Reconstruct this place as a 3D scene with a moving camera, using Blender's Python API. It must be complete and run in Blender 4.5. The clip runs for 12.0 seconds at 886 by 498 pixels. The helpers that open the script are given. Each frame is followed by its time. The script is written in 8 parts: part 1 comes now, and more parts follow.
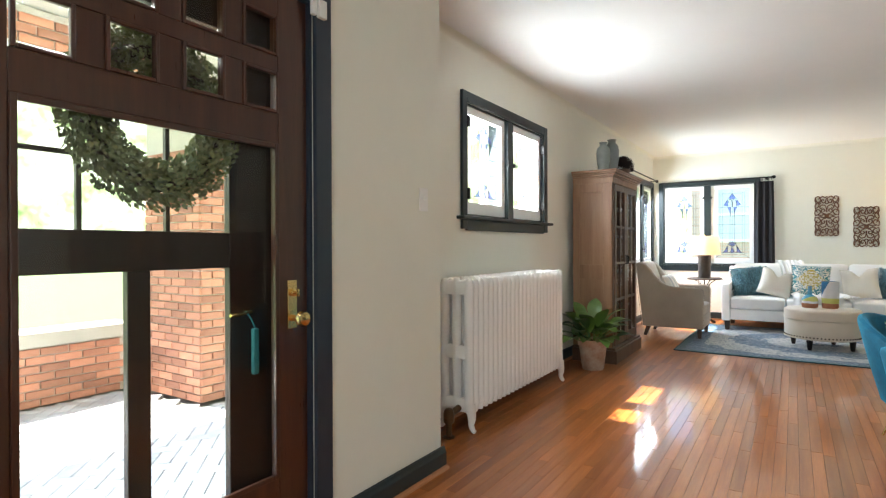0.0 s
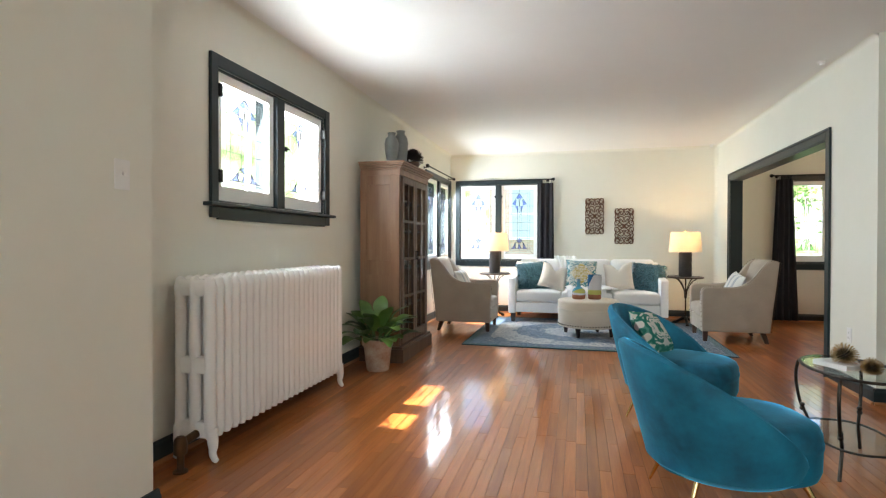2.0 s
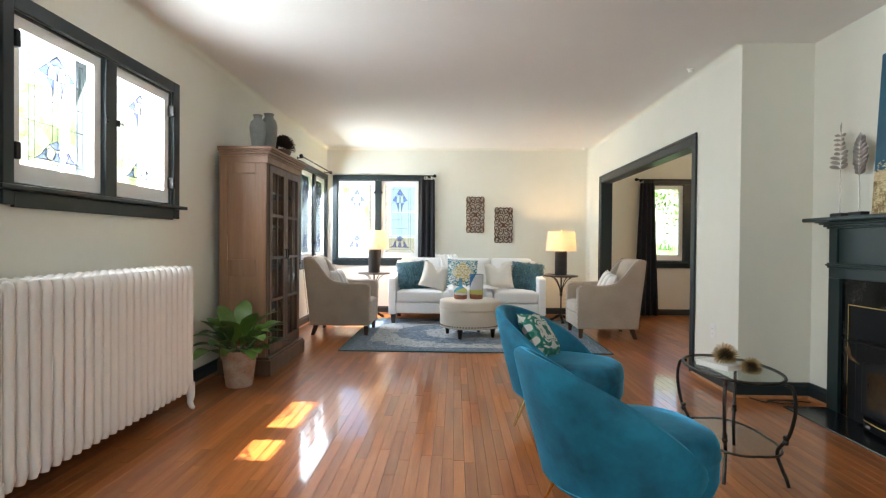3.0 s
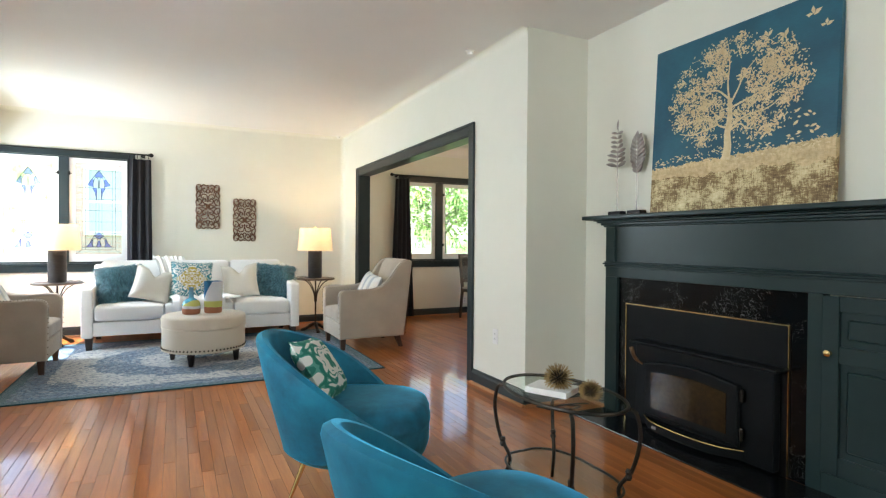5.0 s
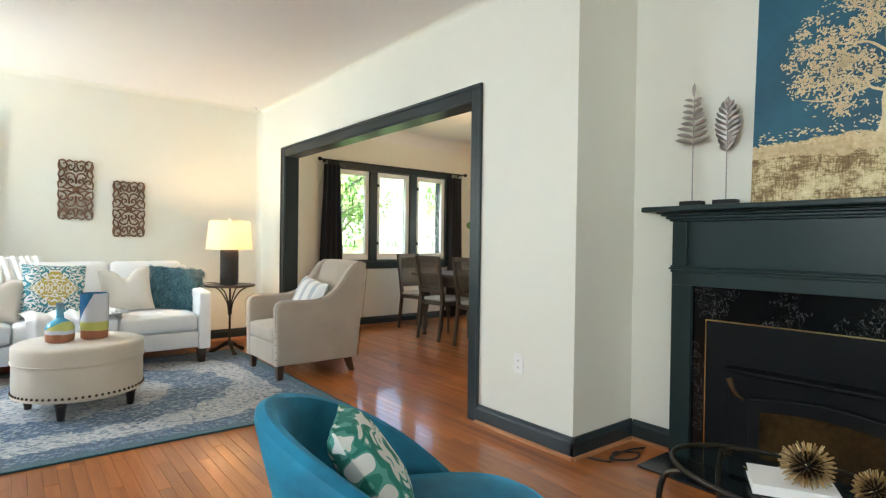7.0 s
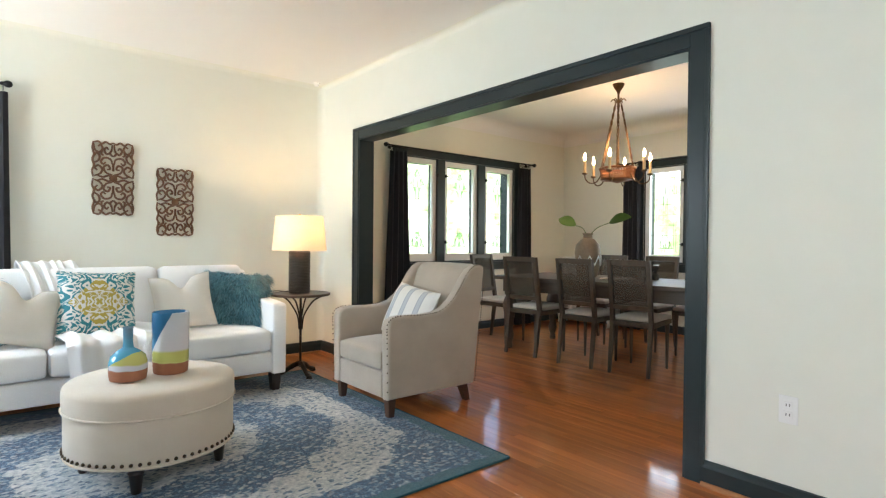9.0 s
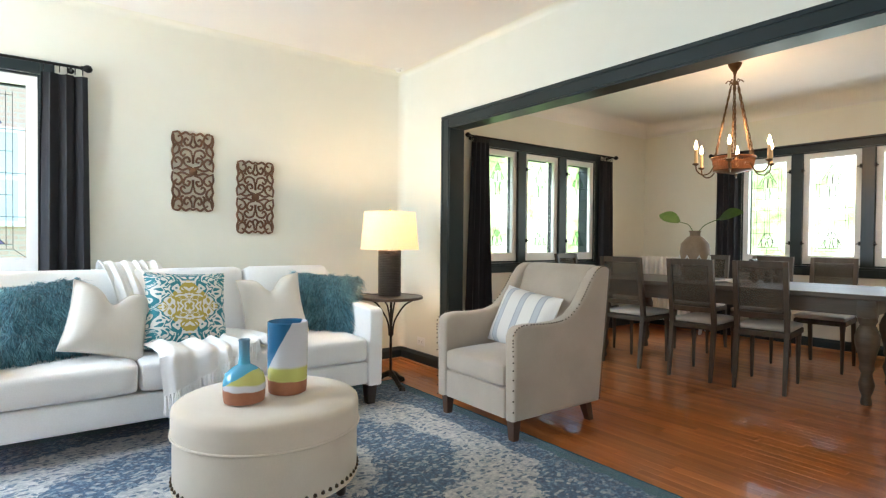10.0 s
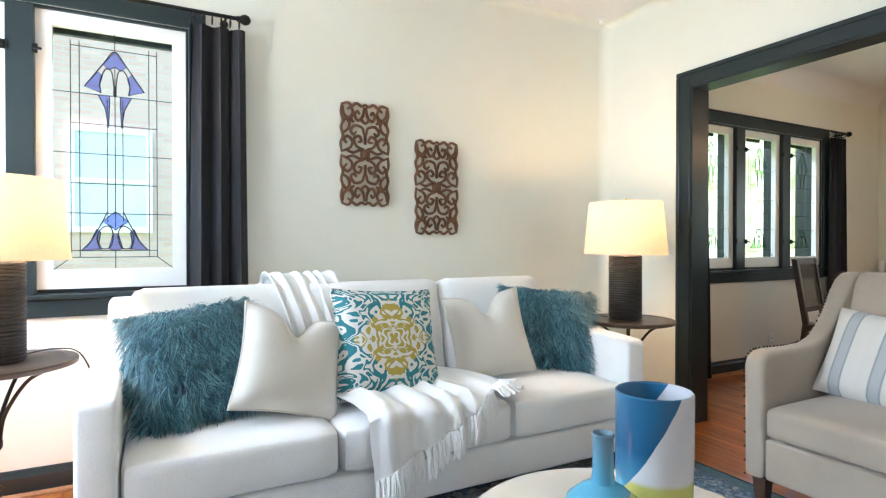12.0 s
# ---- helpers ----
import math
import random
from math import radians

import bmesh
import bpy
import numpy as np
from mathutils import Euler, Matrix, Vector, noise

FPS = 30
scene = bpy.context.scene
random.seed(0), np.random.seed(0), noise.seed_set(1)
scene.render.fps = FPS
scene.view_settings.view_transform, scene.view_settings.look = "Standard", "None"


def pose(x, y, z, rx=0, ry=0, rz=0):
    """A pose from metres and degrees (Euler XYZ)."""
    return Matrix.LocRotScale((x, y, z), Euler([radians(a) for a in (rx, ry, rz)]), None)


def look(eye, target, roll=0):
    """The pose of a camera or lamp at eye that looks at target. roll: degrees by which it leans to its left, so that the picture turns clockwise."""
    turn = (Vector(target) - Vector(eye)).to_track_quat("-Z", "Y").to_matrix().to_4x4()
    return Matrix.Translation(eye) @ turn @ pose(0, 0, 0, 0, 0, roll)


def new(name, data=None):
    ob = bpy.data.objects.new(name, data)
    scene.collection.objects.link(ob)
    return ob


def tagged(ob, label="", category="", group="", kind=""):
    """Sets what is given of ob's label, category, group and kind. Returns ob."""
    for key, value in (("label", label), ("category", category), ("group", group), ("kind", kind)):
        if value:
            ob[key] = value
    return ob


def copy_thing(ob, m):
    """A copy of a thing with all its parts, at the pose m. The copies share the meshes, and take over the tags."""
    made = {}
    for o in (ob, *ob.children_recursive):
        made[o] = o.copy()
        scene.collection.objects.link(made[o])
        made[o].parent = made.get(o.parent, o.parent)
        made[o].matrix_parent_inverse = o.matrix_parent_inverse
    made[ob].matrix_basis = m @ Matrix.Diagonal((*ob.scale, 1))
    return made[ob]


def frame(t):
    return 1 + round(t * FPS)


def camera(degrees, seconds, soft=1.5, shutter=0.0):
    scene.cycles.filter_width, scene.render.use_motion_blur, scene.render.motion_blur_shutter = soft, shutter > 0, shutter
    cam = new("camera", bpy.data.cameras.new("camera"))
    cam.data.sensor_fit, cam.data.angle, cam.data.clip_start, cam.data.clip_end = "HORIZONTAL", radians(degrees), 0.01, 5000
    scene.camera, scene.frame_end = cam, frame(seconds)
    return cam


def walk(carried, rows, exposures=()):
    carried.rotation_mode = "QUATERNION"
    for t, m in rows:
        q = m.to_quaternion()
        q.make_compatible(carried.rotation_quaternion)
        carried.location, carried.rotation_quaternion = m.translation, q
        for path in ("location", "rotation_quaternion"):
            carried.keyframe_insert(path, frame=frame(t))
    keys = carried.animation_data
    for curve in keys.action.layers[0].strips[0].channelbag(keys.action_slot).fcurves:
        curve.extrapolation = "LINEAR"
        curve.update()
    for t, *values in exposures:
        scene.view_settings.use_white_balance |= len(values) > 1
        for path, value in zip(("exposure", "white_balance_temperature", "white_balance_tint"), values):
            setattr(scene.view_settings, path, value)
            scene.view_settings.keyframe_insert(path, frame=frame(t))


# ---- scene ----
cam = camera(78.5, 12.0, soft=1.25)
PATH = [
    (0, (0.343, -0.248, 1.169), (-0.743, 1.431, 1.16), -0.2),
    (0.5, (0.385, -0.153, 1.167), (-0.577, 1.6, 1.156), -0.1),
    (1, (0.443, -0.033, 1.165), (-0.377, 1.791, 1.152), -0.1),
    (1.5, (0.494, 0.089, 1.152), (-0.171, 1.975, 1.138), -0.1),
    (2, (0.489, 0.255, 1.14), (0.005, 2.196, 1.121), 0.1),
    (2.5, (0.442, 0.46, 1.146), (0.175, 2.442, 1.124), 0.4),
    (3, (0.423, 0.639, 1.137), (0.379, 2.638, 1.114), 0.5),
    (3.5, (0.425, 0.865, 1.142), (0.629, 2.855, 1.12), 0.4),
    (5.5, (0.325, 1.921, 1.141), (1.36, 3.632, 1.117), 0.6),
    (6, (0.289, 2.26, 1.131), (1.424, 3.907, 1.107), 0.8),
    (6.5, (0.263, 2.604, 1.116), (1.47, 4.199, 1.095), 0.8),
    (7, (0.243, 2.97, 1.124), (1.492, 4.532, 1.102), 0.8),
    (9, (0.019, 4.332, 1.114), (1.294, 5.873, 1.087), 0.5),
    (9.5, (-0.076, 4.691, 1.108), (1.165, 6.26, 1.08), 0.5),
    (10, (-0.145, 5.013, 1.106), (1.044, 6.622, 1.073), 0.5),
    (10.5, (-0.189, 5.391, 1.116), (0.942, 7.041, 1.083), 0.3),
    (11, (-0.243, 5.73, 1.117), (0.816, 7.426, 1.084), 0.2),
    (11.5, (-0.286, 6.066, 1.088), (0.703, 7.804, 1.072), 0.1),
    (12, (-0.293, 6.39, 1.085), (0.639, 8.159, 1.068), 0.0),
]
walk(cam, [(t, look(eye, target, roll)) for t, eye, target, roll in PATH],
     exposures=[(0, 2.7, 6600, 13), (1.5, 2.64, 6600, 13), (3.5, 2.6, 6600, 14), (5.5, 2.88, 6530, 11), (7.0, 2.92, 6530, 11), (9.5, 2.78, 6400, 12), (11.0, 2.82, 6250, 12), (12.0, 2.7, 6150, 13)])


# ---- world, sun, exposure ----
SUN_EL = 58.3
world = bpy.data.worlds.new("world")
scene.world = world
world.use_nodes = True
wt = world.node_tree
sky = wt.nodes.new("ShaderNodeTexSky")
sky.sky_type = 'NISHITA'
sky.sun_disc = False
sky.sun_elevation = radians(SUN_EL)
sky.sun_rotation = radians(-90)
wt.links.new(sky.outputs[0], wt.nodes["Background"].inputs[0])
wt.nodes["Background"].inputs[1].default_value = 0.15
sun_data = bpy.data.lights.new("sun", 'SUN')
sun_data.energy, sun_data.angle, sun_data.color = 5.0, radians(0.5), (1.0, 0.94, 0.85)
sun = new("sun", sun_data)
sun.matrix_world = look((-1, 0.0, math.tan(radians(SUN_EL))), (0, 0, 0))


def point_lamp(name, at, watts, colour, radius=0.04):
    d = bpy.data.lights.new(name, 'POINT')
    d.energy, d.color, d.shadow_soft_size = watts, colour, radius
    ob = new(name, d)
    ob.location = at
    return ob


def sky_lamp(name, at, to, width, height, watts, colour=(0.84, 0.94, 1.0)):
    """The sky's light through one window opening."""
    d = bpy.data.lights.new(name, 'AREA')
    d.shape, d.size, d.size_y, d.energy, d.color = 'RECTANGLE', width, height, watts, colour
    ob = new(name, d)
    ob.matrix_world = look(at, to)
    return ob


sky_lamp("sky_window_1", (-1.835, 3.81, 1.80), (0, 3.81, 1.10), 1.38, 0.78, 21)
sky_lamp("sky_window_2", (-1.835, 8.485, 1.50), (0, 8.485, 0.60), 1.36, 1.22, 23, (0.76, 0.89, 1.0))
sky_lamp("sky_window_5", (6.60, 7.14, 1.47), (0, 7.14, 1.47), 1.74, 1.16, 7)
sky_lamp("sky_window_3", (-0.81, 9.95, 2.50), (-0.81, 8.6, 1.0), 1.5, 0.5, 10)
sky_lamp("sky_window_4", (4.41, 9.95, 2.50), (4.41, 8.6, 1.0), 2.0, 0.5, 9)
sky_lamp("sky_door", (-2.2, 0.68, 2.45), (-0.6, 0.68, 0.6), 1.1, 0.6, 22)
# fill light through an added south window that is never in view
sky_lamp("fill_lamp", (1.3, -2.78, 1.45), (1.3, 0, 1.45), 2.1, 1.25, 18)


# ---- materials ----
def nodes_of(name):
    m = bpy.data.materials.new(name)
    m.use_nodes = True
    t = m.node_tree
    return m, t, t.nodes["Principled BSDF"]


def node(t, kind, **kw):
    n = t.nodes.new(kind)
    for k, v in kw.items():
        if k in n.inputs:
            n.inputs[k].default_value = v
    return n


def coords(t, stretch=(1, 1, 1), turn=(0, 0, 0)):
    c = t.nodes.new("ShaderNodeTexCoord")
    m = t.nodes.new("ShaderNodeMapping")
    m.inputs["Scale"].default_value = stretch
    m.inputs["Rotation"].default_value = turn
    t.links.new(c.outputs["Object"], m.inputs["Vector"])
    return m.outputs["Vector"]


def ramp(t, fac, stops):
    r = t.nodes.new("ShaderNodeValToRGB")
    e = r.color_ramp.elements
    while len(e) < len(stops):
        e.new(0.5)
    for k, (p, c) in zip(e, stops):
        k.position, k.color = p, (*c, 1)
    t.links.new(fac, r.inputs[0])
    return r.outputs[0]


def mixc(t, fac, a, b, mode='MIX'):
    n = t.nodes.new("ShaderNodeMix")
    n.data_type, n.blend_type = 'RGBA', mode
    for sock, v in ((n.inputs[0], fac), (n.inputs[6], a), (n.inputs[7], b)):
        if hasattr(v, "is_linked"):
            t.links.new(v, sock)
        elif isinstance(v, (int, float)):
            sock.default_value = v
        else:
            sock.default_value = (*v, 1)
    return n.outputs[2]


def math_n(t, op, a, b=0.0):
    n = t.nodes.new("ShaderNodeMath")
    n.operation = op
    for sock, v in zip(n.inputs, (a, b)):
        if hasattr(v, "is_linked"):
            t.links.new(v, sock)
        else:
            sock.default_value = v
    return n.outputs[0]


def noise_n(t, vec, scale, detail=4.0, rough=0.55):
    n = node(t, "ShaderNodeTexNoise", Scale=scale, Detail=detail, Roughness=rough)
    t.links.new(vec, n.inputs["Vector"])
    return n.outputs["Fac"]


def bump_n(t, b, height, strength, dist):
    n = node(t, "ShaderNodeBump", Strength=strength, Distance=dist)
    t.links.new(height, n.inputs["Height"])
    t.links.new(n.outputs[0], b.inputs["Normal"])


def surface(name, c1, c2, scale=6.0, rough=0.6, metal=0.0, bump=0.1, bump_scale=80.0, bump_dist=0.002, stretch=(1, 1, 1), coat=0.0, sheen=0.0, random_tint=0.0, rough_var=0.1):
    """Colour drifting between two tones at a broad and a fine scale, with fine relief."""
    m, t, b = nodes_of(name)
    v = coords(t, stretch)
    big = noise_n(t, v, scale, 5)
    fine = noise_n(t, v, scale * 9, 3)
    f = math_n(t, 'ADD', math_n(t, 'MULTIPLY', big, 0.7), math_n(t, 'MULTIPLY', fine, 0.3))
    col = ramp(t, f, ((0.3, c1), (0.7, c2)))
    if random_tint:
        info = t.nodes.new("ShaderNodeObjectInfo")
        k = math_n(t, 'ADD', math_n(t, 'MULTIPLY', info.outputs["Random"], 2 * random_tint), 1 - random_tint)
        col = mixc(t, 1.0, col, k, 'MULTIPLY')
    t.links.new(col, b.inputs["Base Color"])
    b.inputs["Metallic"].default_value = metal
    r = math_n(t, 'ADD', math_n(t, 'MULTIPLY', fine, rough_var), rough - rough_var / 2)
    t.links.new(r, b.inputs["Roughness"])
    b.inputs["Coat Weight"].default_value = coat
    b.inputs["Coat Roughness"].default_value = 0.12
    b.inputs["Sheen Weight"].default_value = sheen
    if bump:
        bump_n(t, b, noise_n(t, v, bump_scale, 3), bump, bump_dist)
    return m


def weave(name, c1, c2, pitch=350.0, rough=0.9, sheen=0.3, rib=None):
    """Woven cloth: two crossing thread waves over a soft drift of tone."""
    m, t, b = nodes_of(name)
    v = coords(t)
    f = noise_n(t, v, 5, 4)
    sp = noise_n(t, coords(t, rib or (1, 1, 1)), pitch, 2)
    col = ramp(t, math_n(t, 'ADD', math_n(t, 'MULTIPLY', f, 0.5), math_n(t, 'MULTIPLY', sp, 0.5)), ((0.3, c1), (0.7, c2)))
    t.links.new(col, b.inputs["Base Color"])
    b.inputs["Roughness"].default_value = rough
    b.inputs["Sheen Weight"].default_value = sheen
    h = math_n(t, 'ADD', math_n(t, 'MULTIPLY', sp, 0.5), f)
    bump_n(t, b, h, 0.5, 0.004)
    return m


def glass_mat(name, tint=(1, 1, 1), gloss=0.04, ripple=0.0):
    """Thin pane: light passes straight on, with a clear reflection that grows at grazing angles."""
    m, t, b = nodes_of(name)
    t.nodes.remove(b)
    out = t.nodes["Material Output"]
    tr = node(t, "ShaderNodeBsdfTransparent")
    tr.inputs[0].default_value = (*tint, 1)
    gl = node(t, "ShaderNodeBsdfGlossy", Roughness=gloss)
    lw = node(t, "ShaderNodeLayerWeight", Blend=0.5)
    fr = t.nodes.new("ShaderNodeMath")
    fr.operation = 'MULTIPLY_ADD'
    t.links.new(math_n(t, 'POWER', lw.outputs["Facing"], 5.0), fr.inputs[0])
    fr.inputs[1].default_value, fr.inputs[2].default_value = 0.35, 0.025
    if ripple:
        bp = node(t, "ShaderNodeBump", Strength=ripple, Distance=0.004)
        t.links.new(noise_n(t, coords(t), 30, 2), bp.inputs["Height"])
        t.links.new(bp.outputs[0], gl.inputs["Normal"])
    mx = t.nodes.new("ShaderNodeMixShader")
    t.links.new(fr.outputs[0], mx.inputs[0])
    t.links.new(tr.outputs[0], mx.inputs[1])
    t.links.new(gl.outputs[0], mx.inputs[2])
    t.links.new(mx.outputs[0], out.inputs[0])
    return m


def glow(name, colour, strength):
    m, t, b = nodes_of(name)
    b.inputs["Base Color"].default_value = (*colour, 1)
    b.inputs["Emission Color"].default_value = (*colour, 1)
    b.inputs["Emission Strength"].default_value = strength
    return m


def wood(name, c1, c2, c3, axis=1, rough=0.35, coat=0.0, random_tint=0.0, fine=1.0):
    """Long-grained wood; the grain runs along the given axis."""
    m, t, b = nodes_of(name)
    st = [14.0, 14.0, 14.0]
    st[axis] = 0.9
    info = t.nodes.new("ShaderNodeObjectInfo")
    geo = t.nodes.new("ShaderNodeNewGeometry")
    rnd = math_n(t, 'FRACT', math_n(t, 'ADD', info.outputs["Random"], geo.outputs["Random Per Island"]))
    v0 = coords(t, tuple(st))
    add = t.nodes.new("ShaderNodeVectorMath")
    comb = t.nodes.new("ShaderNodeCombineXYZ")
    for k in range(3):
        t.links.new(math_n(t, 'MULTIPLY', rnd, 37.0 + 11 * k), comb.inputs[k])
    t.links.new(v0, add.inputs[0])
    t.links.new(comb.outputs[0], add.inputs[1])
    v = add.outputs[0]
    g = noise_n(t, v, 1.3 * fine, 6, 0.6)
    g2 = noise_n(t, v, 9 * fine, 3)
    f = math_n(t, 'ADD', math_n(t, 'MULTIPLY', g, 0.75), math_n(t, 'MULTIPLY', g2, 0.25))
    col = ramp(t, f, ((0.25, c1), (0.5, c2), (0.75, c3)))
    if random_tint:
        k = math_n(t, 'ADD', math_n(t, 'MULTIPLY', rnd, 2 * random_tint), 1 - random_tint)
        col = mixc(t, 1.0, col, k, 'MULTIPLY')
    t.links.new(col, b.inputs["Base Color"])
    r = math_n(t, 'ADD', math_n(t, 'MULTIPLY', g2, 0.12), rough - 0.06)
    t.links.new(r, b.inputs["Roughness"])
    b.inputs["Coat Weight"].default_value = coat
    b.inputs["Coat Roughness"].default_value = 0.06
    bump_n(t, b, g2, 0.12, 0.001)
    return m


M_WALL = surface("wall_paint", (0.775, 0.765, 0.67), (0.81, 0.80, 0.71), 1.2, 0.6, bump=0.12, bump_scale=25, bump_dist=0.004)
M_CEIL = surface("ceiling_paint", (0.83, 0.815, 0.785), (0.86, 0.845, 0.82), 0.9, 0.75, bump=0.1, bump_scale=30)
M_TRIM = surface("trim_paint", (0.017, 0.027, 0.030), (0.023, 0.034, 0.037), 2.0, 0.32, bump=0.08, bump_scale=40)
M_GREEN = surface("mantel_paint", (0.015, 0.031, 0.032), (0.021, 0.040, 0.041), 2.0, 0.34, bump=0.08, bump_scale=40)
M_SASH = surface("sash_paint", (0.80, 0.80, 0.78), (0.84, 0.84, 0.82), 3.0, 0.45)
M_WHITE = surface("white_plastic", (0.82, 0.81, 0.78), (0.85, 0.84, 0.81), 3.0, 0.4, bump=0)
M_FLOOR = wood("oak_strip", (0.255, 0.072, 0.018), (0.40, 0.126, 0.031), (0.54, 0.190, 0.052), 1, 0.33, 0.65, 0.22)
M_FLOOR.node_tree.nodes["Principled BSDF"].inputs["Coat Roughness"].default_value = 0.085
M_FLOOR.node_tree.nodes["Principled BSDF"].inputs["Specular IOR Level"].default_value = 0.15
M_SHOE = wood("shoe_wood", (0.30, 0.11, 0.04), (0.40, 0.16, 0.06), (0.5, 0.22, 0.09), 1, 0.35, 0.3)
M_DOOR = wood("mahogany", (0.030, 0.009, 0.005), (0.055, 0.017, 0.008), (0.085, 0.028, 0.013), 2, 0.3, 0.4)
M_STORM = wood("dark_oak", (0.020, 0.011, 0.008), (0.030, 0.017, 0.012), (0.045, 0.025, 0.017), 2, 0.4, 0.2)
M_GLASS = glass_mat("window_glass", (0.97, 0.98, 0.97))
M_BLUEG = glass_mat("violet_glass", (0.60, 0.63, 0.96), 0.08, 0.3)
M_GREENG = glass_mat("green_glass", (0.72, 0.90, 0.74), 0.08, 0.3)
# green glass with its tint thinned, the washing-out by glare put into the colour
M_GREENWASHED = glass_mat("green_glass_washed_out", (0.90, 0.96, 0.93), 0.08, 0.3)
M_TABLEG = glass_mat("table_glass", (0.90, 0.95, 0.93), 0.02)
M_LEAD = surface("lead_came", (0.025, 0.025, 0.028), (0.05, 0.05, 0.055), 20, 0.5, 0.6)
M_BRASS = surface("brass", (0.70, 0.50, 0.20), (0.82, 0.62, 0.28), 8, 0.22, 1.0, bump=0.03)
M_BLACK = surface("black_iron", (0.012, 0.012, 0.013), (0.022, 0.021, 0.020), 10, 0.42, 0.7)
M_STOVE = surface("stove_metal", (0.006, 0.007, 0.008), (0.010, 0.011, 0.012), 5, 0.45, 0.0)
for m_, sp in ((M_STOVE, 0.10), (M_GREEN, 0.30), (M_TRIM, 0.35)):
    m_.node_tree.nodes["Principled BSDF"].inputs["Specular IOR Level"].default_value = sp
M_RADIATOR = surface("radiator_enamel", (0.86, 0.84, 0.81), (0.90, 0.88, 0.85), 5, 0.38, bump=0.15, bump_scale=30)
M_CURTAIN = weave("charcoal_curtain", (0.009, 0.009, 0.012), (0.015, 0.015, 0.020), 400, 0.85, 0.04)


# ---- building helpers ----
def part(name, bm, material, parent=None, label="", smooth=False, kind=""):
    """One bmesh as one mesh object, under a thing or a part."""
    me = bpy.data.meshes.new(name)
    bmesh.ops.recalc_face_normals(bm, faces=bm.faces)
    bm.to_mesh(me)
    bm.free()
    if smooth:
        me.polygons.foreach_set("use_smooth", [True] * len(me.polygons))
        me.set_sharp_from_angle(angle=radians(42))
    me.materials.append(material)
    ob = new(name, me)
    ob.parent = parent
    return tagged(ob, label=label, kind=kind)


def piece(name, mesh, parent, m):
    ob = new(name, mesh)
    ob.parent = parent
    ob.matrix_basis = m
    return ob


def thing(name, label, category, m=None, group="", kind=""):
    ob = new(name)
    ob.empty_display_size = 0.1
    if m is not None:
        ob.matrix_basis = m
    return tagged(ob, label, category, group, kind)


def box(bm, x0, x1, y0, y1, z0, z1, bevel=0.0, seg=2):
    r = bmesh.ops.create_cube(bm, size=1)
    vs = r["verts"]
    for v in vs:
        v.co = Vector((x0 + (v.co.x + 0.5) * (x1 - x0), y0 + (v.co.y + 0.5) * (y1 - y0), z0 + (v.co.z + 0.5) * (z1 - z0)))
    if bevel:
        es = list({e for v in vs for e in v.link_edges})
        bmesh.ops.bevel(bm, geom=es, offset=bevel, segments=seg, profile=0.5, affect='EDGES')
    return bm


def boxes(*args, bevel=0.0):
    bm = bmesh.new()
    for a in args:
        box(bm, *a, bevel=bevel)
    return bm


def grid_faces(bm, rows, close_u=False, close_v=False):
    vs = [[bm.verts.new(p) for p in r] for r in rows]
    nu, nv = len(vs), len(vs[0])
    for i in range(nu if close_u else nu - 1):
        for j in range(nv if close_v else nv - 1):
            q = [vs[i][j], vs[(i + 1) % nu][j], vs[(i + 1) % nu][(j + 1) % nv], vs[i][(j + 1) % nv]]
            bm.faces.new(q)
    return vs


def lathe(bm, profile, n=24, at=(0, 0, 0), sx=1.0, sy=1.0):
    rows = []
    for r, z in profile:
        rows.append([(at[0] + sx * r * math.cos(2 * math.pi * k / n), at[1] + sy * r * math.sin(2 * math.pi * k / n), at[2] + z) for k in range(n)])
    vs = grid_faces(bm, rows, close_v=True)
    bm.faces.new(vs[0][::-1])
    bm.faces.new(vs[-1])
    return bm


def tube(bm, pts, r, n=8, closed=False):
    """A round bar along points; r is one radius or one a point."""
    pts = [Vector(p) for p in pts]
    k = len(pts)
    rows = []
    up = None
    for i, p in enumerate(pts):
        a = pts[(i - 1) % k] if closed or i else p
        b = pts[(i + 1) % k] if closed or i < k - 1 else p
        d = (b - a).normalized()
        if up is None:
            up = Vector((0, 0, 1)) if abs(d.z) < 0.9 else Vector((1, 0, 0))
        s = d.cross(up).normalized()
        up = s.cross(d).normalized()
        rr = r[i] if isinstance(r, (list, tuple)) else r
        rows.append([p + rr * (math.cos(2 * math.pi * j / n) * s + math.sin(2 * math.pi * j / n) * up) for j in range(n)])
    vs = grid_faces(bm, rows, close_u=closed, close_v=True)
    if not closed:
        bm.faces.new(vs[0][::-1])
        bm.faces.new(vs[-1])
    return bm


def curve_pts(ctrl, n=8):
    """Catmull-Rom points through the control points."""
    c = [Vector(p) for p in ctrl]
    c = [2 * c[0] - c[1]] + c + [2 * c[-1] - c[-2]]
    out = []
    for i in range(1, len(c) - 2):
        p0, p1, p2, p3 = c[i - 1:i + 3]
        for k in range(n):
            u = k / n
            out.append(0.5 * ((2 * p1) + (p2 - p0) * u + (2 * p0 - 5 * p1 + 4 * p2 - p3) * u * u + (3 * p1 - p0 - 3 * p2 + p3) * u ** 3))
    out.append(c[-2])
    return out


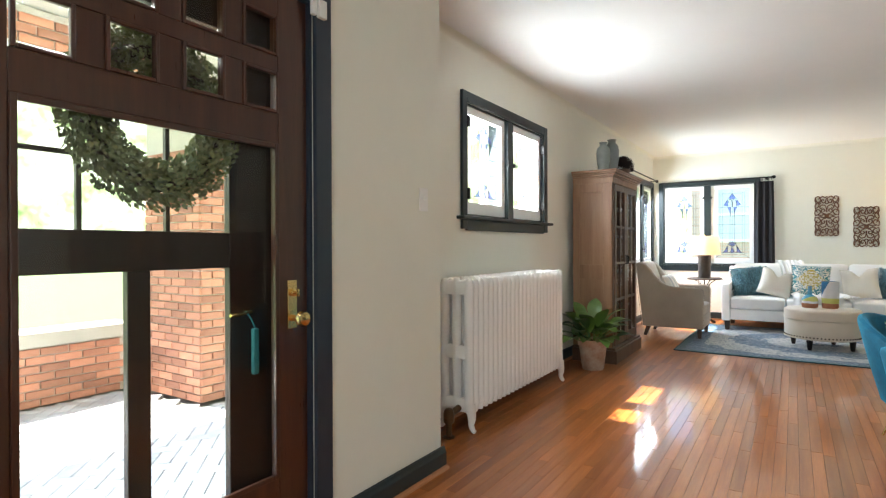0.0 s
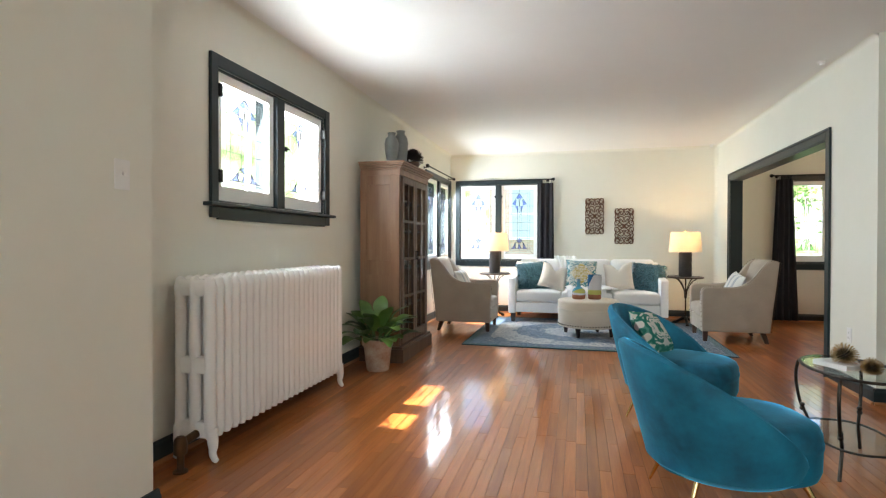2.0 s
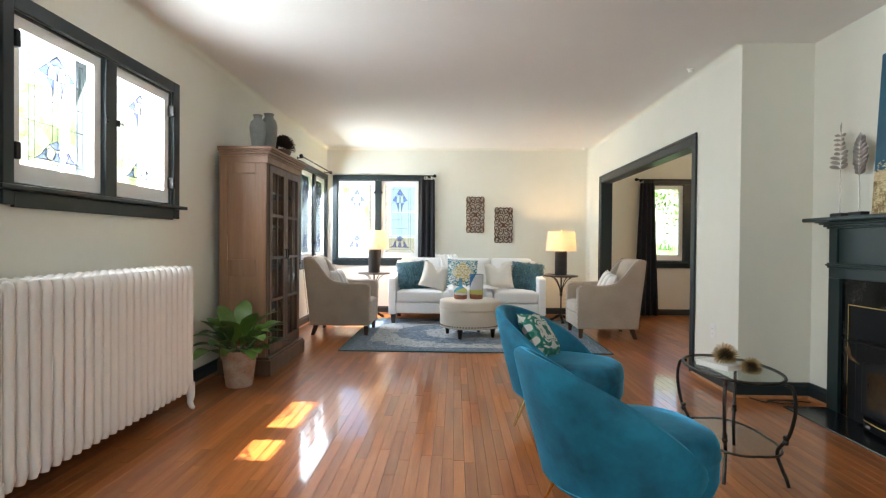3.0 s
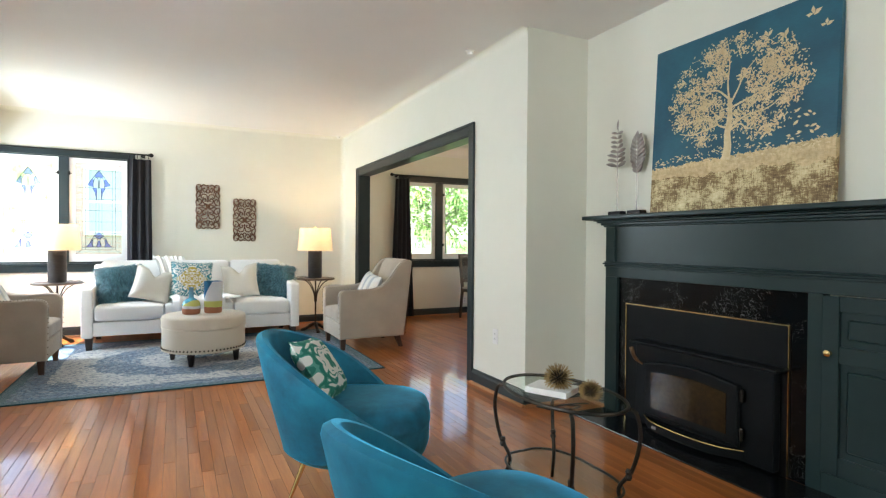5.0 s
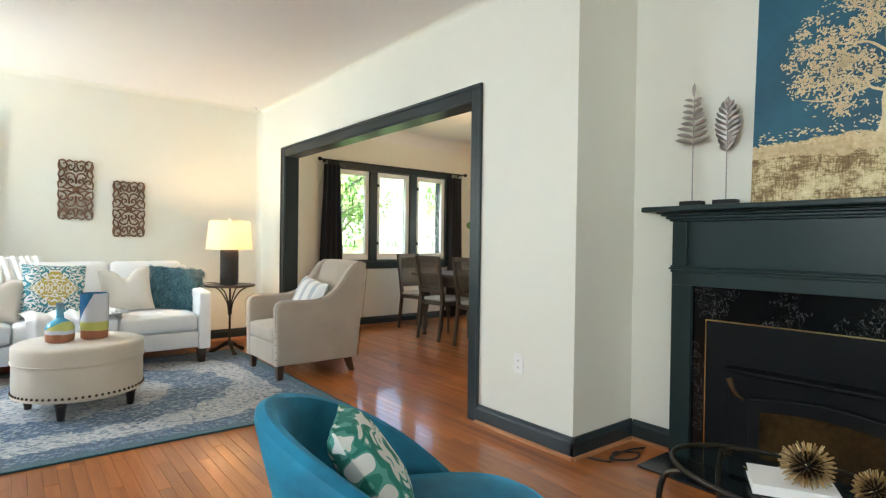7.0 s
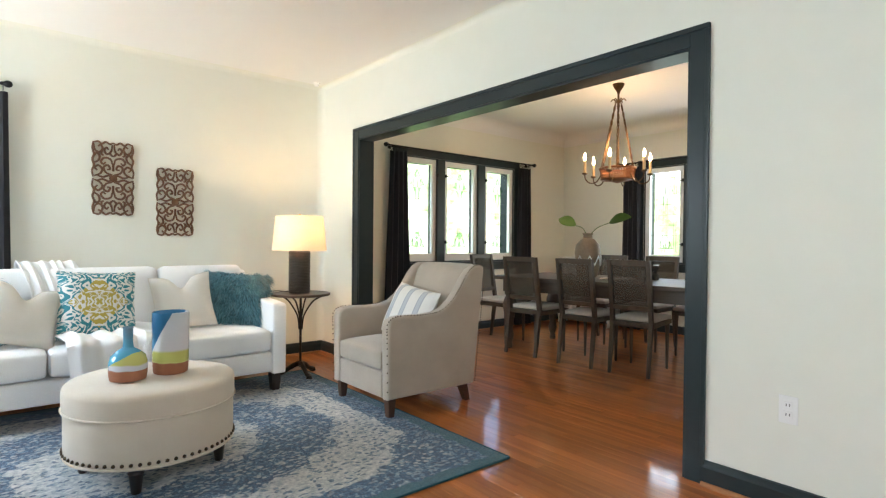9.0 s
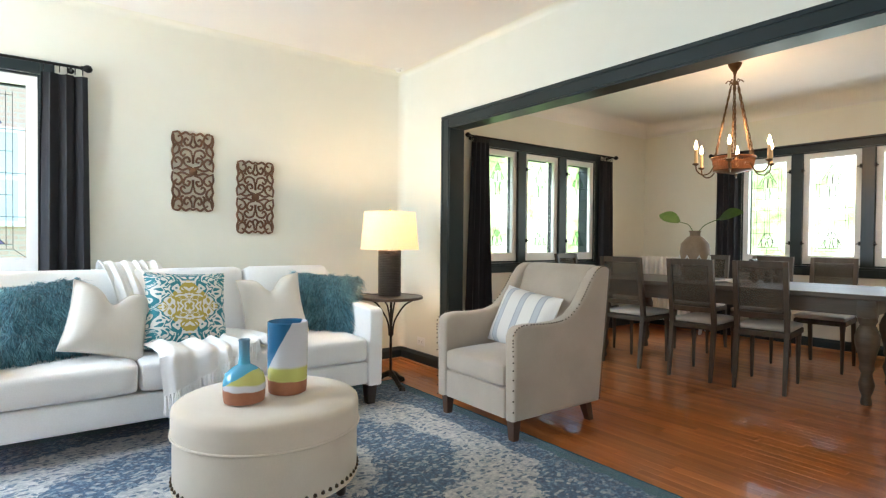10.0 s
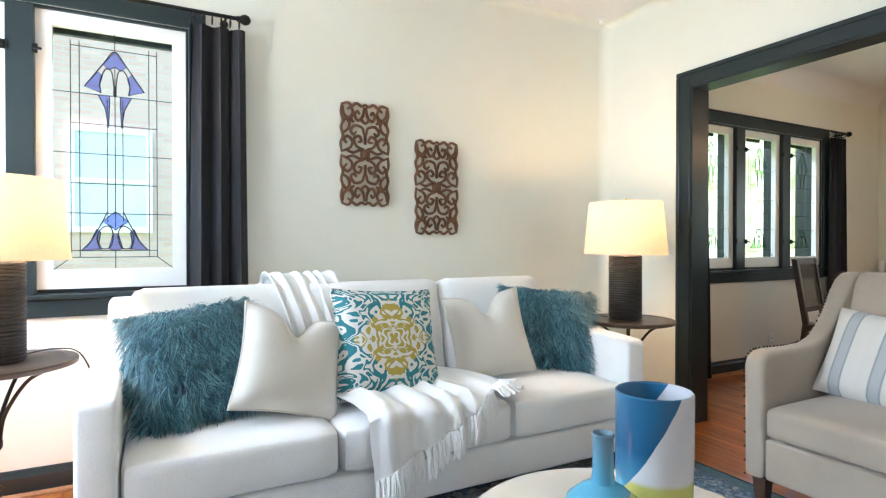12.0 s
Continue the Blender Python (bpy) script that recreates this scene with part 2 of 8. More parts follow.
def extrude_outline(bm, outline, axis, a, b, bevel=0.0, seg=2):
    """A flat outline pulled through from a to b along the axis. The outline is given in the two other axes, in order."""
    def at(p, w):
        q = list(p)
        q.insert("xyz".index(axis), w)
        return q
    v0 = [bm.verts.new(at(p, a)) for p in outline]
    v1 = [bm.verts.new(at(p, b)) for p in outline]
    n = len(outline)
    fs = [bm.faces.new(v0), bm.faces.new(v1[::-1])]
    for i in range(n):
        fs.append(bm.faces.new([v0[i], v1[i], v1[(i + 1) % n], v0[(i + 1) % n]]))
    bmesh.ops.recalc_face_normals(bm, faces=fs)
    if bevel:
        es = list({e for f in fs[:2] for e in f.edges})
        bmesh.ops.bevel(bm, geom=es, offset=bevel, segments=seg, profile=0.5, affect='EDGES')
    return bm


def soft_block(bm, x0, x1, y0, y1, z0, z1, r=0.04, crown=0.02, cuts=7):
    """An upholstered block with rounded edges and a slightly domed top and front."""
    n = cuts
    cx, cy, cz = (x0 + x1) / 2, (y0 + y1) / 2, (z0 + z1) / 2
    hx, hy, hz = (x1 - x0) / 2, (y1 - y0) / 2, (z1 - z0) / 2
    g = bmesh.ops.create_cube(bm, size=2)
    es = list({e for v in g["verts"] for e in v.link_edges})
    bmesh.ops.subdivide_edges(bm, edges=es, cuts=n, use_grid_fill=True)
    vs = bm.verts[:]
    def warp(u):
        return math.copysign(abs(u) ** 0.6, u)
    for v in vs:
        p = Vector((warp(v.co.x) * hx, warp(v.co.y) * hy, warp(v.co.z) * hz))
        q = Vector([math.copysign(max(0.0, abs(c) - (h - r)), c) for c, h in zip(p, (hx, hy, hz))])
        inner = p - q
        if q.length > 1e-6:
            mx = max(abs(c) for c in q)
            q = q.normalized() * mx
        p = inner + q
        ux, uy = p.x / hx, p.y / hy
        if p.z > 0:
            p.z += crown * (1 - ux * ux) * (1 - uy * uy) * (p.z / hz)
        v.co = p + Vector((cx, cy, cz))
    return bm


def pillow_rows(w, h, t, n=15, ear=0.08, chop=0.0):
    """Front and back rows of points of a square cushion in the xz plane, thick along y."""
    out = []
    for s in (1, -1):
        rows = []
        for i in range(n):
            v = -1 + 2 * i / (n - 1)
            row = []
            for j in range(n):
                u = -1 + 2 * j / (n - 1)
                x = w / 2 * u * (1 - ear * (1 - v * v))
                z = h / 2 * v * (1 - ear * (1 - u * u))
                th = t / 2 * ((1 - u ** 4) * (1 - v ** 4)) ** 0.55
                if chop:
                    c = math.exp(-(u / 0.28) ** 2) * max(0.0, (v + 0.15) / 1.15) ** 1.5
                    z -= chop * c
                    th *= 1 - 0.35 * c
                row.append(Vector((x, s * th, z)))
            rows.append(row)
        out.append(rows)
    return out


def pillow(bm, w, h, t, n=15, ear=0.08, chop=0.0):
    for rows in pillow_rows(w, h, t, n, ear, chop):
        grid_faces(bm, rows)
    bmesh.ops.remove_doubles(bm, verts=bm.verts, dist=0.0008)
    return bm


def wall_sheet(name, axis, inner, outer, a0, a1, z0, z1, holes, material, label):
    """A wall with thickness and real openings. axis 'x': the wall faces along x and runs along y. holes: (a0, a1, z0, z1)."""
    bm = bmesh.new()
    aa = sorted({a0, a1, *[h[0] for h in holes], *[h[1] for h in holes]})
    zz = sorted({z0, z1, *[h[2] for h in holes], *[h[3] for h in holes]})
    def solid(i, j):
        if not (0 <= i < len(aa) - 1 and 0 <= j < len(zz) - 1):
            return False
        ca, cz = (aa[i] + aa[i + 1]) / 2, (zz[j] + zz[j + 1]) / 2
        return not any(h[0] < ca < h[1] and h[2] < cz < h[3] for h in holes)
    def p(w, a, z):
        return (w, a, z) if axis == 'x' else (a, w, z)
    def quad(*ps):
        bm.faces.new([bm.verts.new(q) for q in ps])
    for i in range(len(aa) - 1):
        for j in range(len(zz) - 1):
            if not solid(i, j):
                continue
            A, B, C, D = aa[i], aa[i + 1], zz[j], zz[j + 1]
            for w in (inner, outer):
                quad(p(w, A, C), p(w, B, C), p(w, B, D), p(w, A, D))
            for di, dj, e in ((-1, 0, (A, C, A, D)), (1, 0, (B, C, B, D)), (0, -1, (A, C, B, C)), (0, 1, (A, D, B, D))):
                if not solid(i + di, j + dj):
                    quad(p(inner, e[0], e[1]), p(outer, e[0], e[1]), p(outer, e[2], e[3]), p(inner, e[2], e[3]))
    bmesh.ops.remove_doubles(bm, verts=bm.verts, dist=0.0005)
    ob = part(name, bm, material)
    return tagged(ob, label, "wall", kind="structure")
# ---- the large structure ----
CEIL = 2.645
XL, XE, XR, YF = -1.635, -1.22, 2.555, 9.3       # left wall, entrance wall, wall with the wide opening, far wall
XD, YB = 6.40, -2.6                               # dining room's outer wall, wall behind the start
WIN_A = (3.10, 4.52, 1.385, 2.205)
WIN_B = (7.78, 9.19, 0.865, 2.13)
WIN_C = (-1.465, -0.155, 0.865, 2.13)
WIN_D = (3.48, 5.34, 0.865, 2.085)
WIN_E = (6.25, 8.03, 0.865, 2.07)
# added opening out of view, cut only for the fill light
WIN_FILL = (0.2, 2.4, 0.8, 2.1)
DOOR = (0.12, 1.24, 0.0, 2.12)
OPEN = (5.565, 8.595, 0.0, 2.043)

wall_sheet("wall_west", 'x', XL, XL - 0.24, 2.14, YF, -0.3, CEIL, [WIN_A, WIN_B], M_WALL, "cream painted plaster wall with leaded windows")
wall_sheet("wall_entrance", 'x', XE, XE - 0.235, YB, 2.14, -0.3, CEIL, [DOOR], M_WALL, "cream painted plaster wall beside the front door")
bm = boxes((XL - 0.24, XE - 0.235, 2.02, 2.14, -0.3, CEIL))
tagged(part("wall_return", bm, M_WALL), "cream plaster return of the entrance wall", "wall", kind="structure")
wall_sheet("wall_north", 'y', YF, YF + 0.24, XL - 0.24, XD + 0.24, -0.3, CEIL, [WIN_C, WIN_D], M_WALL, "cream painted plaster wall with leaded windows")
wall_sheet("wall_opening", 'x', XR, XR + 0.14, 4.75, YF, 0.0, CEIL, [OPEN], M_WALL, "cream plaster wall with a wide cased opening")
bm = boxes((XR + 0.14, 3.09, 4.75, 4.89, 0, CEIL))
tagged(part("wall_recess_return", bm, M_WALL), "cream plaster return beside the fireplace", "wall", kind="structure")
wall_sheet("wall_fireplace", 'x', 3.09, 3.40, YB, 4.75, 0.0, CEIL, [], M_WALL, "pale painted chimney wall above the mantel")
wall_sheet("wall_south", 'y', YB, YB - 0.2, XE - 0.235, 3.40, 0.0, CEIL, [WIN_FILL], M_WALL, "cream painted plaster wall with an added window for fill light")
wall_sheet("wall_dining_east", 'x', XD, XD + 0.24, 4.89, YF, -0.3, CEIL, [WIN_E], M_WALL, "cream dining room wall with leaded windows")
wall_sheet("wall_dining_south", 'y', 4.89, 4.75, 3.09, XD + 0.24, 0.0, CEIL, [], M_WALL, "cream dining room wall")

# ceiling: living room and dining room slabs, the latter with a shallow cove
def cove(bm, runs, r, n=8):
    """A hollow quarter-round between wall and ceiling along each run: start, end, way into the room."""
    for (x0, y0), (x1, y1), (nx, ny) in runs:
        rows = []
        for k in range(n + 1):
            a = math.pi / 2 * k / n
            off, dz = r * (1 - math.cos(a)) - 0.0006, r * (1 - math.sin(a)) - 0.0006
            rows.append([(x0 + nx * off, y0 + ny * off, CEIL - dz), (x1 + nx * off, y1 + ny * off, CEIL - dz)])
        grid_faces(bm, rows)


bm = boxes((XL - 0.3, XR + 0.07, YB - 0.2, YF + 0.24, CEIL, CEIL + 0.2), (XR + 0.07, 3.40, YB - 0.2, 4.82, CEIL, CEIL + 0.2))
tagged(part("ceiling", bm, M_CEIL), "smooth white painted plaster ceiling", "ceiling", kind="structure")
bm = bmesh.new()
cove(bm, (((XL, YF), (XR, YF), (0, -1)), ((XR, 4.75), (XR, YF), (-1, 0)), ((XL, 2.14), (XL, YF), (1, 0))), 0.05)
tagged(part("trim_cove", bm, M_WALL, smooth=True), "narrow plaster cove between cream walls and ceiling", "cove", kind="structure")
bm = boxes((XR + 0.07, XD + 0.24, 4.82, YF + 0.24, CEIL, CEIL + 0.2))
cove(bm, (((XR + 0.14, YF), (XD, YF), (0, -1)), ((XD, YF), (XD, 4.89), (-1, 0)), ((XR + 0.14, 4.89), (XR + 0.14, YF), (1, 0))), 0.16)
tagged(part("ceiling_dining", bm, M_CEIL, smooth=True), "white plaster dining room ceiling with coved edge", "ceiling", kind="structure")
bm = bmesh.new()
grid_faces(bm, [[(XR + 0.0006 - 0.07 * (1 - math.cos(a)), YF + 0.0006 - 0.07 * (1 - math.sin(a)), z) for z in (0.117, CEIL - 0.002)] for a in [math.pi / 2 * k / 8 for k in range(9)]])
tagged(part("wall_corner", bm, M_WALL, smooth=True), "rounded plaster corner of the cream walls", "wall", kind="structure")
M_ROOF = surface("roof_felt", (0.06, 0.05, 0.045), (0.10, 0.085, 0.075), 3, 0.9)
bm = boxes((XL - 0.24 - 0.42, XD + 0.9, YB - 0.6, YF + 0.75, CEIL + 0.202, CEIL + 0.34), (-4.9, XL - 0.24 - 0.42, -1.5, 3.42, CEIL + 0.202, CEIL + 0.34))
tagged(part("roof", bm, M_ROOF), "dark roof slab with broad eaves and a porch roof", "roof", kind="structure")

# subfloor under the oak strips
M_SUB = surface("subfloor", (0.03, 0.014, 0.006), (0.05, 0.022, 0.01), 5, 0.8)
tagged(part("floor", boxes((XL, XD, YB, YF, -0.2, -0.019)), M_SUB), "varnished orange-brown oak strip floor", "floor", kind="structure")


# ---- baseboards ----
def baseboard(name, axis, w, side, a0, a1):
    """A board with a stepped top and a natural wood shoe along a wall face at w; side is the way into the room."""
    prof = [(0, 0.0), (0.020, 0.0), (0.020, 0.085), (0.013, 0.098), (0.010, 0.112), (0, 0.115)]
    bm = bmesh.new()
    pr = [(w + side * (d + 0.002), z) for d, z in prof]
    if axis == 'x':
        extrude_outline(bm, pr, 'y', a0, a1)
    else:
        extrude_outline(bm, pr, 'x', a0, a1)
    ob = tagged(part(name, bm, M_TRIM), "dark slate painted baseboard", "baseboard", kind="structure")
    bm = bmesh.new()
    q = [(w + side * (0.0225 + d), z) for d, z in ((0, 0.001), (0.018, 0.001), (0.016, 0.010), (0.008, 0.018), (0, 0.02))]
    extrude_outline(bm, q, 'y' if axis == 'x' else 'x', a0, a1)
    part("shoe_moulding", bm, M_SHOE, ob, "natural oak shoe moulding")
    return ob


baseboard("baseboard_1", 'x', XE, 1, 1.33, 2.14 + 0.022)
baseboard("baseboard_2", 'x', XL, 1, 2.165, YF - 0.025)
baseboard("baseboard_3", 'y', YF, -1, XL, XR)
baseboard("baseboard_4", 'x', XR, -1, 8.685, YF - 0.025)
baseboard("baseboard_5", 'x', XR, -1, 4.73, 5.485)
baseboard("baseboard_6", 'y', 4.75, -1, XR - 0.022, 3.09)
baseboard("baseboard_7", 'x', 3.09, -1, 4.485, 4.725)
baseboard("baseboard_8", 'y', YF, -1, XR + 0.14, XD)
baseboard("baseboard_9", 'x', XD, -1, 4.91, YF - 0.025)
baseboard("baseboard_10", 'x', XE, 1, YB, 0.03)

# ---- wide cased opening ----
opening = thing("trim_opening", "dark slate painted casing of the wide opening", "trim", kind="structure")
t0 = 0.018
part("jamb", boxes((XR - 0.004, XR + 0.144, OPEN[0], OPEN[0] + t0, 0, OPEN[3] - t0)), M_TRIM, opening)
part("jamb", boxes((XR - 0.004, XR + 0.144, OPEN[1] - t0, OPEN[1], 0, OPEN[3] - t0)), M_TRIM, opening)
part("head_jamb", boxes((XR - 0.004, XR + 0.144, OPEN[0], OPEN[1], OPEN[3] - t0, OPEN[3])), M_TRIM, opening)
for sx, x in ((-1, XR), (1, XR + 0.14)):
    def strip(y0, y1, z0, z1, d):
        return (min(x + sx * 0.001, x + sx * d), max(x + sx * 0.001, x + sx * d), y0, y1, z0, z1)
    part("side_casing", boxes(strip(OPEN[0] - 0.085, OPEN[0] + 0.006, 0, OPEN[3] + 0.085, 0.013), bevel=0.004), M_TRIM, opening)
    part("side_casing", boxes(strip(OPEN[1] - 0.006, OPEN[1] + 0.085, 0, OPEN[3] + 0.085, 0.013), bevel=0.004), M_TRIM, opening)
    part("head_casing", boxes(strip(OPEN[0] + 0.006, OPEN[1] - 0.006, OPEN[3] - 0.006, OPEN[3] + 0.085, 0.012), bevel=0.004), M_TRIM, opening)
    part("edge_bead", boxes(strip(OPEN[0] - 0.087, OPEN[1] + 0.087, OPEN[3] + 0.062, OPEN[3] + 0.088, 0.021), bevel=0.005), M_TRIM, opening)
    part("edge_bead", boxes(strip(OPEN[0] - 0.088, OPEN[0] - 0.065, 0, OPEN[3] + 0.0615, 0.020), bevel=0.005), M_TRIM, opening)
    part("edge_bead", boxes(strip(OPEN[1] + 0.065, OPEN[1] + 0.088, 0, OPEN[3] + 0.0615, 0.020), bevel=0.005), M_TRIM, opening)


# ---- leaded casement windows ----
BLUE_SHAPES = [
    [(.5, .925), (.40, .865), (.45, .845), (.5, .86), (.55, .845), (.60, .865)],
    [(.25, .765), (.36, .835), (.395, .815), (.37, .775), (.385, .745)],
    [(.36, .735), (.455, .735), (.455, .70), (.445, .60), (.42, .68)],
    [(.5, .245), (.39, .20), (.45, .185), (.5, .165), (.55, .185), (.61, .20)],
    [(.22, .078), (.30, .12), (.345, .17), (.375, .155), (.36, .11), (.39, .085)],
    [(.48, .15), (.52, .15), (.56, .085), (.5, .078), (.44, .085)],
]


def mirrored(shapes):
    out = []
    for s in shapes:
        out.append(s)
        if sum(p[0] for p in s) / len(s) < 0.44:
            out.append([(1 - u, v) for u, v in s])
    return out


def lead_lines(short=False):
    L = []
    for u in (.14, .21, .79, .86):
        L.append([(u, .05), (u, .95)])
    for u in (.435, .565):
        L.append([(u, .2), (u, .72)])
    L.append([(.5, .17), (.5, .86)])
    L.append([(.5, .93), (.5, 1)])
    L.append([(.5, 0), (.5, .078)])
    for v in ((.735, .36) if short else (.735, .485, .235)):
        L.append([(0, v), (1, v)])
    for v in ((.55,) if short else (.61, .36)):
        L.append([(.14, v), (.86, v)])
    L += [[(.14, .93), (.86, .93)], [(.14, .05), (.86, .05)], [(.14, .078), (.86, .078)]]
    L += [[(0, 0), (.14, .05)], [(1, 0), (.86, .05)]]
    L += [[(.25, .765), (.40, .865), (.5, .925), (.60, .865), (.75, .765)]]
    for k in (0, 1):
        f = (lambda u: u) if k == 0 else (lambda u: 1 - u)
        L.append([(f(.385), .745), (f(.375), .79), (f(.42), .845), (f(.47), .84), (f(.49), .78), (f(.49), .735)])
        L.append([(f(.37), .085), (f(.345), .13), (f(.38), .17), (f(.45), .18), (f(.48), .14), (f(.45), .09), (f(.37), .085)])
        L.append([(f(.435), .245), (f(.39), .2), (f(.30), .12), (f(.22), .078)])
    return L


def leaded_window(name, m, frame_box, sashes, casing, stained, stool=False, label="", reveal=None, hinged=False):
    """frame_box and sashes in wall coordinates: u along, z up; local y points outdoors. casing: widths (left, right, head)."""
    u0, u1, z0, z1 = frame_box
    cl, cr, ch = casing
    win = thing(name, label, "window", m, kind="structure")
    F = -0.024
    part("side_casing", boxes((u0 - cl, u0, F, -0.001, z0 - 0.09, z1 + ch), bevel=0.004), M_TRIM, win)
    part("side_casing", boxes((u1, u1 + cr, F, -0.001, z0 - 0.09, z1 + ch), bevel=0.004), M_TRIM, win)
    part("head_casing", boxes((u0, u1, F + 0.001, -0.001, z1, z1 + ch), bevel=0.004), M_TRIM, win)
    part("apron", boxes((u0, u1, F + 0.002, -0.001, z0 - 0.10, z0 - 0.022), bevel=0.004), M_TRIM, win)
    ex = 0.05 if stool else 0.0
    part("window_sill", boxes((u0 - cl - ex, u1 + cr + ex, -0.062 if stool else -0.036, 0.03, z0 - 0.0215, z0 + 0.002), bevel=0.006), M_TRIM, win)
    # lining of the opening and outer dark frame
    for ya, yb, mat in ((0.0, 0.0545, M_TRIM), (0.055, 0.236, reveal or M_TRIM)):
        part("lining", boxes((u0 + 0.0005, u0 + 0.012, ya, yb, z0 + 0.003, z1), (u1 - 0.012, u1 - 0.0005, ya, yb, z0 + 0.003, z1), (u0 + 0.012, u1 - 0.012, ya, yb, z1 - 0.012, z1 - 0.0005), (u0 + 0.012, u1 - 0.012, max(ya, 0.031), yb, z0 + 0.003, z0 + 0.02)), mat, win)
    if reveal:
        for a, b in sashes:
            # a strip across the head; hinged windows also get sides and a lower rail
            bm = boxes((a + 0.013, b - 0.013, 0.185, 0.215, z1 - 0.055, z1 - 0.013))
            if hinged:
                for box_ in ((a + 0.013, a + 0.05, 0.185, 0.215, z0 + 0.021, z1 - 0.0555), (b - 0.05, b - 0.013, 0.185, 0.215, z0 + 0.021, z1 - 0.0555), (a + 0.0505, b - 0.0505, 0.185, 0.215, z0 + 0.021, z0 + 0.06)):
                    box(bm, *box_)
            part("storm_sash" if hinged else "head_strip", bm, reveal, win, "painted outer frame at the back of the reveal")
    for a, b in zip(sashes[:-1], sashes[1:]):
        part("mullion", boxes((a[1], b[0], -0.022, 0.16, z0 + 0.003, z1 - 0.0125), bevel=0.003), M_TRIM, win)
        for zz in (0.55,) if hinged else (0.2, 0.84):
            zc = z0 + (z1 - z0) * zz
            for e, s in ((a[1], -1), (b[0], 1)):
                bm = bmesh.new()
                box(bm, e + s * 0.004 - 0.011, e + s * 0.004 + 0.011, -0.036, -0.0225, zc - 0.02, zc + 0.02, bevel=0.003)
                tube(bm, [(e + s * 0.004, -0.038, zc), (e + s * 0.03, -0.044, zc - 0.004)], 0.006, 6)
                part("latch", bm, M_BLACK, win, "black iron casement latch")
    if hinged:
        for u in (u0 + 0.012, u1 - 0.012):
            for zz in (0.2, 0.83):
                zc = z0 + (z1 - z0) * zz
                part("hinge", boxes((u - 0.016, u + 0.016, -0.034, 0.0115, zc - 0.04, zc + 0.04), bevel=0.004), M_BLACK, win, "black iron casement hinge")
    for a, b in sashes:
        a += 0.013 if abs(a - u0) < 0.03 else 0.0
        b -= 0.013 if abs(b - u1) < 0.03 else 0.0
        y0, y1 = 0.012, 0.052
        zb, zt = z0 + 0.022, z1 - 0.014
        f, fb = 0.058, 0.085
        bm = boxes((a, a + f, y0, y1, zb, zt), (b - f, b, y0, y1, zb, zt), (a + f, b - f, y0, y1, zt - f, zt), (a + f, b - f, y0, y1, zb, zb + fb))
        sash = part("sash", bm, M_SASH, win, "white painted casement sash")
        g0, g1, h0, h1 = a + f, b - f, zb + fb, zt - f
        part("pane", boxes((g0, g1, 0.030, 0.033, h0, h1)), M_GLASS, sash)
        W, H = g1 - g0, h1 - h0
        lines = lead_lines(short=H < 0.8)
        bm = bmesh.new()
        for line in lines:
            pts = curve_pts([(g0 + u * W, 0.0275, h0 + v * H) for u, v in line], 4) if len(line) > 2 else [(g0 + u * W, 0.0275, h0 + v * H) for u, v in line]
            tube(bm, pts, 0.0019 if len(line) == 2 else 0.0026, 4)
        shapes = mirrored(BLUE_SHAPES)
        for s in shapes:
            pts = [(g0 + u * W, 0.0275, h0 + v * H) for u, v in s]
            tube(bm, pts, 0.0026, 4, closed=True)
        part("lead_came", bm, M_LEAD, sash, "dark lead cames in a geometric flower pattern")
        for s in shapes:
            bm = bmesh.new()
            extrude_outline(bm, [(g0 + u * W, h0 + v * H) for u, v in s], 'y', 0.0245, 0.0285)
            part("stained_glass", bm, stained, sash)
    return win


def sash_row(u0, u1, n, gap):
    w = (u1 - u0 - gap * (n - 1)) / n
    return [(u0 + k * (w + gap), u0 + k * (w + gap) + w) for k in range(n)]


leaded_window("window_1", pose(XL, 0, 0, 0, 0, 90), WIN_A, sash_row(WIN_A[0], WIN_A[1], 2, 0.10), (0.065, 0.08, 0.075), M_BLUEG, True, reveal=M_SASH, hinged=True, label="pair of leaded casements in dark casing with a deep stool")
leaded_window("window_2", pose(XL, 0, 0, 0, 0, 90), WIN_B, sash_row(WIN_B[0], WIN_B[1], 2, 0.10), (0.075, 0.075, 0.075), M_BLUEG, reveal=M_TRIM, label="pair of leaded casements in dark casing beside the corner")
leaded_window("window_3", pose(0, YF, 0), WIN_C, sash_row(WIN_C[0], WIN_C[1], 2, 0.10), (0.075, 0.075, 0.075), M_BLUEG, reveal=M_TRIM, label="pair of leaded casements with violet stained glass")
leaded_window("window_4", pose(0, YF, 0), WIN_D, sash_row(WIN_D[0], WIN_D[1], 3, 0.115), (0.08, 0.09, 0.085), M_GREENG, reveal=M_TRIM, label="three leaded casements with green stained glass")
leaded_window("window_5", pose(XD, 0, 0, 0, 0, -90), (-WIN_E[1], -WIN_E[0], WIN_E[2], WIN_E[3]), sash_row(-WIN_E[1], -WIN_E[0], 3, 0.11), (0.08, 0.09, 0.10), M_GREENWASHED, reveal=M_TRIM, label="leaded casements in dark casing on the dining wall")
# added window out of view, in front of the fill lamp
leaded_window("fill_window", pose(0, YB, 0, 0, 0, 180), (-WIN_FILL[1], -WIN_FILL[0], WIN_FILL[2], WIN_FILL[3]), sash_row(-WIN_FILL[1], -WIN_FILL[0], 3, 0.11), (0.08, 0.08, 0.08), M_BLUEG, label="unseen added leaded casements that let in fill light")
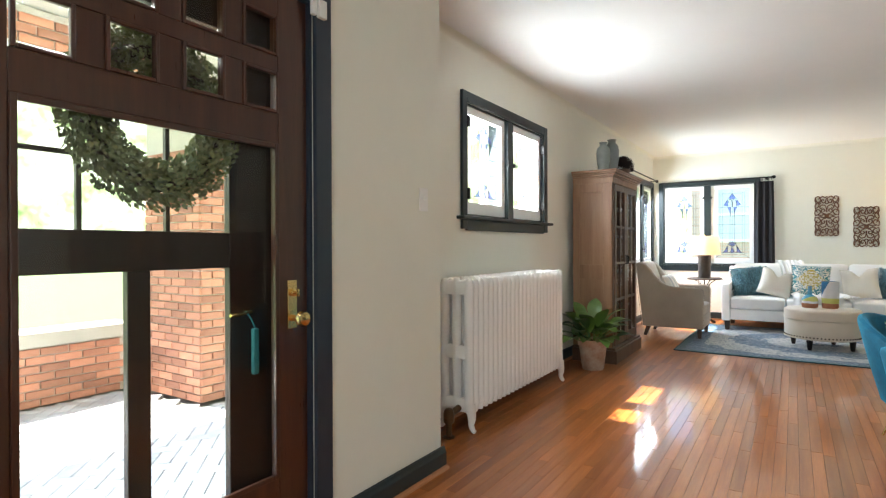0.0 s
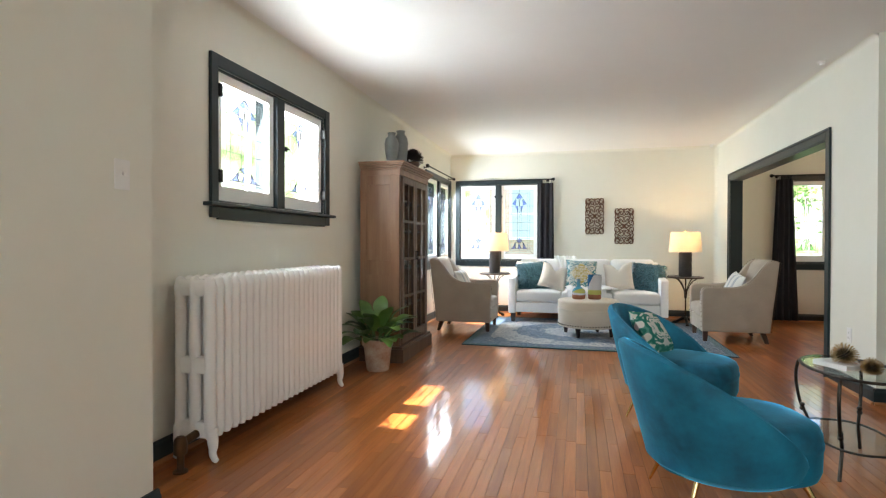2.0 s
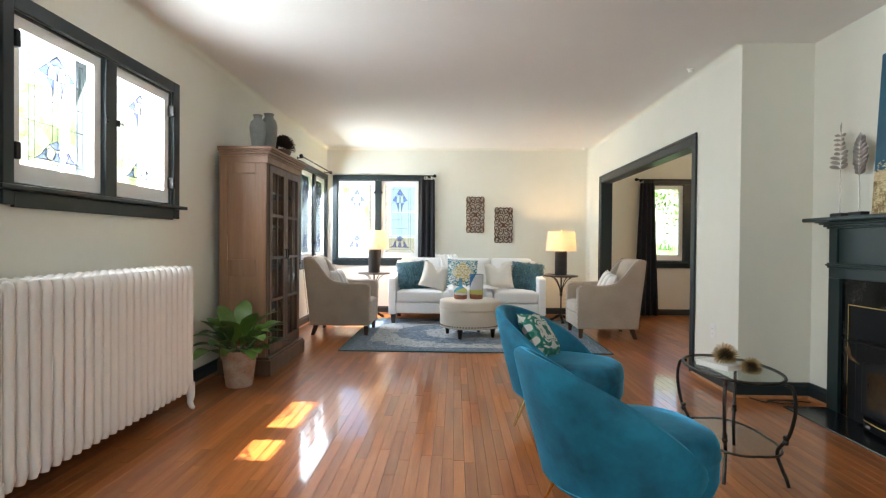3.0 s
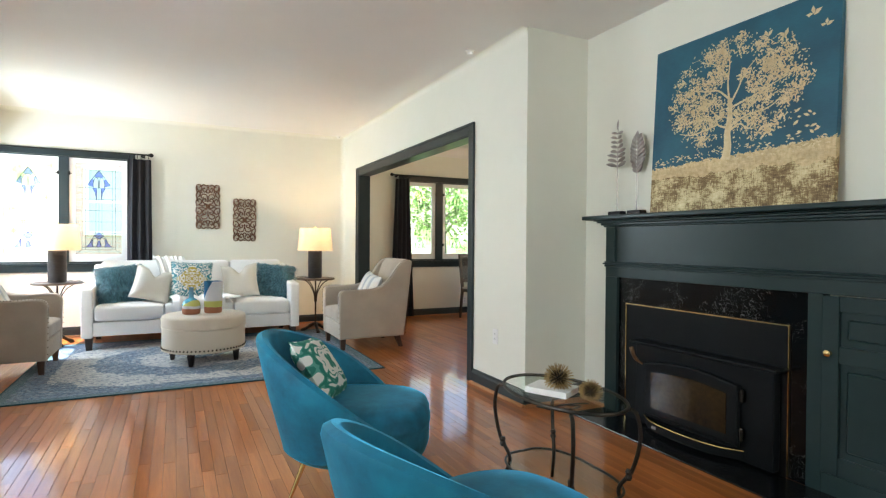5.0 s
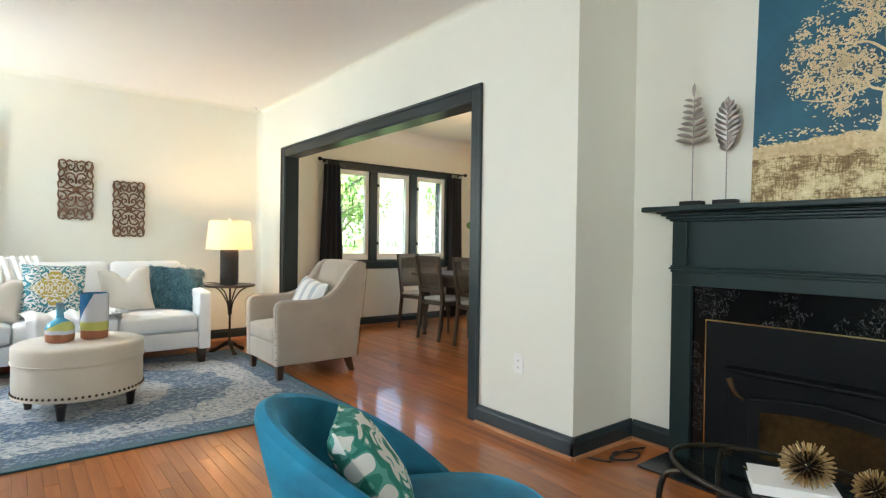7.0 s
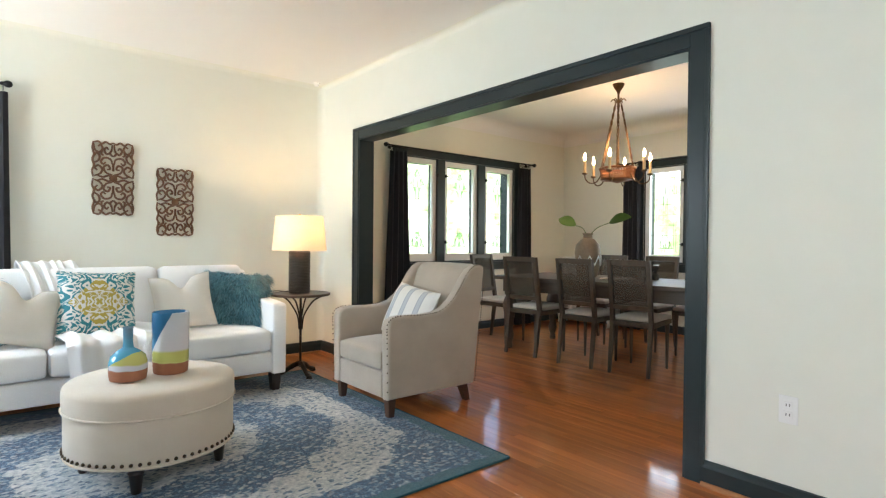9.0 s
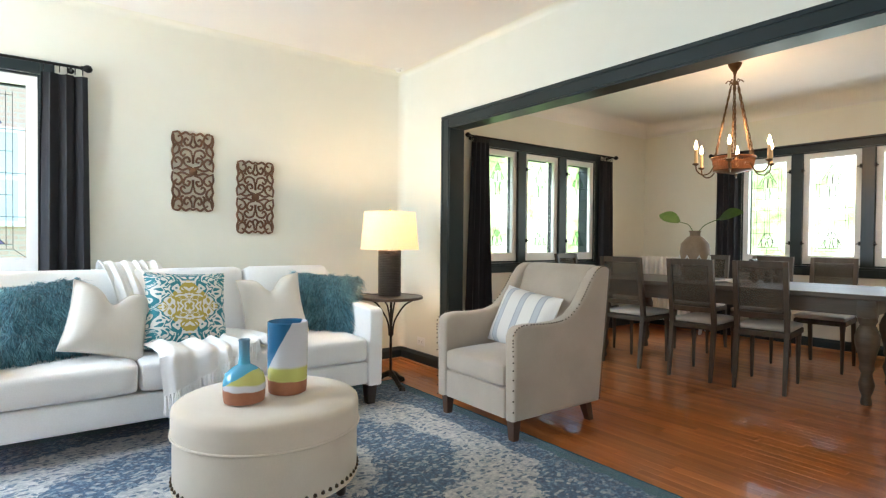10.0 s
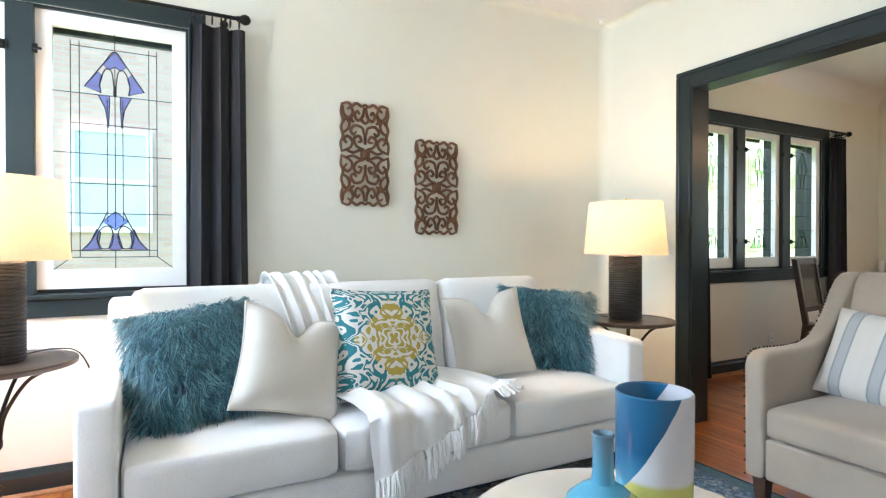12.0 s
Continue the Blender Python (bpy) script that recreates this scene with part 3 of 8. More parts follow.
# ---- front door, storm door ----
door = thing("door_1", "closed dark mahogany front door with a large glass pane", "door", pose(XE, 0, 0), kind="structure")
D0, D1, DZ = 0.135, 1.225, 2.105
xa, xb = -0.060, -0.016
GY0, GY1 = 0.278, 1.088
bm = bmesh.new()
box(bm, xa, xb, D0, GY0, 0.012, DZ, 0.003)
box(bm, xa, xb, GY1, D1, 0.012, DZ, 0.003)
box(bm, xa, xb, GY0, GY1, 0.012, 0.325, 0.003)
box(bm, xa, xb, GY0, GY1, 1.545, 1.655, 0.003)
box(bm, xa, xb, GY0, GY1, 1.805, 1.862, 0.003)
box(bm, xa, xb, GY0, GY1, 2.01, DZ, 0.003)
px = [(0.282, 0.425), (0.498, 0.648), (0.720, 0.870), (0.938, 1.088)]
for z0, z1 in ((1.655, 1.805), (1.862, 2.01)):
    for (a0, a1), (b0, b1) in zip(px[:-1], px[1:]):
        box(bm, xa + 0.001, xb - 0.001, a1, b0, z0, z1, 0.003)
leaf = part("door_leaf", bm, M_DOOR, door, "dark stained mahogany door leaf")
def bead(bm, y0, y1, z0, z1, w=0.014):
    box(bm, xb - 0.010, xb + 0.006, y0, y0 + w, z0, z1, 0.003)
    box(bm, xb - 0.010, xb + 0.006, y1 - w, y1, z0, z1, 0.003)
    box(bm, xb - 0.010, xb + 0.005, y0 + w, y1 - w, z0, z0 + w, 0.003)
    box(bm, xb - 0.010, xb + 0.005, y0 + w, y1 - w, z1 - w, z1, 0.003)
for z0, z1 in ((1.655, 1.805), (1.862, 2.01)):
    for a0, a1 in px:
        bm = bmesh.new()
        bead(bm, a0, a1, z0, z1, 0.012)
        part("glazing_bead", bm, M_DOOR, leaf)
        part("pane", boxes((-0.040, -0.036, a0, a1, z0, z1)), M_GLASS, leaf)
bm = bmesh.new()
bead(bm, GY0, GY1, 0.325, 1.545, 0.018)
part("glazing_bead", bm, M_DOOR, leaf)
part("pane", boxes((-0.040, -0.036, GY0, GY1, 0.325, 1.545)), M_GLASS, leaf)
lock = part("lock_plate", boxes((xb + 0.0005, xb + 0.006, 1.125, 1.170, 0.865, 1.045), bevel=0.002), M_BRASS, door, "polished brass lock plate")
bm = bmesh.new()
lathe(bm, [(0.012, 0), (0.010, 0.02), (0.012, 0.03), (0.026, 0.042), (0.030, 0.055), (0.024, 0.068), (0.008, 0.073)], 16)
bmesh.ops.transform(bm, matrix=pose(xb + 0.006, 1.148, 0.905, 0, 90, 0), verts=bm.verts)
part("knob", bm, M_BRASS, lock, "round brass door knob", True)
bm = bmesh.new()
lathe(bm, [(0.014, 0), (0.014, 0.01), (0.006, 0.012), (0.005, 0.03)], 14)
box(bm, -0.014, 0.014, -0.004, 0.004, 0.022, 0.034, 0.002)
bmesh.ops.transform(bm, matrix=pose(xb + 0.006, 1.148, 1.0, 0, 90, 0), verts=bm.verts)
part("thumb_turn", bm, M_BRASS, lock, "", True)

# the slate trim paint again, with the daylight's blue cast put into the colour
M_TRIMBLUELIT = surface("trim_paint_blue_cast", (0.020, 0.030, 0.046), (0.027, 0.039, 0.058), 2.0, 0.32, bump=0.08, bump_scale=40)
casing = thing("trim_door", "dark slate door casing with the daylight's blue cast in its colour", "trim", pose(XE, 0, 0), kind="structure")
part("side_casing", boxes((0.001, 0.022, 1.240, 1.325, 0, 2.205), bevel=0.005), M_TRIMBLUELIT, casing)
part("side_casing", boxes((0.001, 0.022, 0.035, 0.120, 0, 2.205), bevel=0.005), M_TRIMBLUELIT, casing)
part("head_casing", boxes((0.001, 0.021, 0.120, 1.240, 2.120, 2.205), bevel=0.005), M_TRIMBLUELIT, casing)
part("jamb", boxes((-0.23, 0.0, 1.2265, 1.2395, 0, 2.119)), M_TRIMBLUELIT, casing)
part("jamb", boxes((-0.23, 0.0, 0.1205, 0.1335, 0, 2.119)), M_TRIMBLUELIT, casing)
part("head_jamb", boxes((-0.23, 0.0, 0.134, 1.226, 2.107, 2.1195)), M_TRIMBLUELIT, casing)
part("threshold", boxes((-0.23, -0.004, 0.134, 1.226, -0.018, 0.010), bevel=0.004), M_DOOR, casing)
sensor = thing("door_sensor", "small white plastic door contact sensor", "sensor", pose(XE + 0.0225, 1.262, 2.085))
part("body", boxes((0, 0.02, -0.020, 0.020, -0.035, 0.035), bevel=0.004), M_WHITE, sensor)
part("magnet", boxes((-0.005, 0.012, -0.048, -0.025, -0.03, 0.03), bevel=0.003), M_WHITE, sensor)

storm = thing("storm_door", "dark wooden storm door with glass lights", "door", pose(XE - 0.19, 0, 0))
bm = boxes((0, 0.032, 0.136, 0.215, -0.01, 2.10), (0, 0.032, 0.985, 1.224, -0.01, 2.10), (0, 0.032, 0.215, 0.985, -0.01, 0.16),
           (0, 0.032, 0.215, 0.985, 1.095, 1.222), (0, 0.032, 0.215, 0.985, 1.95, 2.10), (0.001, 0.031, 0.625, 0.697, 0.16, 1.095), bevel=0.003)
sl = part("storm_leaf", bm, M_STORM, storm)
bm = boxes((0.008, 0.024, 0.488, 0.502, 1.222, 1.95), (0.008, 0.024, 0.752, 0.766, 1.222, 1.95), (0.009, 0.023, 0.215, 0.488, 1.435, 1.449))
part("muntin", bm, M_STORM, storm)
part("pane", boxes((0.014, 0.017, 0.215, 0.985, 1.222, 1.95)), M_GLASS, sl)
part("pane", boxes((0.014, 0.017, 0.215, 0.625, 0.16, 1.095)), M_GLASS, sl)
part("pane", boxes((0.014, 0.017, 0.697, 0.985, 0.16, 1.095)), M_GLASS, sl)
bm = bmesh.new()
tube(bm, [(0.033, 1.05, 0.93), (0.065, 1.05, 0.93), (0.07, 1.00, 0.925), (0.07, 0.96, 0.925)], 0.007, 8)
part("lever", bm, M_BRASS, storm, "brass lever handle", True)
# ---- materials of the things ----
M_SOFA = weave("white_sofa_cloth", (0.84, 0.84, 0.83), (0.93, 0.93, 0.92), 170, 0.9, 0.3)
M_LINEN = weave("greige_linen", (0.38, 0.315, 0.25), (0.50, 0.425, 0.345), 420, 0.9, 0.3)
M_OTTO = weave("cream_linen", (0.62, 0.53, 0.42), (0.72, 0.63, 0.51), 380, 0.9, 0.3)
M_PALE = weave("pale_cushion_linen", (0.64, 0.60, 0.53), (0.76, 0.72, 0.65), 350, 0.9, 0.3)
M_THROW = weave("white_throw_knit", (0.86, 0.855, 0.84), (0.93, 0.925, 0.91), 260, 0.95, 0.4)
M_SEATPAD = weave("oatmeal_seat_cloth", (0.50, 0.47, 0.41), (0.62, 0.58, 0.52), 380, 0.9, 0.2)
M_NAIL = surface("nailhead_bronze", (0.05, 0.035, 0.022), (0.11, 0.08, 0.05), 30, 0.35, 0.9, bump=0)
M_LEG = wood("espresso_leg", (0.012, 0.007, 0.005), (0.022, 0.012, 0.008), (0.04, 0.022, 0.014), 2, 0.35, 0.2)
M_LEGB = wood("walnut_leg", (0.04, 0.018, 0.010), (0.07, 0.032, 0.018), (0.10, 0.05, 0.028), 2, 0.4, 0.2)
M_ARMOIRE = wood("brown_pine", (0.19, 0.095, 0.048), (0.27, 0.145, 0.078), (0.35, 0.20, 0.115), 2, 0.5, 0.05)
# darker pine for the front, doors, shelves, back, plinth and the bowl on top
M_ARMDARK = wood("dark_pine", (0.07, 0.038, 0.022), (0.11, 0.06, 0.035), (0.16, 0.09, 0.055), 2, 0.5, 0.05)
M_DINING = wood("weathered_oak", (0.045, 0.032, 0.021), (0.085, 0.062, 0.042), (0.13, 0.098, 0.070), 1, 0.5, 0.05)
M_CARVED = wood("carved_brown_wood", (0.075, 0.028, 0.010), (0.15, 0.062, 0.024), (0.25, 0.115, 0.048), 2, 0.5, 0.05, fine=2)
M_TABLEWOOD = wood("dark_table_wood", (0.03, 0.018, 0.012), (0.055, 0.035, 0.023), (0.09, 0.06, 0.04), 0, 0.4, 0.1)
M_IRON = surface("worn_iron", (0.022, 0.018, 0.015), (0.06, 0.05, 0.04), 25, 0.42, 0.8, bump=0.2)
M_VASE_GREY = surface("grey_stoneware", (0.16, 0.17, 0.165), (0.24, 0.25, 0.24), 9, 0.55, bump=0.2)
M_TERRA = surface("washed_terracotta", (0.34, 0.15, 0.085), (0.55, 0.47, 0.38), 11, 0.85, bump=0.3, bump_scale=50)
M_SOIL = surface("soil", (0.012, 0.008, 0.006), (0.03, 0.02, 0.014), 40, 0.95, bump=0.6)
M_LEAF = surface("glossy_leaf", (0.05, 0.12, 0.022), (0.13, 0.23, 0.045), 9, 0.35, bump=0.1)
M_LEAF2 = surface("dark_leaf", (0.020, 0.06, 0.018), (0.045, 0.11, 0.03), 9, 0.35, bump=0.1)
M_WREATH = surface("boxwood_leaf", (0.075, 0.095, 0.035), (0.23, 0.25, 0.10), 30, 0.6, bump=0)
M_TWIG = surface("twig", (0.03, 0.018, 0.01), (0.06, 0.04, 0.025), 20, 0.8)
M_PAPER = surface("white_paper", (0.80, 0.79, 0.76), (0.84, 0.83, 0.80), 10, 0.7)
M_GOLD = surface("brushed_gold", (0.42, 0.30, 0.14), (0.60, 0.45, 0.24), 20, 0.35, 0.9, bump=0)
M_SILVER = surface("pewter_leaf_metal", (0.30, 0.27, 0.25), (0.52, 0.47, 0.44), 20, 0.42, 0.9, bump=0.1)
M_COPPER = surface("copper_basket", (0.20, 0.08, 0.038), (0.32, 0.14, 0.068), 25, 0.4, 0.6, bump=0.3)
M_AGED = surface("aged_bronze", (0.09, 0.05, 0.025), (0.17, 0.10, 0.05), 25, 0.4, 0.8, bump=0.2)
M_CANDLE = surface("ivory_candle", (0.62, 0.42, 0.20), (0.74, 0.54, 0.28), 20, 0.5, bump=0)
M_BULB = glow("lit_bulb", (1.0, 0.70, 0.38), 9.0)
M_FIREGLASS = surface("smoked_stove_glass", (0.012, 0.007, 0.004), (0.075, 0.046, 0.018), 4, 0.12, bump=0.02, bump_scale=8)
M_FIREGLASS.node_tree.nodes["Principled BSDF"].inputs["Specular IOR Level"].default_value = 0.2
M_CABLE = surface("black_cable", (0.01, 0.01, 0.01), (0.02, 0.02, 0.02), 20, 0.5, bump=0)
M_TASSEL = surface("teal_tassel", (0.02, 0.16, 0.17), (0.04, 0.24, 0.25), 30, 0.8)


def velvet():
    m, t, b = nodes_of("teal_velvet")
    v = coords(t)
    f = math_n(t, 'ADD', math_n(t, 'MULTIPLY', noise_n(t, v, 4, 4), 0.75), math_n(t, 'MULTIPLY', noise_n(t, v, 18, 3), 0.25))
    t.links.new(ramp(t, f, ((0.34, (0.0, 0.080, 0.145)), (0.70, (0.0, 0.235, 0.390)))), b.inputs["Base Color"])
    b.inputs["Roughness"].default_value = 0.7
    b.inputs["Sheen Weight"].default_value = 1.0
    b.inputs["Sheen Roughness"].default_value = 0.28
    b.inputs["Sheen Tint"].default_value = (0.10, 0.62, 1.0, 1)
    bump_n(t, b, noise_n(t, v, 14, 4), 0.15, 0.01)
    return m


def rug_mat():
    """Distressed medallion rug: cream ground, blue and teal worn figure, teal border. Object coordinates from the rug's centre."""
    m, t, b = nodes_of("rug_pile")
    c = t.nodes.new("ShaderNodeTexCoord")
    sep = t.nodes.new("ShaderNodeSeparateXYZ")
    t.links.new(c.outputs["Object"], sep.inputs[0])
    v = coords(t)
    # distance from the edge, wobbling
    ax = math_n(t, 'SUBTRACT', 1.42, math_n(t, 'ABSOLUTE', sep.outputs[0]))
    ay = math_n(t, 'SUBTRACT', 1.20, math_n(t, 'ABSOLUTE', sep.outputs[1]))
    edge = math_n(t, 'MINIMUM', ax, ay)
    wob = math_n(t, 'ADD', edge, math_n(t, 'MULTIPLY', noise_n(t, v, 14, 4), 0.10))
    border = math_n(t, 'LESS_THAN', wob, 0.125)
    band = math_n(t, 'MULTIPLY', math_n(t, 'GREATER_THAN', wob, 0.125), math_n(t, 'LESS_THAN', wob, 0.27))
    # figure: small leafy cells
    vor = node(t, "ShaderNodeTexVoronoi", Scale=30.0)
    warp = t.nodes.new("ShaderNodeVectorMath")
    nz = node(t, "ShaderNodeTexNoise", Scale=9.0, Detail=3.0)
    t.links.new(v, nz.inputs["Vector"])
    sc = t.nodes.new("ShaderNodeVectorMath")
    sc.operation = 'SCALE'
    sc.inputs[3].default_value = 0.10
    t.links.new(nz.outputs["Color"], sc.inputs[0])
    t.links.new(v, warp.inputs[0])
    t.links.new(sc.outputs[0], warp.inputs[1])
    flat = t.nodes.new("ShaderNodeMapping")
    flat.inputs["Scale"].default_value = (0.72, 1.25, 1.0)
    t.links.new(warp.outputs[0], flat.inputs["Vector"])
    t.links.new(flat.outputs[0], vor.inputs["Vector"])
    fig = math_n(t, 'LESS_THAN', vor.outputs["Distance"], 0.36)
    # rings of the medallion
    rad = t.nodes.new("ShaderNodeVectorMath")
    rad.operation = 'LENGTH'
    st = coords(t, (0.9, 1.15, 0))
    t.links.new(st, rad.inputs[0])
    rr = math_n(t, 'ADD', rad.outputs["Value"], math_n(t, 'ADD', math_n(t, 'MULTIPLY', noise_n(t, v, 5, 2), 0.30), math_n(t, 'MULTIPLY', noise_n(t, v, 30, 4, 0.7), 0.16)))
    ring = math_n(t, 'GREATER_THAN', math_n(t, 'SINE', math_n(t, 'MULTIPLY', rr, 8.5)), 0.05)
    wear = noise_n(t, v, 48, 5, 0.75)
    cream = ramp(t, noise_n(t, v, 45, 3), ((0.35, (0.30, 0.34, 0.37)), (0.65, (0.60, 0.60, 0.58))))
    blue = ramp(t, wear, ((0.40, (0.003, 0.028, 0.085)), (0.54, (0.010, 0.090, 0.19)), (0.64, (0.26, 0.36, 0.43))))
    field = mixc(t, ring, mixc(t, math_n(t, 'MULTIPLY', fig, 0.85), cream, blue), mixc(t, math_n(t, 'MULTIPLY', fig, 0.7), blue, cream))
    field = mixc(t, band, field, mixc(t, math_n(t, 'MULTIPLY', fig, 0.35), blue, cream))
    teal = ramp(t, wear, ((0.3, (0.003, 0.055, 0.090)), (0.7, (0.012, 0.115, 0.16))))
    speck = math_n(t, 'GREATER_THAN', noise_n(t, coords(t, (1, 1.6, 1)), 70, 4, 0.75), 0.56)
    field = mixc(t, math_n(t, 'MULTIPLY', speck, 0.30), field, blue)
    pale = math_n(t, 'GREATER_THAN', noise_n(t, coords(t, (1.5, 1, 1)), 62, 4, 0.75), 0.55)
    field = mixc(t, math_n(t, 'MULTIPLY', pale, 0.12), field, cream)
    col = mixc(t, border, field, teal)
    t.links.new(col, b.inputs["Base Color"])
    b.inputs["Roughness"].default_value = 0.95
    b.inputs["Sheen Weight"].default_value = 0.25
    bump_n(t, b, noise_n(t, v, 230, 2), 0.6, 0.006)
    return m


def figured(name, ground, ink1, ink2, kind):
    """Printed cushion cover; the figure is mirrored about both middle lines."""
    m, t, b = nodes_of(name)
    c = t.nodes.new("ShaderNodeTexCoord")
    sep = t.nodes.new("ShaderNodeSeparateXYZ")
    t.links.new(c.outputs["Object"], sep.inputs[0])
    x = math_n(t, 'ABSOLUTE', sep.outputs[0])
    z = math_n(t, 'ABSOLUTE', sep.outputs[2])
    comb = t.nodes.new("ShaderNodeCombineXYZ")
    t.links.new(x, comb.inputs[0])
    t.links.new(z, comb.inputs[1])
    nz = node(t, "ShaderNodeTexNoise", Scale=12.0 if kind == 'damask' else 7.0, Detail=1.0, Distortion=1.6)
    t.links.new(comb.outputs[0], nz.inputs["Vector"])
    wave = math_n(t, 'SINE', math_n(t, 'MULTIPLY', nz.outputs["Fac"], 36.0 if kind == 'damask' else 34.0))
    ink = math_n(t, 'GREATER_THAN', wave, 0.0 if kind == 'damask' else 0.25)
    if kind == 'damask':
        d = math_n(t, 'ADD', x, z)
        zone = math_n(t, 'LESS_THAN', d, 0.165)
        inkc = mixc(t, zone, ink1, ink2)
    else:
        inkc = mixc(t, math_n(t, 'GREATER_THAN', wave, 0.75), ink1, ink2)
    t.links.new(mixc(t, ink, ground, inkc), b.inputs["Base Color"])
    b.inputs["Roughness"].default_value = 0.9
    bump_n(t, b, noise_n(t, coords(t), 300, 2), 0.4, 0.003)
    return m


def striped(name):
    m, t, b = nodes_of(name)
    c = t.nodes.new("ShaderNodeTexCoord")
    sep = t.nodes.new("ShaderNodeSeparateXYZ")
    t.links.new(c.outputs["Object"], sep.inputs[0])
    u = math_n(t, 'FRACT', math_n(t, 'ADD', math_n(t, 'MULTIPLY', sep.outputs[0], 6.8), 0.5))
    col = ramp(t, u, ((0.0, (0.72, 0.70, 0.66)), (0.30, (0.72, 0.70, 0.66)), (0.33, (0.20, 0.24, 0.30)), (0.38, (0.42, 0.45, 0.49)), (0.58, (0.42, 0.45, 0.49)), (0.63, (0.20, 0.24, 0.30)), (0.66, (0.72, 0.70, 0.66)), (1.0, (0.74, 0.72, 0.68))))
    col = mixc(t, math_n(t, 'MULTIPLY', noise_n(t, coords(t), 200, 2), 0.35), col, (0.70, 0.68, 0.65))
    t.links.new(col, b.inputs["Base Color"])
    b.inputs["Roughness"].default_value = 0.9
    bump_n(t, b, noise_n(t, coords(t), 300, 2), 0.4, 0.003)
    return m


def glazed(name, height, slant):
    """Dipped pottery: bare clay foot, white and yellow-green bands, then a blue glaze with a slanting edge."""
    m, t, b = nodes_of(name)
    c = t.nodes.new("ShaderNodeTexCoord")
    sep = t.nodes.new("ShaderNodeSeparateXYZ")
    t.links.new(c.outputs["Object"], sep.inputs[0])
    wob = math_n(t, 'MULTIPLY', math_n(t, 'SUBTRACT', noise_n(t, coords(t), 8, 2), 0.5), 0.03)
    h = math_n(t, 'DIVIDE', math_n(t, 'ADD', sep.outputs[2], wob), height)
    side = math_n(t, 'ADD', math_n(t, 'MULTIPLY', sep.outputs[0], 0.79), math_n(t, 'MULTIPLY', sep.outputs[1], -0.62))
    tilt = math_n(t, 'SUBTRACT', h, math_n(t, 'MULTIPLY', side, slant))
    clay, pale, lime = (0.34, 0.125, 0.06), (0.62, 0.63, 0.66), (0.52, 0.53, 0.16)
    if slant > 4:
        low = ramp(t, h, ((0.0, clay), (0.185, clay), (0.20, lime), (0.36, lime), (0.40, pale), (1.0, pale)))
        up = ramp(t, h, ((0.3, (0.08, 0.28, 0.44)), (0.62, (0.02, 0.11, 0.23)), (1.0, (0.03, 0.14, 0.27))))
        isup = math_n(t, 'GREATER_THAN', tilt, 0.74)
    else:
        low = ramp(t, h, ((0.0, clay), (0.21, clay), (0.23, pale), (0.30, pale), (0.33, lime), (1.0, lime)))
        up = ramp(t, h, ((0.3, (0.07, 0.36, 0.52)), (0.62, (0.10, 0.38, 0.55)), (1.0, (0.15, 0.26, 0.34))))
        isup = math_n(t, 'GREATER_THAN', tilt, 0.42)
    t.links.new(mixc(t, isup, low, up), b.inputs["Base Color"])
    t.links.new(ramp(t, h, ((0.19, (0.7, 0.7, 0.7)), (0.22, (0.10, 0.10, 0.10)))), b.inputs["Roughness"])
    return m


def marble_mat():
    m, t, b = nodes_of("black_marble")
    v = coords(t)
    n1 = node(t, "ShaderNodeTexNoise", Scale=24.0, Detail=9.0, Distortion=1.6)
    t.links.new(v, n1.inputs["Vector"])
    vein = math_n(t, 'ABSOLUTE', math_n(t, 'SUBTRACT', n1.outputs["Fac"], 0.5))
    fade = noise_n(t, v, 5, 3)
    k = math_n(t, 'MULTIPLY', math_n(t, 'LESS_THAN', vein, 0.008), math_n(t, 'GREATER_THAN', fade, 0.52))
    t.links.new(mixc(t, k, (0.004, 0.0045, 0.005), (0.12, 0.12, 0.12)), b.inputs["Base Color"])
    b.inputs["Roughness"].default_value = 0.14
    b.inputs["Specular IOR Level"].default_value = 0.25
    return m


def shade_mat():
    """Cream linen lampshade: lets the bulb's light glow through."""
    m, t, b = nodes_of("lampshade_linen")
    t.nodes.remove(b)
    out = t.nodes["Material Output"]
    tl = node(t, "ShaderNodeBsdfTranslucent")
    df = node(t, "ShaderNodeBsdfDiffuse")
    col = ramp(t, noise_n(t, coords(t, (1, 1, 0.3)), 220, 2), ((0.3, (0.76, 0.69, 0.57)), (0.7, (0.82, 0.75, 0.64))))
    t.links.new(col, tl.inputs[0])
    t.links.new(col, df.inputs[0])
    mx = node(t, "ShaderNodeMixShader", Fac=0.62)
    t.links.new(tl.outputs[0], mx.inputs[1])
    t.links.new(df.outputs[0], mx.inputs[2])
    t.links.new(mx.outputs[0], out.inputs[0])
    return m


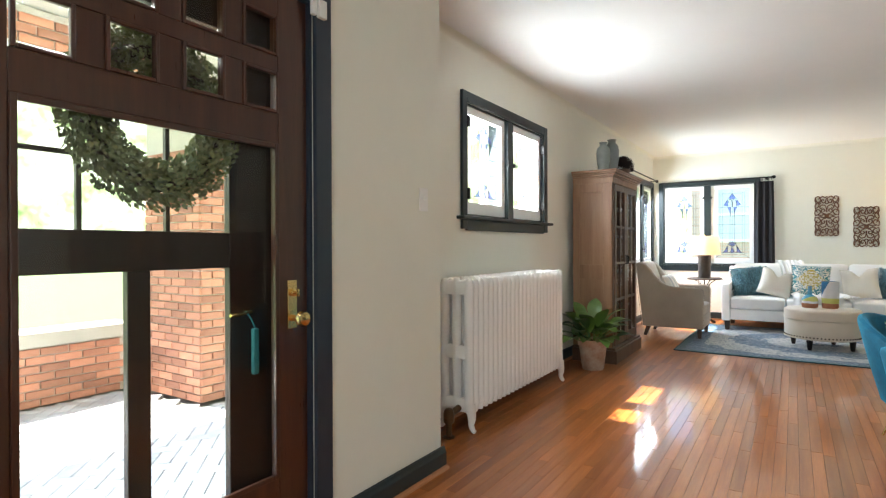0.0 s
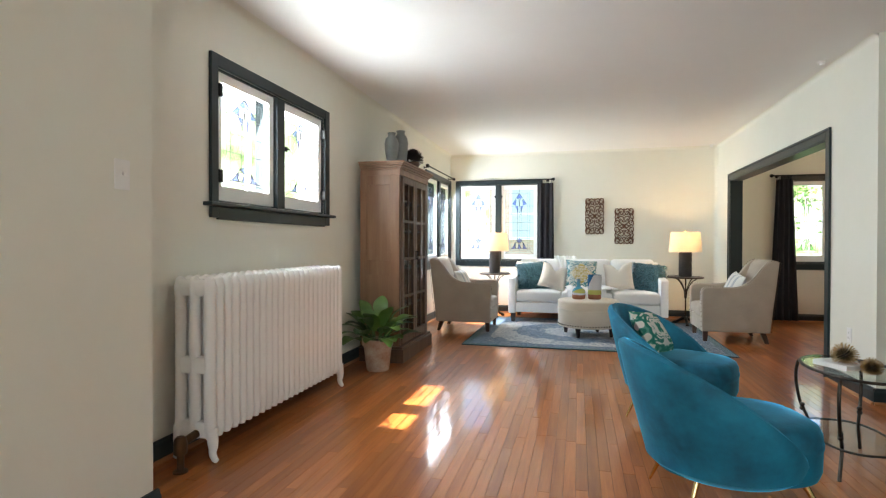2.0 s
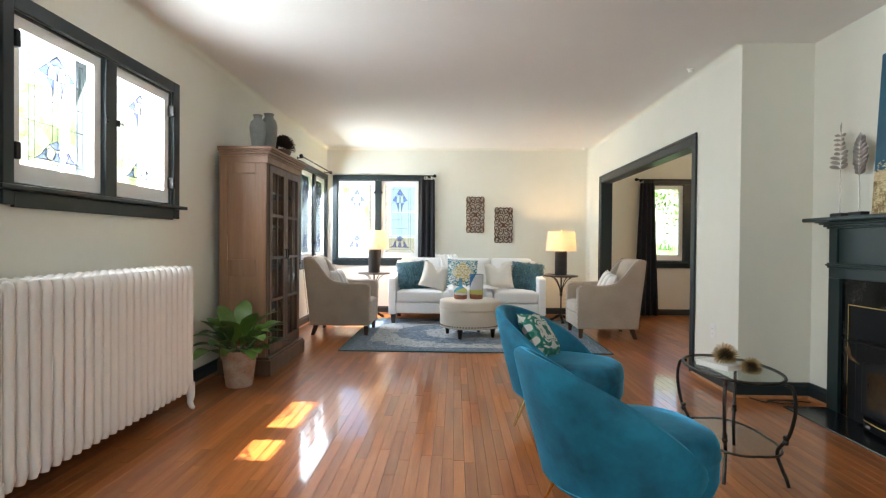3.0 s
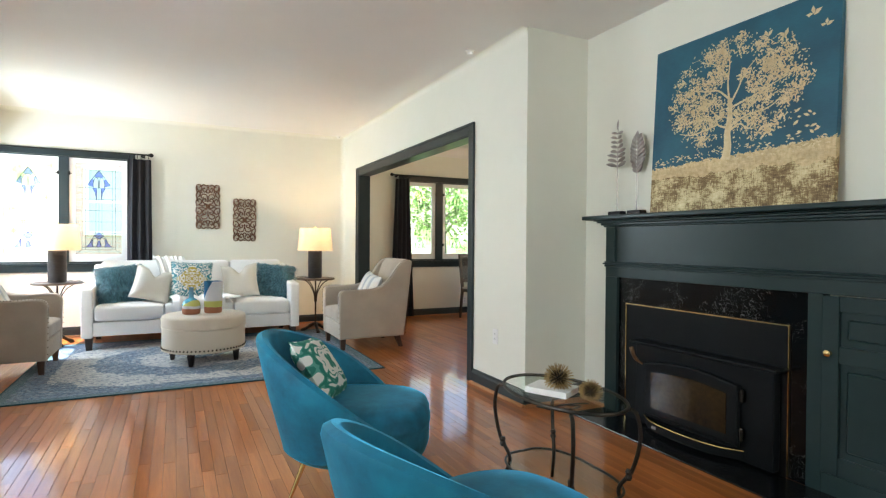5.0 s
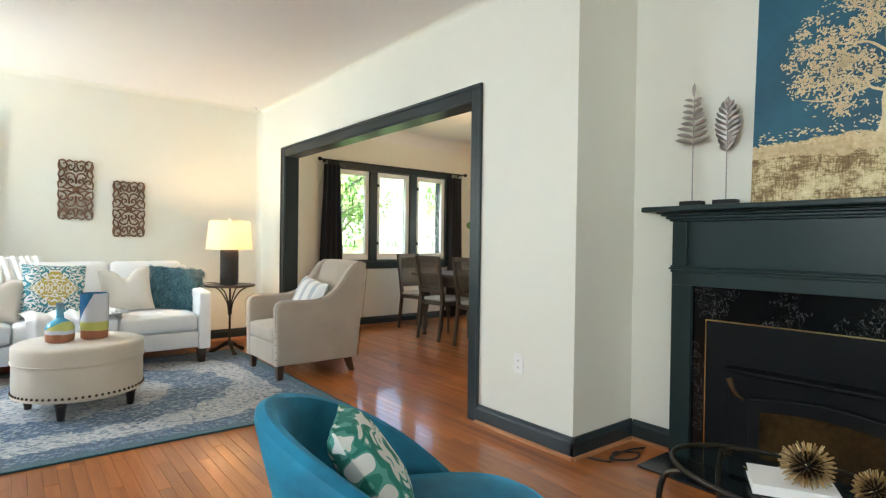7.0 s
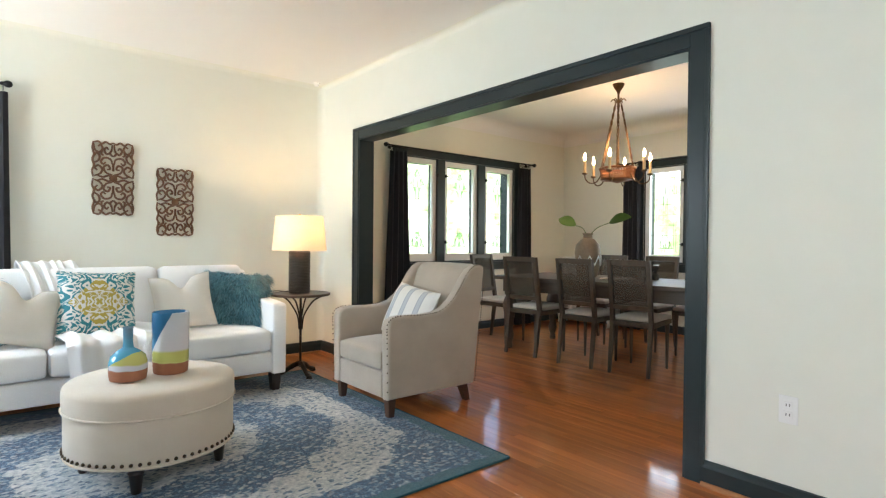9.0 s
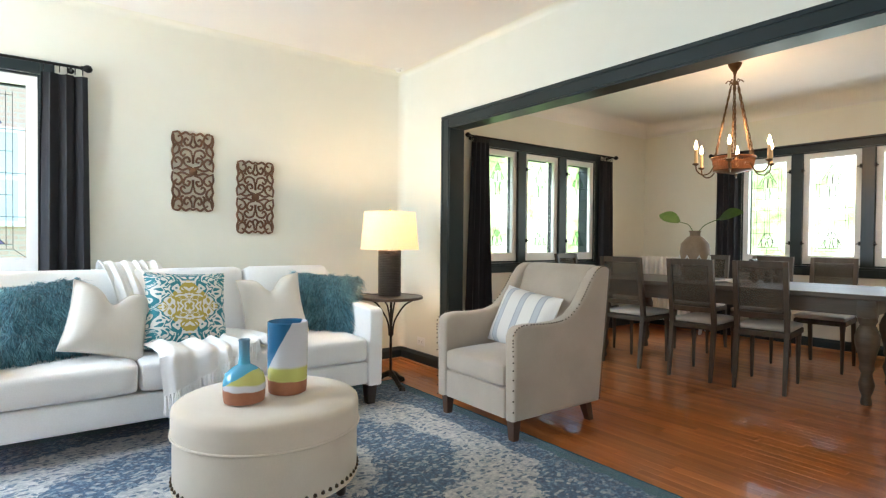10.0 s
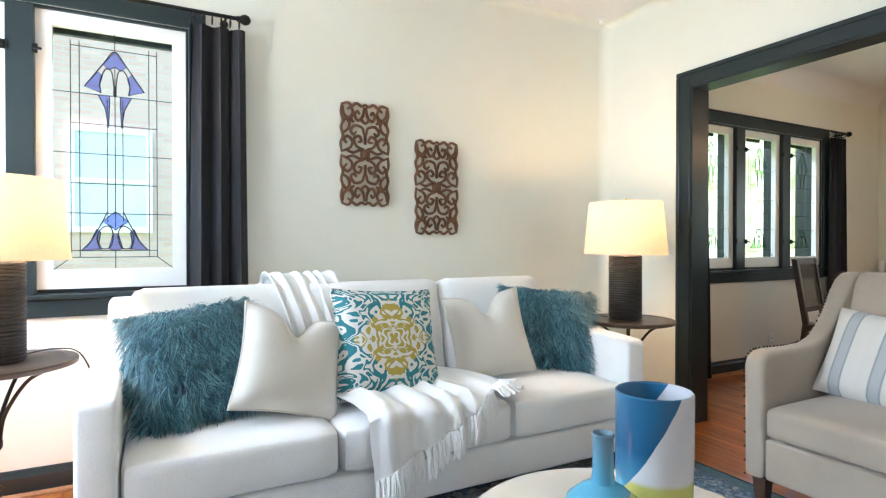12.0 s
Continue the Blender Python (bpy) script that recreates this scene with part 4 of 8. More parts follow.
def canvas_mat():
    """Painted canvas: deep blue above a gilded, scraped field. Local z up from the lower edge, x along."""
    m, t, b = nodes_of("painted_canvas")
    c = t.nodes.new("ShaderNodeTexCoord")
    sep = t.nodes.new("ShaderNodeSeparateXYZ")
    t.links.new(c.outputs["Object"], sep.inputs[0])
    v = coords(t)
    blue = ramp(t, math_n(t, 'ADD', math_n(t, 'MULTIPLY', noise_n(t, v, 3, 5), 0.8), math_n(t, 'MULTIPLY', noise_n(t, coords(t, (1, 1, 6)), 30, 3), 0.2)), ((0.3, (0.006, 0.060, 0.105)), (0.7, (0.018, 0.135, 0.205))))
    scrape = math_n(t, 'ADD', math_n(t, 'MULTIPLY', noise_n(t, v, 7, 6, 0.75), 0.5), math_n(t, 'ADD', math_n(t, 'MULTIPLY', noise_n(t, coords(t, (1, 1, 6)), 24, 5, 0.75), 0.27), math_n(t, 'MULTIPLY', noise_n(t, coords(t, (6, 1, 1)), 24, 4, 0.75), 0.23)))
    gold = ramp(t, scrape, ((0.40, (0.085, 0.045, 0.016)), (0.48, (0.26, 0.16, 0.06)), (0.53, (0.66, 0.54, 0.29)), (0.64, (0.86, 0.78, 0.54))))
    gold2 = ramp(t, noise_n(t, v, 40, 3), ((0.35, (0.60, 0.44, 0.22)), (0.65, (0.80, 0.64, 0.38))))
    z = sep.outputs[2]
    gold = mixc(t, math_n(t, 'MULTIPLY', math_n(t, 'GREATER_THAN', math_n(t, 'ADD', z, math_n(t, 'MULTIPLY', noise_n(t, v, 9, 4), 0.12)), 0.265), 0.75), gold, gold2)
    line = math_n(t, 'ADD', math_n(t, 'SUBTRACT', z, math_n(t, 'MULTIPLY', sep.outputs[0], 0.035)), math_n(t, 'MULTIPLY', noise_n(t, v, 30, 5, 0.75), 0.09))
    t.links.new(mixc(t, math_n(t, 'LESS_THAN', line, 0.315), blue, gold), b.inputs["Base Color"])
    b.inputs["Roughness"].default_value = 0.55
    bump_n(t, b, noise_n(t, v, 300, 2), 0.3, 0.002)
    return m


M_VELVET = velvet()
M_RUG = rug_mat()
M_DAMASK = figured("damask_print", (0.74, 0.73, 0.68), (0.035, 0.22, 0.26), (0.46, 0.36, 0.07), 'damask')
M_SCROLL = figured("green_scroll_print", (0.74, 0.73, 0.68), (0.10, 0.33, 0.27), (0.02, 0.20, 0.15), 'scroll')
M_STRIPE = striped("blue_grey_stripe")
M_BOTTLE = glazed("dipped_bottle_glaze", 0.245, 2.2)
M_VASE = glazed("dipped_vase_glaze", 0.300, 6.0)
M_MARBLE = marble_mat()
M_SHADE = shade_mat()
M_CANVAS = canvas_mat()


def fur_mat():
    m, t, b = nodes_of("teal_fur")
    geo = t.nodes.new("ShaderNodeNewGeometry")
    f = math_n(t, 'ADD', math_n(t, 'MULTIPLY', geo.outputs["Random Per Island"], 0.6), math_n(t, 'MULTIPLY', noise_n(t, coords(t), 14, 3), 0.4))
    t.links.new(ramp(t, f, ((0.2, (0.006, 0.045, 0.065)), (0.5, (0.03, 0.16, 0.215)), (0.8, (0.22, 0.48, 0.56)))), b.inputs["Base Color"])
    b.inputs["Roughness"].default_value = 0.5
    b.inputs["Sheen Weight"].default_value = 0.3
    return m


M_FUR = fur_mat()
M_LAMPBASE = surface("ribbed_lamp_base", (0.018, 0.015, 0.014), (0.05, 0.042, 0.038), 14, 0.5, 0.2, bump=0.5, bump_scale=60, stretch=(1, 1, 6))
# ---- living room: radiator, armoire, plant ----
def radiator(name, m, n, pitch, depth, height, cols, label):
    """Cast-iron column radiator along local y, front at +x, n sections."""
    rad = thing(name, label, "radiator", m)
    L = n * pitch
    foot = 0.11
    rr = pitch * 0.46
    sec = bmesh.new()
    xs = [-depth / 2 + depth * (k + 0.5) / cols for k in range(cols)]
    cw = depth / cols * 0.30
    for x in xs:
        rows = []
        for z, k in ((foot + 0.01, 0.6), (foot + 0.06, 1.0), (foot + 0.12, 0.92), (height / 2, 0.92), (height - 0.12, 0.92), (height - 0.05, 1.0), (height - 0.012, 0.75), (height, 0.3)):
            rows.append([(x + cw * 1.25 * k * math.cos(a), rr * k * math.sin(a), z) for a in [2 * math.pi * j / 10 for j in range(10)]])
        vs = grid_faces(sec, rows, close_v=True)
        sec.faces.new(vs[0][::-1])
        sec.faces.new(vs[-1])
    for z in (foot + 0.06, height / 2 + 0.02, height - 0.06):
        box(sec, xs[0], xs[-1], -rr * 0.8, rr * 0.8, z - 0.045, z + 0.045, 0.014)
    tmp = part("section", sec, M_RADIATOR, rad, smooth=True)
    tmp.location.y = pitch / 2
    for i in range(1, n):
        ob = piece("section", tmp.data, rad, pose(0, pitch * (i + 0.5), 0))
    for y in (pitch / 2, L - pitch / 2):
        for s in (-1, 1):
            bm = bmesh.new()
            x = s * (depth / 2 - 0.035)
            tube(bm, curve_pts([(x, y, foot + 0.07), (x + s * 0.008, y, 0.09), (x + s * 0.004, y, 0.05), (x + s * 0.018, y, 0.018), (x + s * 0.034, y, 0.012)], 5), [0.032, 0.031, 0.030, 0.029, 0.028, 0.026, 0.024, 0.022, 0.021, 0.020, 0.0195, 0.019, 0.0185, 0.018, 0.0175, 0.016, 0.0155, 0.015, 0.014, 0.013, 0.011], 10)
            part("foot", bm, M_RADIATOR, rad, smooth=True)
    return rad


rad1 = radiator("radiator", pose(-1.455, 2.66, 0), 24, 0.0675, 0.265, 0.968, 3, "white enamelled cast-iron column radiator under the window")
bm = bmesh.new()
tube(bm, [(0.03, -0.115, 0.0), (0.03, -0.115, 0.13)], 0.018, 10)
tube(bm, [(0.03, -0.115, 0.14), (0.03, 0.0, 0.155)], 0.022, 10)
lathe(bm, [(0.036, 0.0), (0.036, 0.008), (0.02, 0.012)], 14, (0.03, -0.115, 0.002))
lathe(bm, [(0.026, 0.09), (0.033, 0.10), (0.033, 0.15), (0.028, 0.17), (0.018, 0.18)], 12, (0.03, -0.115, 0.0))
part("valve", bm, M_AGED, rad1, "aged bronze steam valve and pipe", True)

arm = thing("armoire", "tall brown pine armoire with glazed doors and crown moulding", "armoire", pose(-1.57, 5.16, 0))
AW, AD, AH = 1.02, 0.44, 1.93          # width along y, depth along x, height
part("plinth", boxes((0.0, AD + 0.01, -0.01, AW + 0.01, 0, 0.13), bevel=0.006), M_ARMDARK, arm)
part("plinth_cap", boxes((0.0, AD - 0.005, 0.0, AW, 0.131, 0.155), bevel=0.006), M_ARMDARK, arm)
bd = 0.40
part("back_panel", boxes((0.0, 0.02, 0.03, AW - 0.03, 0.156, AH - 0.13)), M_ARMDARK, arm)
for y0, y1 in ((0.03, 0.055), (AW - 0.055, AW - 0.03)):
    side = part("side_panel", boxes((0.0205, bd - 0.02, y0, y1, 0.156, AH - 0.13)), M_ARMOIRE, arm)
    ya, yb = (y0 - 0.012, y0 - 0.0005) if y0 < 0.5 else (y1 + 0.0005, y1 + 0.012)
    bm = boxes((0.0, 0.07, ya, yb, 0.156, AH - 0.13), (bd - 0.09, bd - 0.0005, ya, yb, 0.156, AH - 0.13), (0.0705, bd - 0.0905, ya, yb, AH - 0.22, AH - 0.13), (0.0705, bd - 0.0905, ya, yb, 0.156, 0.26), (0.0705, bd - 0.0905, ya, yb, 0.84, 0.98), bevel=0.003)
    part("frame_rail", bm, M_ARMOIRE, side)
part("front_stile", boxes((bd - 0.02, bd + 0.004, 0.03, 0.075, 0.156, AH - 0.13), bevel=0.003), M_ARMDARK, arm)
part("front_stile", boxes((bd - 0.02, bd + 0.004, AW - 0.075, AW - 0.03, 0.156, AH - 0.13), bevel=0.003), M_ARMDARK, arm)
part("frieze", boxes((0.0, bd + 0.01, 0.02, AW - 0.02, AH - 0.1295, AH - 0.075), bevel=0.003), M_ARMOIRE, arm)
bm = bmesh.new()
for off, z0, z1 in ((0.018, -0.0745, -0.058), (0.034, -0.0575, -0.038), (0.052, -0.0375, -0.022), (0.062, -0.0215, 0.0)):
    box(bm, 0.0, bd + off, 0.03 - off, AW - 0.03 + off, AH + z0, AH + z1, 0.005)
part("crown", bm, M_ARMOIRE, arm)
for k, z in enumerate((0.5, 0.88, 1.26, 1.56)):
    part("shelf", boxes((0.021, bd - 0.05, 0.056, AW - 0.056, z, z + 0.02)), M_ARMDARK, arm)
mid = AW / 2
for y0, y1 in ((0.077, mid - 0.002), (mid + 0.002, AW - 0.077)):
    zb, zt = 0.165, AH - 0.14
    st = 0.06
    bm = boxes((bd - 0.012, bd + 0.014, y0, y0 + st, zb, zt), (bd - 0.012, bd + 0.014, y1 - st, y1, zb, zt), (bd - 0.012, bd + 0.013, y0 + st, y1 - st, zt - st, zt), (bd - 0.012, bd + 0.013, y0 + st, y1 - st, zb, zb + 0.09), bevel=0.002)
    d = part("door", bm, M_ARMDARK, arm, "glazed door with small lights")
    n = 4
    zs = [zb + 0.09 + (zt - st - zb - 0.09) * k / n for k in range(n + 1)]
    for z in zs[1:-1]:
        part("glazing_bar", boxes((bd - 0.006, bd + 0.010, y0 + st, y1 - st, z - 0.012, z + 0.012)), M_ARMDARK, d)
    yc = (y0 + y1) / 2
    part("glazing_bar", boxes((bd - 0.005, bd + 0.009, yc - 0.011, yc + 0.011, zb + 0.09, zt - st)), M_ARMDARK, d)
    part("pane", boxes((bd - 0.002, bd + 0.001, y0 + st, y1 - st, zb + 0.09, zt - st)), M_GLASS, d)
    bm = bmesh.new()
    yk = y1 - 0.03 if y0 < 0.4 else y0 + 0.03
    tube(bm, [(bd + 0.014, yk, 0.98), (bd + 0.03, yk, 0.985), (bd + 0.03, yk, 1.06), (bd + 0.014, yk, 1.065)], 0.006, 8)
    part("handle", bm, M_BLACK, d, "black iron handle", True)


def pot_vase(name, prof, at, mat, label, cat="vase", n=28):
    """A turned vessel, hollow at the mouth."""
    bm = bmesh.new()
    rows = [[(r * math.cos(2 * math.pi * k / n), r * math.sin(2 * math.pi * k / n), z) for k in range(n)] for r, z in prof]
    vs = grid_faces(bm, rows, close_v=True)
    bm.faces.new(vs[0][::-1])
    bm.faces.new(vs[-1])
    ob = part(name, bm, mat, smooth=True)
    ob.matrix_basis = pose(*at)
    return tagged(ob, label, cat)


def hollow(prof, wall=0.007, floor=0.03):
    """Adds the inside of a vessel to its outer profile."""
    inner = [(max(0.004, r - wall), z) for r, z in prof if z > floor]
    return prof + [(prof[-1][0] - wall / 2, prof[-1][1] + 0.003)] + inner[::-1] + [(0.004, floor)]


pot_vase("tall_vase", hollow([(0.038, 0), (0.052, 0.03), (0.066, 0.12), (0.070, 0.19), (0.060, 0.24), (0.036, 0.265), (0.034, 0.285), (0.042, 0.30)]), (-1.30, 5.33, 1.931), M_VASE_GREY, "grey ribbed stoneware vase on the armoire")
pot_vase("tall_vase", hollow([(0.042, 0), (0.056, 0.03), (0.070, 0.14), (0.074, 0.23), (0.062, 0.285), (0.040, 0.31), (0.038, 0.33), (0.047, 0.345)]), (-1.255, 5.48, 1.931), M_VASE_GREY, "taller grey stoneware vase on the armoire")


def tuft(name, at, mat_pot, mat_leaf, radius, label):
    """A bowl heaped with dried heads."""
    ob = thing(name, label, "planter", pose(*at))
    bm = bmesh.new()
    lathe(bm, [(0.05, 0), (0.075, 0.02), (0.085, 0.05), (0.08, 0.06)], 18)
    part("bowl", bm, mat_pot, ob, smooth=True)
    rng = random.Random(3)
    bm = bmesh.new()
    for _ in range(520):
        a, e = rng.uniform(0, 2 * math.pi), rng.uniform(-0.15, 1.5)
        d = Vector((math.cos(a) * math.cos(e), math.sin(a) * math.cos(e), math.sin(e)))
        r = radius * rng.uniform(0.8, 1.05)
        c = Vector((0, 0, 0.07))
        s = d.cross(Vector((0.3, 0.2, 1))).normalized() * 0.006
        p = c + d * r
        q = c + d * r * 0.4
        bm.faces.new([bm.verts.new(v) for v in (q - s * 0.5, q + s * 0.5, p + s, p - s)])
    part("dried_heads", bm, mat_leaf, ob, kind="stuff")
    return ob


M_DRIED = surface("dried_brown", (0.018, 0.010, 0.008), (0.05, 0.028, 0.02), 40, 0.9, bump=0)
tuft("dried_arrangement", (-1.205, 5.70, 1.931), M_ARMDARK, M_DRIED, 0.13, "bowl of dark dried flower heads on the armoire")


def leaf_blade(bm, base, tip, width, bend, fold=0.25, n=6, twist=0.0):
    base, tip = Vector(base), Vector(tip)
    ax = tip - base
    side = ax.cross(Vector((0, 0, 1)))
    side = side.normalized() if side.length > 1e-4 else Vector((1, 0, 0))
    up = side.cross(ax).normalized()
    side, up = side * math.cos(twist) + up * math.sin(twist), up * math.cos(twist) - side * math.sin(twist)
    rows = []
    for i in range(n + 1):
        u = i / n
        w = width * math.sin(math.pi * min(1, (u * 0.93 + 0.05))) ** 0.8
        c = base + ax * u + up * bend * math.sin(math.pi * u) * ax.length
        rows.append([c - side * w + up * w * fold, c, c + side * w + up * w * fold])
    grid_faces(bm, rows)


plant = thing("potted_plant", "bushy green leafy plant in a weathered clay pot", "plant", pose(-1.265, 4.86, 0))
bm = bmesh.new()
lathe(bm, [(0.095, 0.0), (0.102, 0.01), (0.128, 0.22), (0.138, 0.225), (0.142, 0.285), (0.132, 0.288), (0.126, 0.255), (0.004, 0.252)], 28)
part("pot", bm, M_TERRA, plant, "weathered terracotta pot with a faded pattern", True)
bm = bmesh.new()
lathe(bm, [(0.124, 0.254), (0.10, 0.262), (0.004, 0.266)], 20)
part("soil", bm, M_SOIL, plant)
rng = random.Random(11)
for k in range(34):
    a = rng.uniform(0, 2 * math.pi)
    e = rng.uniform(0.15, 1.35)
    stem = rng.uniform(0.08, 0.19)
    d = Vector((math.cos(a) * math.cos(e), math.sin(a) * math.cos(e), math.sin(e)))
    b0 = Vector((0.05 * math.cos(a), 0.05 * math.sin(a), 0.26))
    b1 = b0 + d * stem
    if d.x < -0.3:
        d.x *= 0.45
    L = rng.uniform(0.18, 0.27)
    tip = b1 + Vector((d.x, d.y, d.z * 0.35 - 0.05)).normalized() * L
    bm = bmesh.new()
    tube(bm, [b0, b0 + d * stem * 0.5, b1], [0.005, 0.004, 0.003], 5)
    leaf_blade(bm, b1, tip, rng.uniform(0.052, 0.078), rng.uniform(0.06, 0.2), n=8)
    part("leaf", bm, M_LEAF if rng.random() < 0.6 else M_LEAF2, plant, smooth=True)


# ---- armchairs ----
def armchair(m, label):
    """Upholstered wing armchair facing local +x."""
    ch = thing("armchair", label, "armchair", m, "armchairs by the sofa")
    W = 0.355
    prof = [(.345, .125), (.350, .45), (.352, .585), (.335, .622), (.300, .640), (.24, .645), (.10, .640), (-.02, .645), (-.10, .668), (-.17, .72), (-.23, .79), (-.285, .87), (-.335, .925), (-.385, .950), (-.43, .952), (-.465, .935), (-.44, .70), (-.405, .40), (-.375, .125)]
    for s in (-1, 1):
        bm = bmesh.new()
        a, b = (W - 0.085, W) if s > 0 else (-W, -W + 0.085)
        extrude_outline(bm, [(x, z) for x, z in prof], 'y', a, b, 0.022, 3)
        side = part("side_wing", bm, M_LINEN, ch, smooth=True)
        bm = bmesh.new()
        pts = curve_pts([(x, z, 0) for x, z in prof[:16]], 6)
        acc, last = 0.0, None
        ye = s * (W - 0.008)
        for q in pts:
            if last is not None:
                acc += (q - last).length
            if last is None or acc >= 0.0155:
                acc = 0.0
                cx, cz = q.x - 0.0, q.y
                mat = Matrix.Translation((cx + (0.004 if cz < 0.6 and cx > 0.3 else 0), ye, cz)) @ Matrix.Diagonal((0.0052, 0.0052, 0.0052, 1))
                bmesh.ops.create_icosphere(bm, subdivisions=1, radius=1, matrix=mat)
            last = q
        part("nailhead_trim", bm, M_NAIL, side, "row of dark bronze nailheads", kind="stuff")
        bm = bmesh.new()
        back = [(-.478, .93), (-.452, .70), (-.418, .40), (-.388, .14)]
        for q in curve_pts([(x, z, 0) for x, z in back], 17):
            bmesh.ops.create_icosphere(bm, subdivisions=1, radius=1, matrix=Matrix.Translation((q.x, s * (W - 0.012), q.y)) @ Matrix.Diagonal((0.005, 0.005, 0.005, 1)))
        part("nailhead_trim", bm, M_NAIL, side, "row of dark bronze nailheads", kind="stuff")
    bm = bmesh.new()
    extrude_outline(bm, [(-.20, .30), (-.215, .45), (-.27, .72), (-.335, .905), (-.375, .945), (-.43, .957), (-.468, .935), (-.44, .70), (-.405, .40), (-.375, .13), (-.25, .13)], 'y', -W + 0.086, W - 0.086, 0.012, 2)
    part("backrest", bm, M_LINEN, ch, smooth=True)
    bm = bmesh.new()
    soft_block(bm, -0.24, 0.352, -W + 0.088, W - 0.088, 0.295, 0.425, 0.03, 0.03)
    part("seat_cushion", bm, M_LINEN, ch, "plump linen seat cushion", True)
    bm = bmesh.new()
    box(bm, -0.36, 0.343, -W + 0.0865, W - 0.0865, 0.125, 0.292, 0.012, 3)
    part("seat_frame", bm, M_LINEN, ch, smooth=True)
    for x, y, dx in ((.30, -.30, 0), (.30, .30, 0), (-.31, -.29, -.045), (-.31, .29, -.045)):
        bm = bmesh.new()
        top = [(x + sx * 0.028, y + sy * 0.028, 0.1245) for sx, sy in ((-1, -1), (1, -1), (1, 1), (-1, 1))]
        bot = [(x + dx + sx * 0.019, y + sy * 0.019, 0.0) for sx, sy in ((-1, -1), (1, -1), (1, 1), (-1, 1))]
        vs = grid_faces(bm, [bot, top], close_v=True)
        bm.faces.new(vs[0][::-1])
        bm.faces.new(vs[1])
        part("leg", bm, M_LEGB, ch, "tapered walnut leg")
    return ch


def cushion(name, w, h, t, m, mat, label, ear=0.07, chop=0.0, n=17, piping=True):
    bm = bmesh.new()
    pillow(bm, w, h, t, n, ear, chop)
    ob = thing(name, label, "cushion", m)
    part("cover", bm, mat, ob, smooth=True)
    if piping:
        rows = pillow_rows(w, h, t, n, ear, chop)[0]
        ring = [p for p in rows[0]] + [r[-1] for r in rows[1:]] + [p for p in rows[-1][-2::-1]] + [r[0] for r in rows[-2:0:-1]]
        bm = bmesh.new()
        tube(bm, [(p.x, 0, p.z) for p in ring], 0.004, 6, closed=True)
        part("piping", bm, mat, ob, smooth=True)
    return ob


def face(px, py, pz, yaw, lean, roll=0):
    """Pose of a cushion: it faces local -y, turned by yaw, leaning back by lean degrees."""
    return pose(px, py, pz) @ pose(0, 0, 0, 0, 0, yaw) @ pose(0, 0, 0, -lean, 0, 0) @ pose(0, 0, 0, 0, roll, 0)


armchair(pose(-0.945, 7.49, 0.0), "beige linen armchair with nailhead trim beside the armoire")
armchair(pose(2.235, 7.46, 0.0, 0, 0, 180), "beige linen armchair with nailhead trim beside the opening")
cushion("striped_cushion", 0.50, 0.39, 0.14, face(2.31, 7.47, 0.605, -90, 24, 6), M_STRIPE, "cream cushion with blue-grey stripes on the armchair", 0.05, piping=False)
cushion("striped_cushion", 0.50, 0.39, 0.14, face(-1.02, 7.48, 0.605, 90, 24, 0), M_STRIPE, "cream cushion with blue-grey stripes on the armchair", 0.05, piping=False)

# ---- rug ----
rug = thing("rug", "distressed blue and cream medallion rug with teal border", "rug", pose(0.64, 7.45, 0))
bm = bmesh.new()
NX, NY = 30, 24
rows = [[(-1.42 + 2.84 * i / NX, -1.20 + 2.40 * j / NY, 0.008 + 0.0012 * math.sin(i * 1.3) * math.cos(j * 1.7)) for j in range(NY + 1)] for i in range(NX + 1)]
grid_faces(bm, rows)
bm.normal_update()
bmesh.ops.solidify(bm, geom=bm.faces[:], thickness=0.007)
part("rug_cloth", bm, M_RUG, rug)
bm = bmesh.new()
for sx in (-1, 1):
    box(bm, sx * 1.423 - 0.004, sx * 1.423 + 0.004, -1.203, 1.203, 0.0005, 0.011, 0.002)
for sy in (-1, 1):
    box(bm, -1.419, 1.419, sy * 1.203 - 0.004, sy * 1.203 + 0.004, 0.0005, 0.010, 0.002)
part("binding", bm, surface("rug_binding", (0.008, 0.05, 0.07), (0.02, 0.09, 0.11), 60, 0.9), rug)

# ---- sofa ----
sofa = thing("sofa", "long white woven three-seat sofa on dark legs", "sofa", pose(0.595, 8.17, 0.0))
SW = 1.095
for s in (-1, 1):
    a, b = (SW - 0.105, SW) if s > 0 else (-SW, -SW + 0.105)
    bm = bmesh.new()
    extrude_outline(bm, [(0.0, 0.135), (-0.012, 0.62), (0.0, 0.642), (0.02, 0.650), (0.86, 0.70), (0.90, 0.69), (0.905, 0.135)], 'x', a, b, 0.016, 3)
    part("arm", bm, M_SOFA, sofa, smooth=True)
bm = bmesh.new()
box(bm, -SW + 0.106, SW - 0.106, 0.004, 0.88, 0.150, 0.296, 0.014, 3)
part("base", bm, M_SOFA, sofa, smooth=True)
bm = bmesh.new()
extrude_outline(bm, [(0.66, 0.30), (0.70, 0.60), (0.76, 0.84), (0.80, 0.862), (0.90, 0.862), (0.925, 0.83), (0.93, 0.12), (0.66, 0.12)], 'x', -SW + 0.03, SW - 0.03, 0.02, 3)
part("back_frame", bm, M_SOFA, sofa, smooth=True)
cuts_x = [-SW + 0.108, -0.338, 0.366, SW - 0.108]
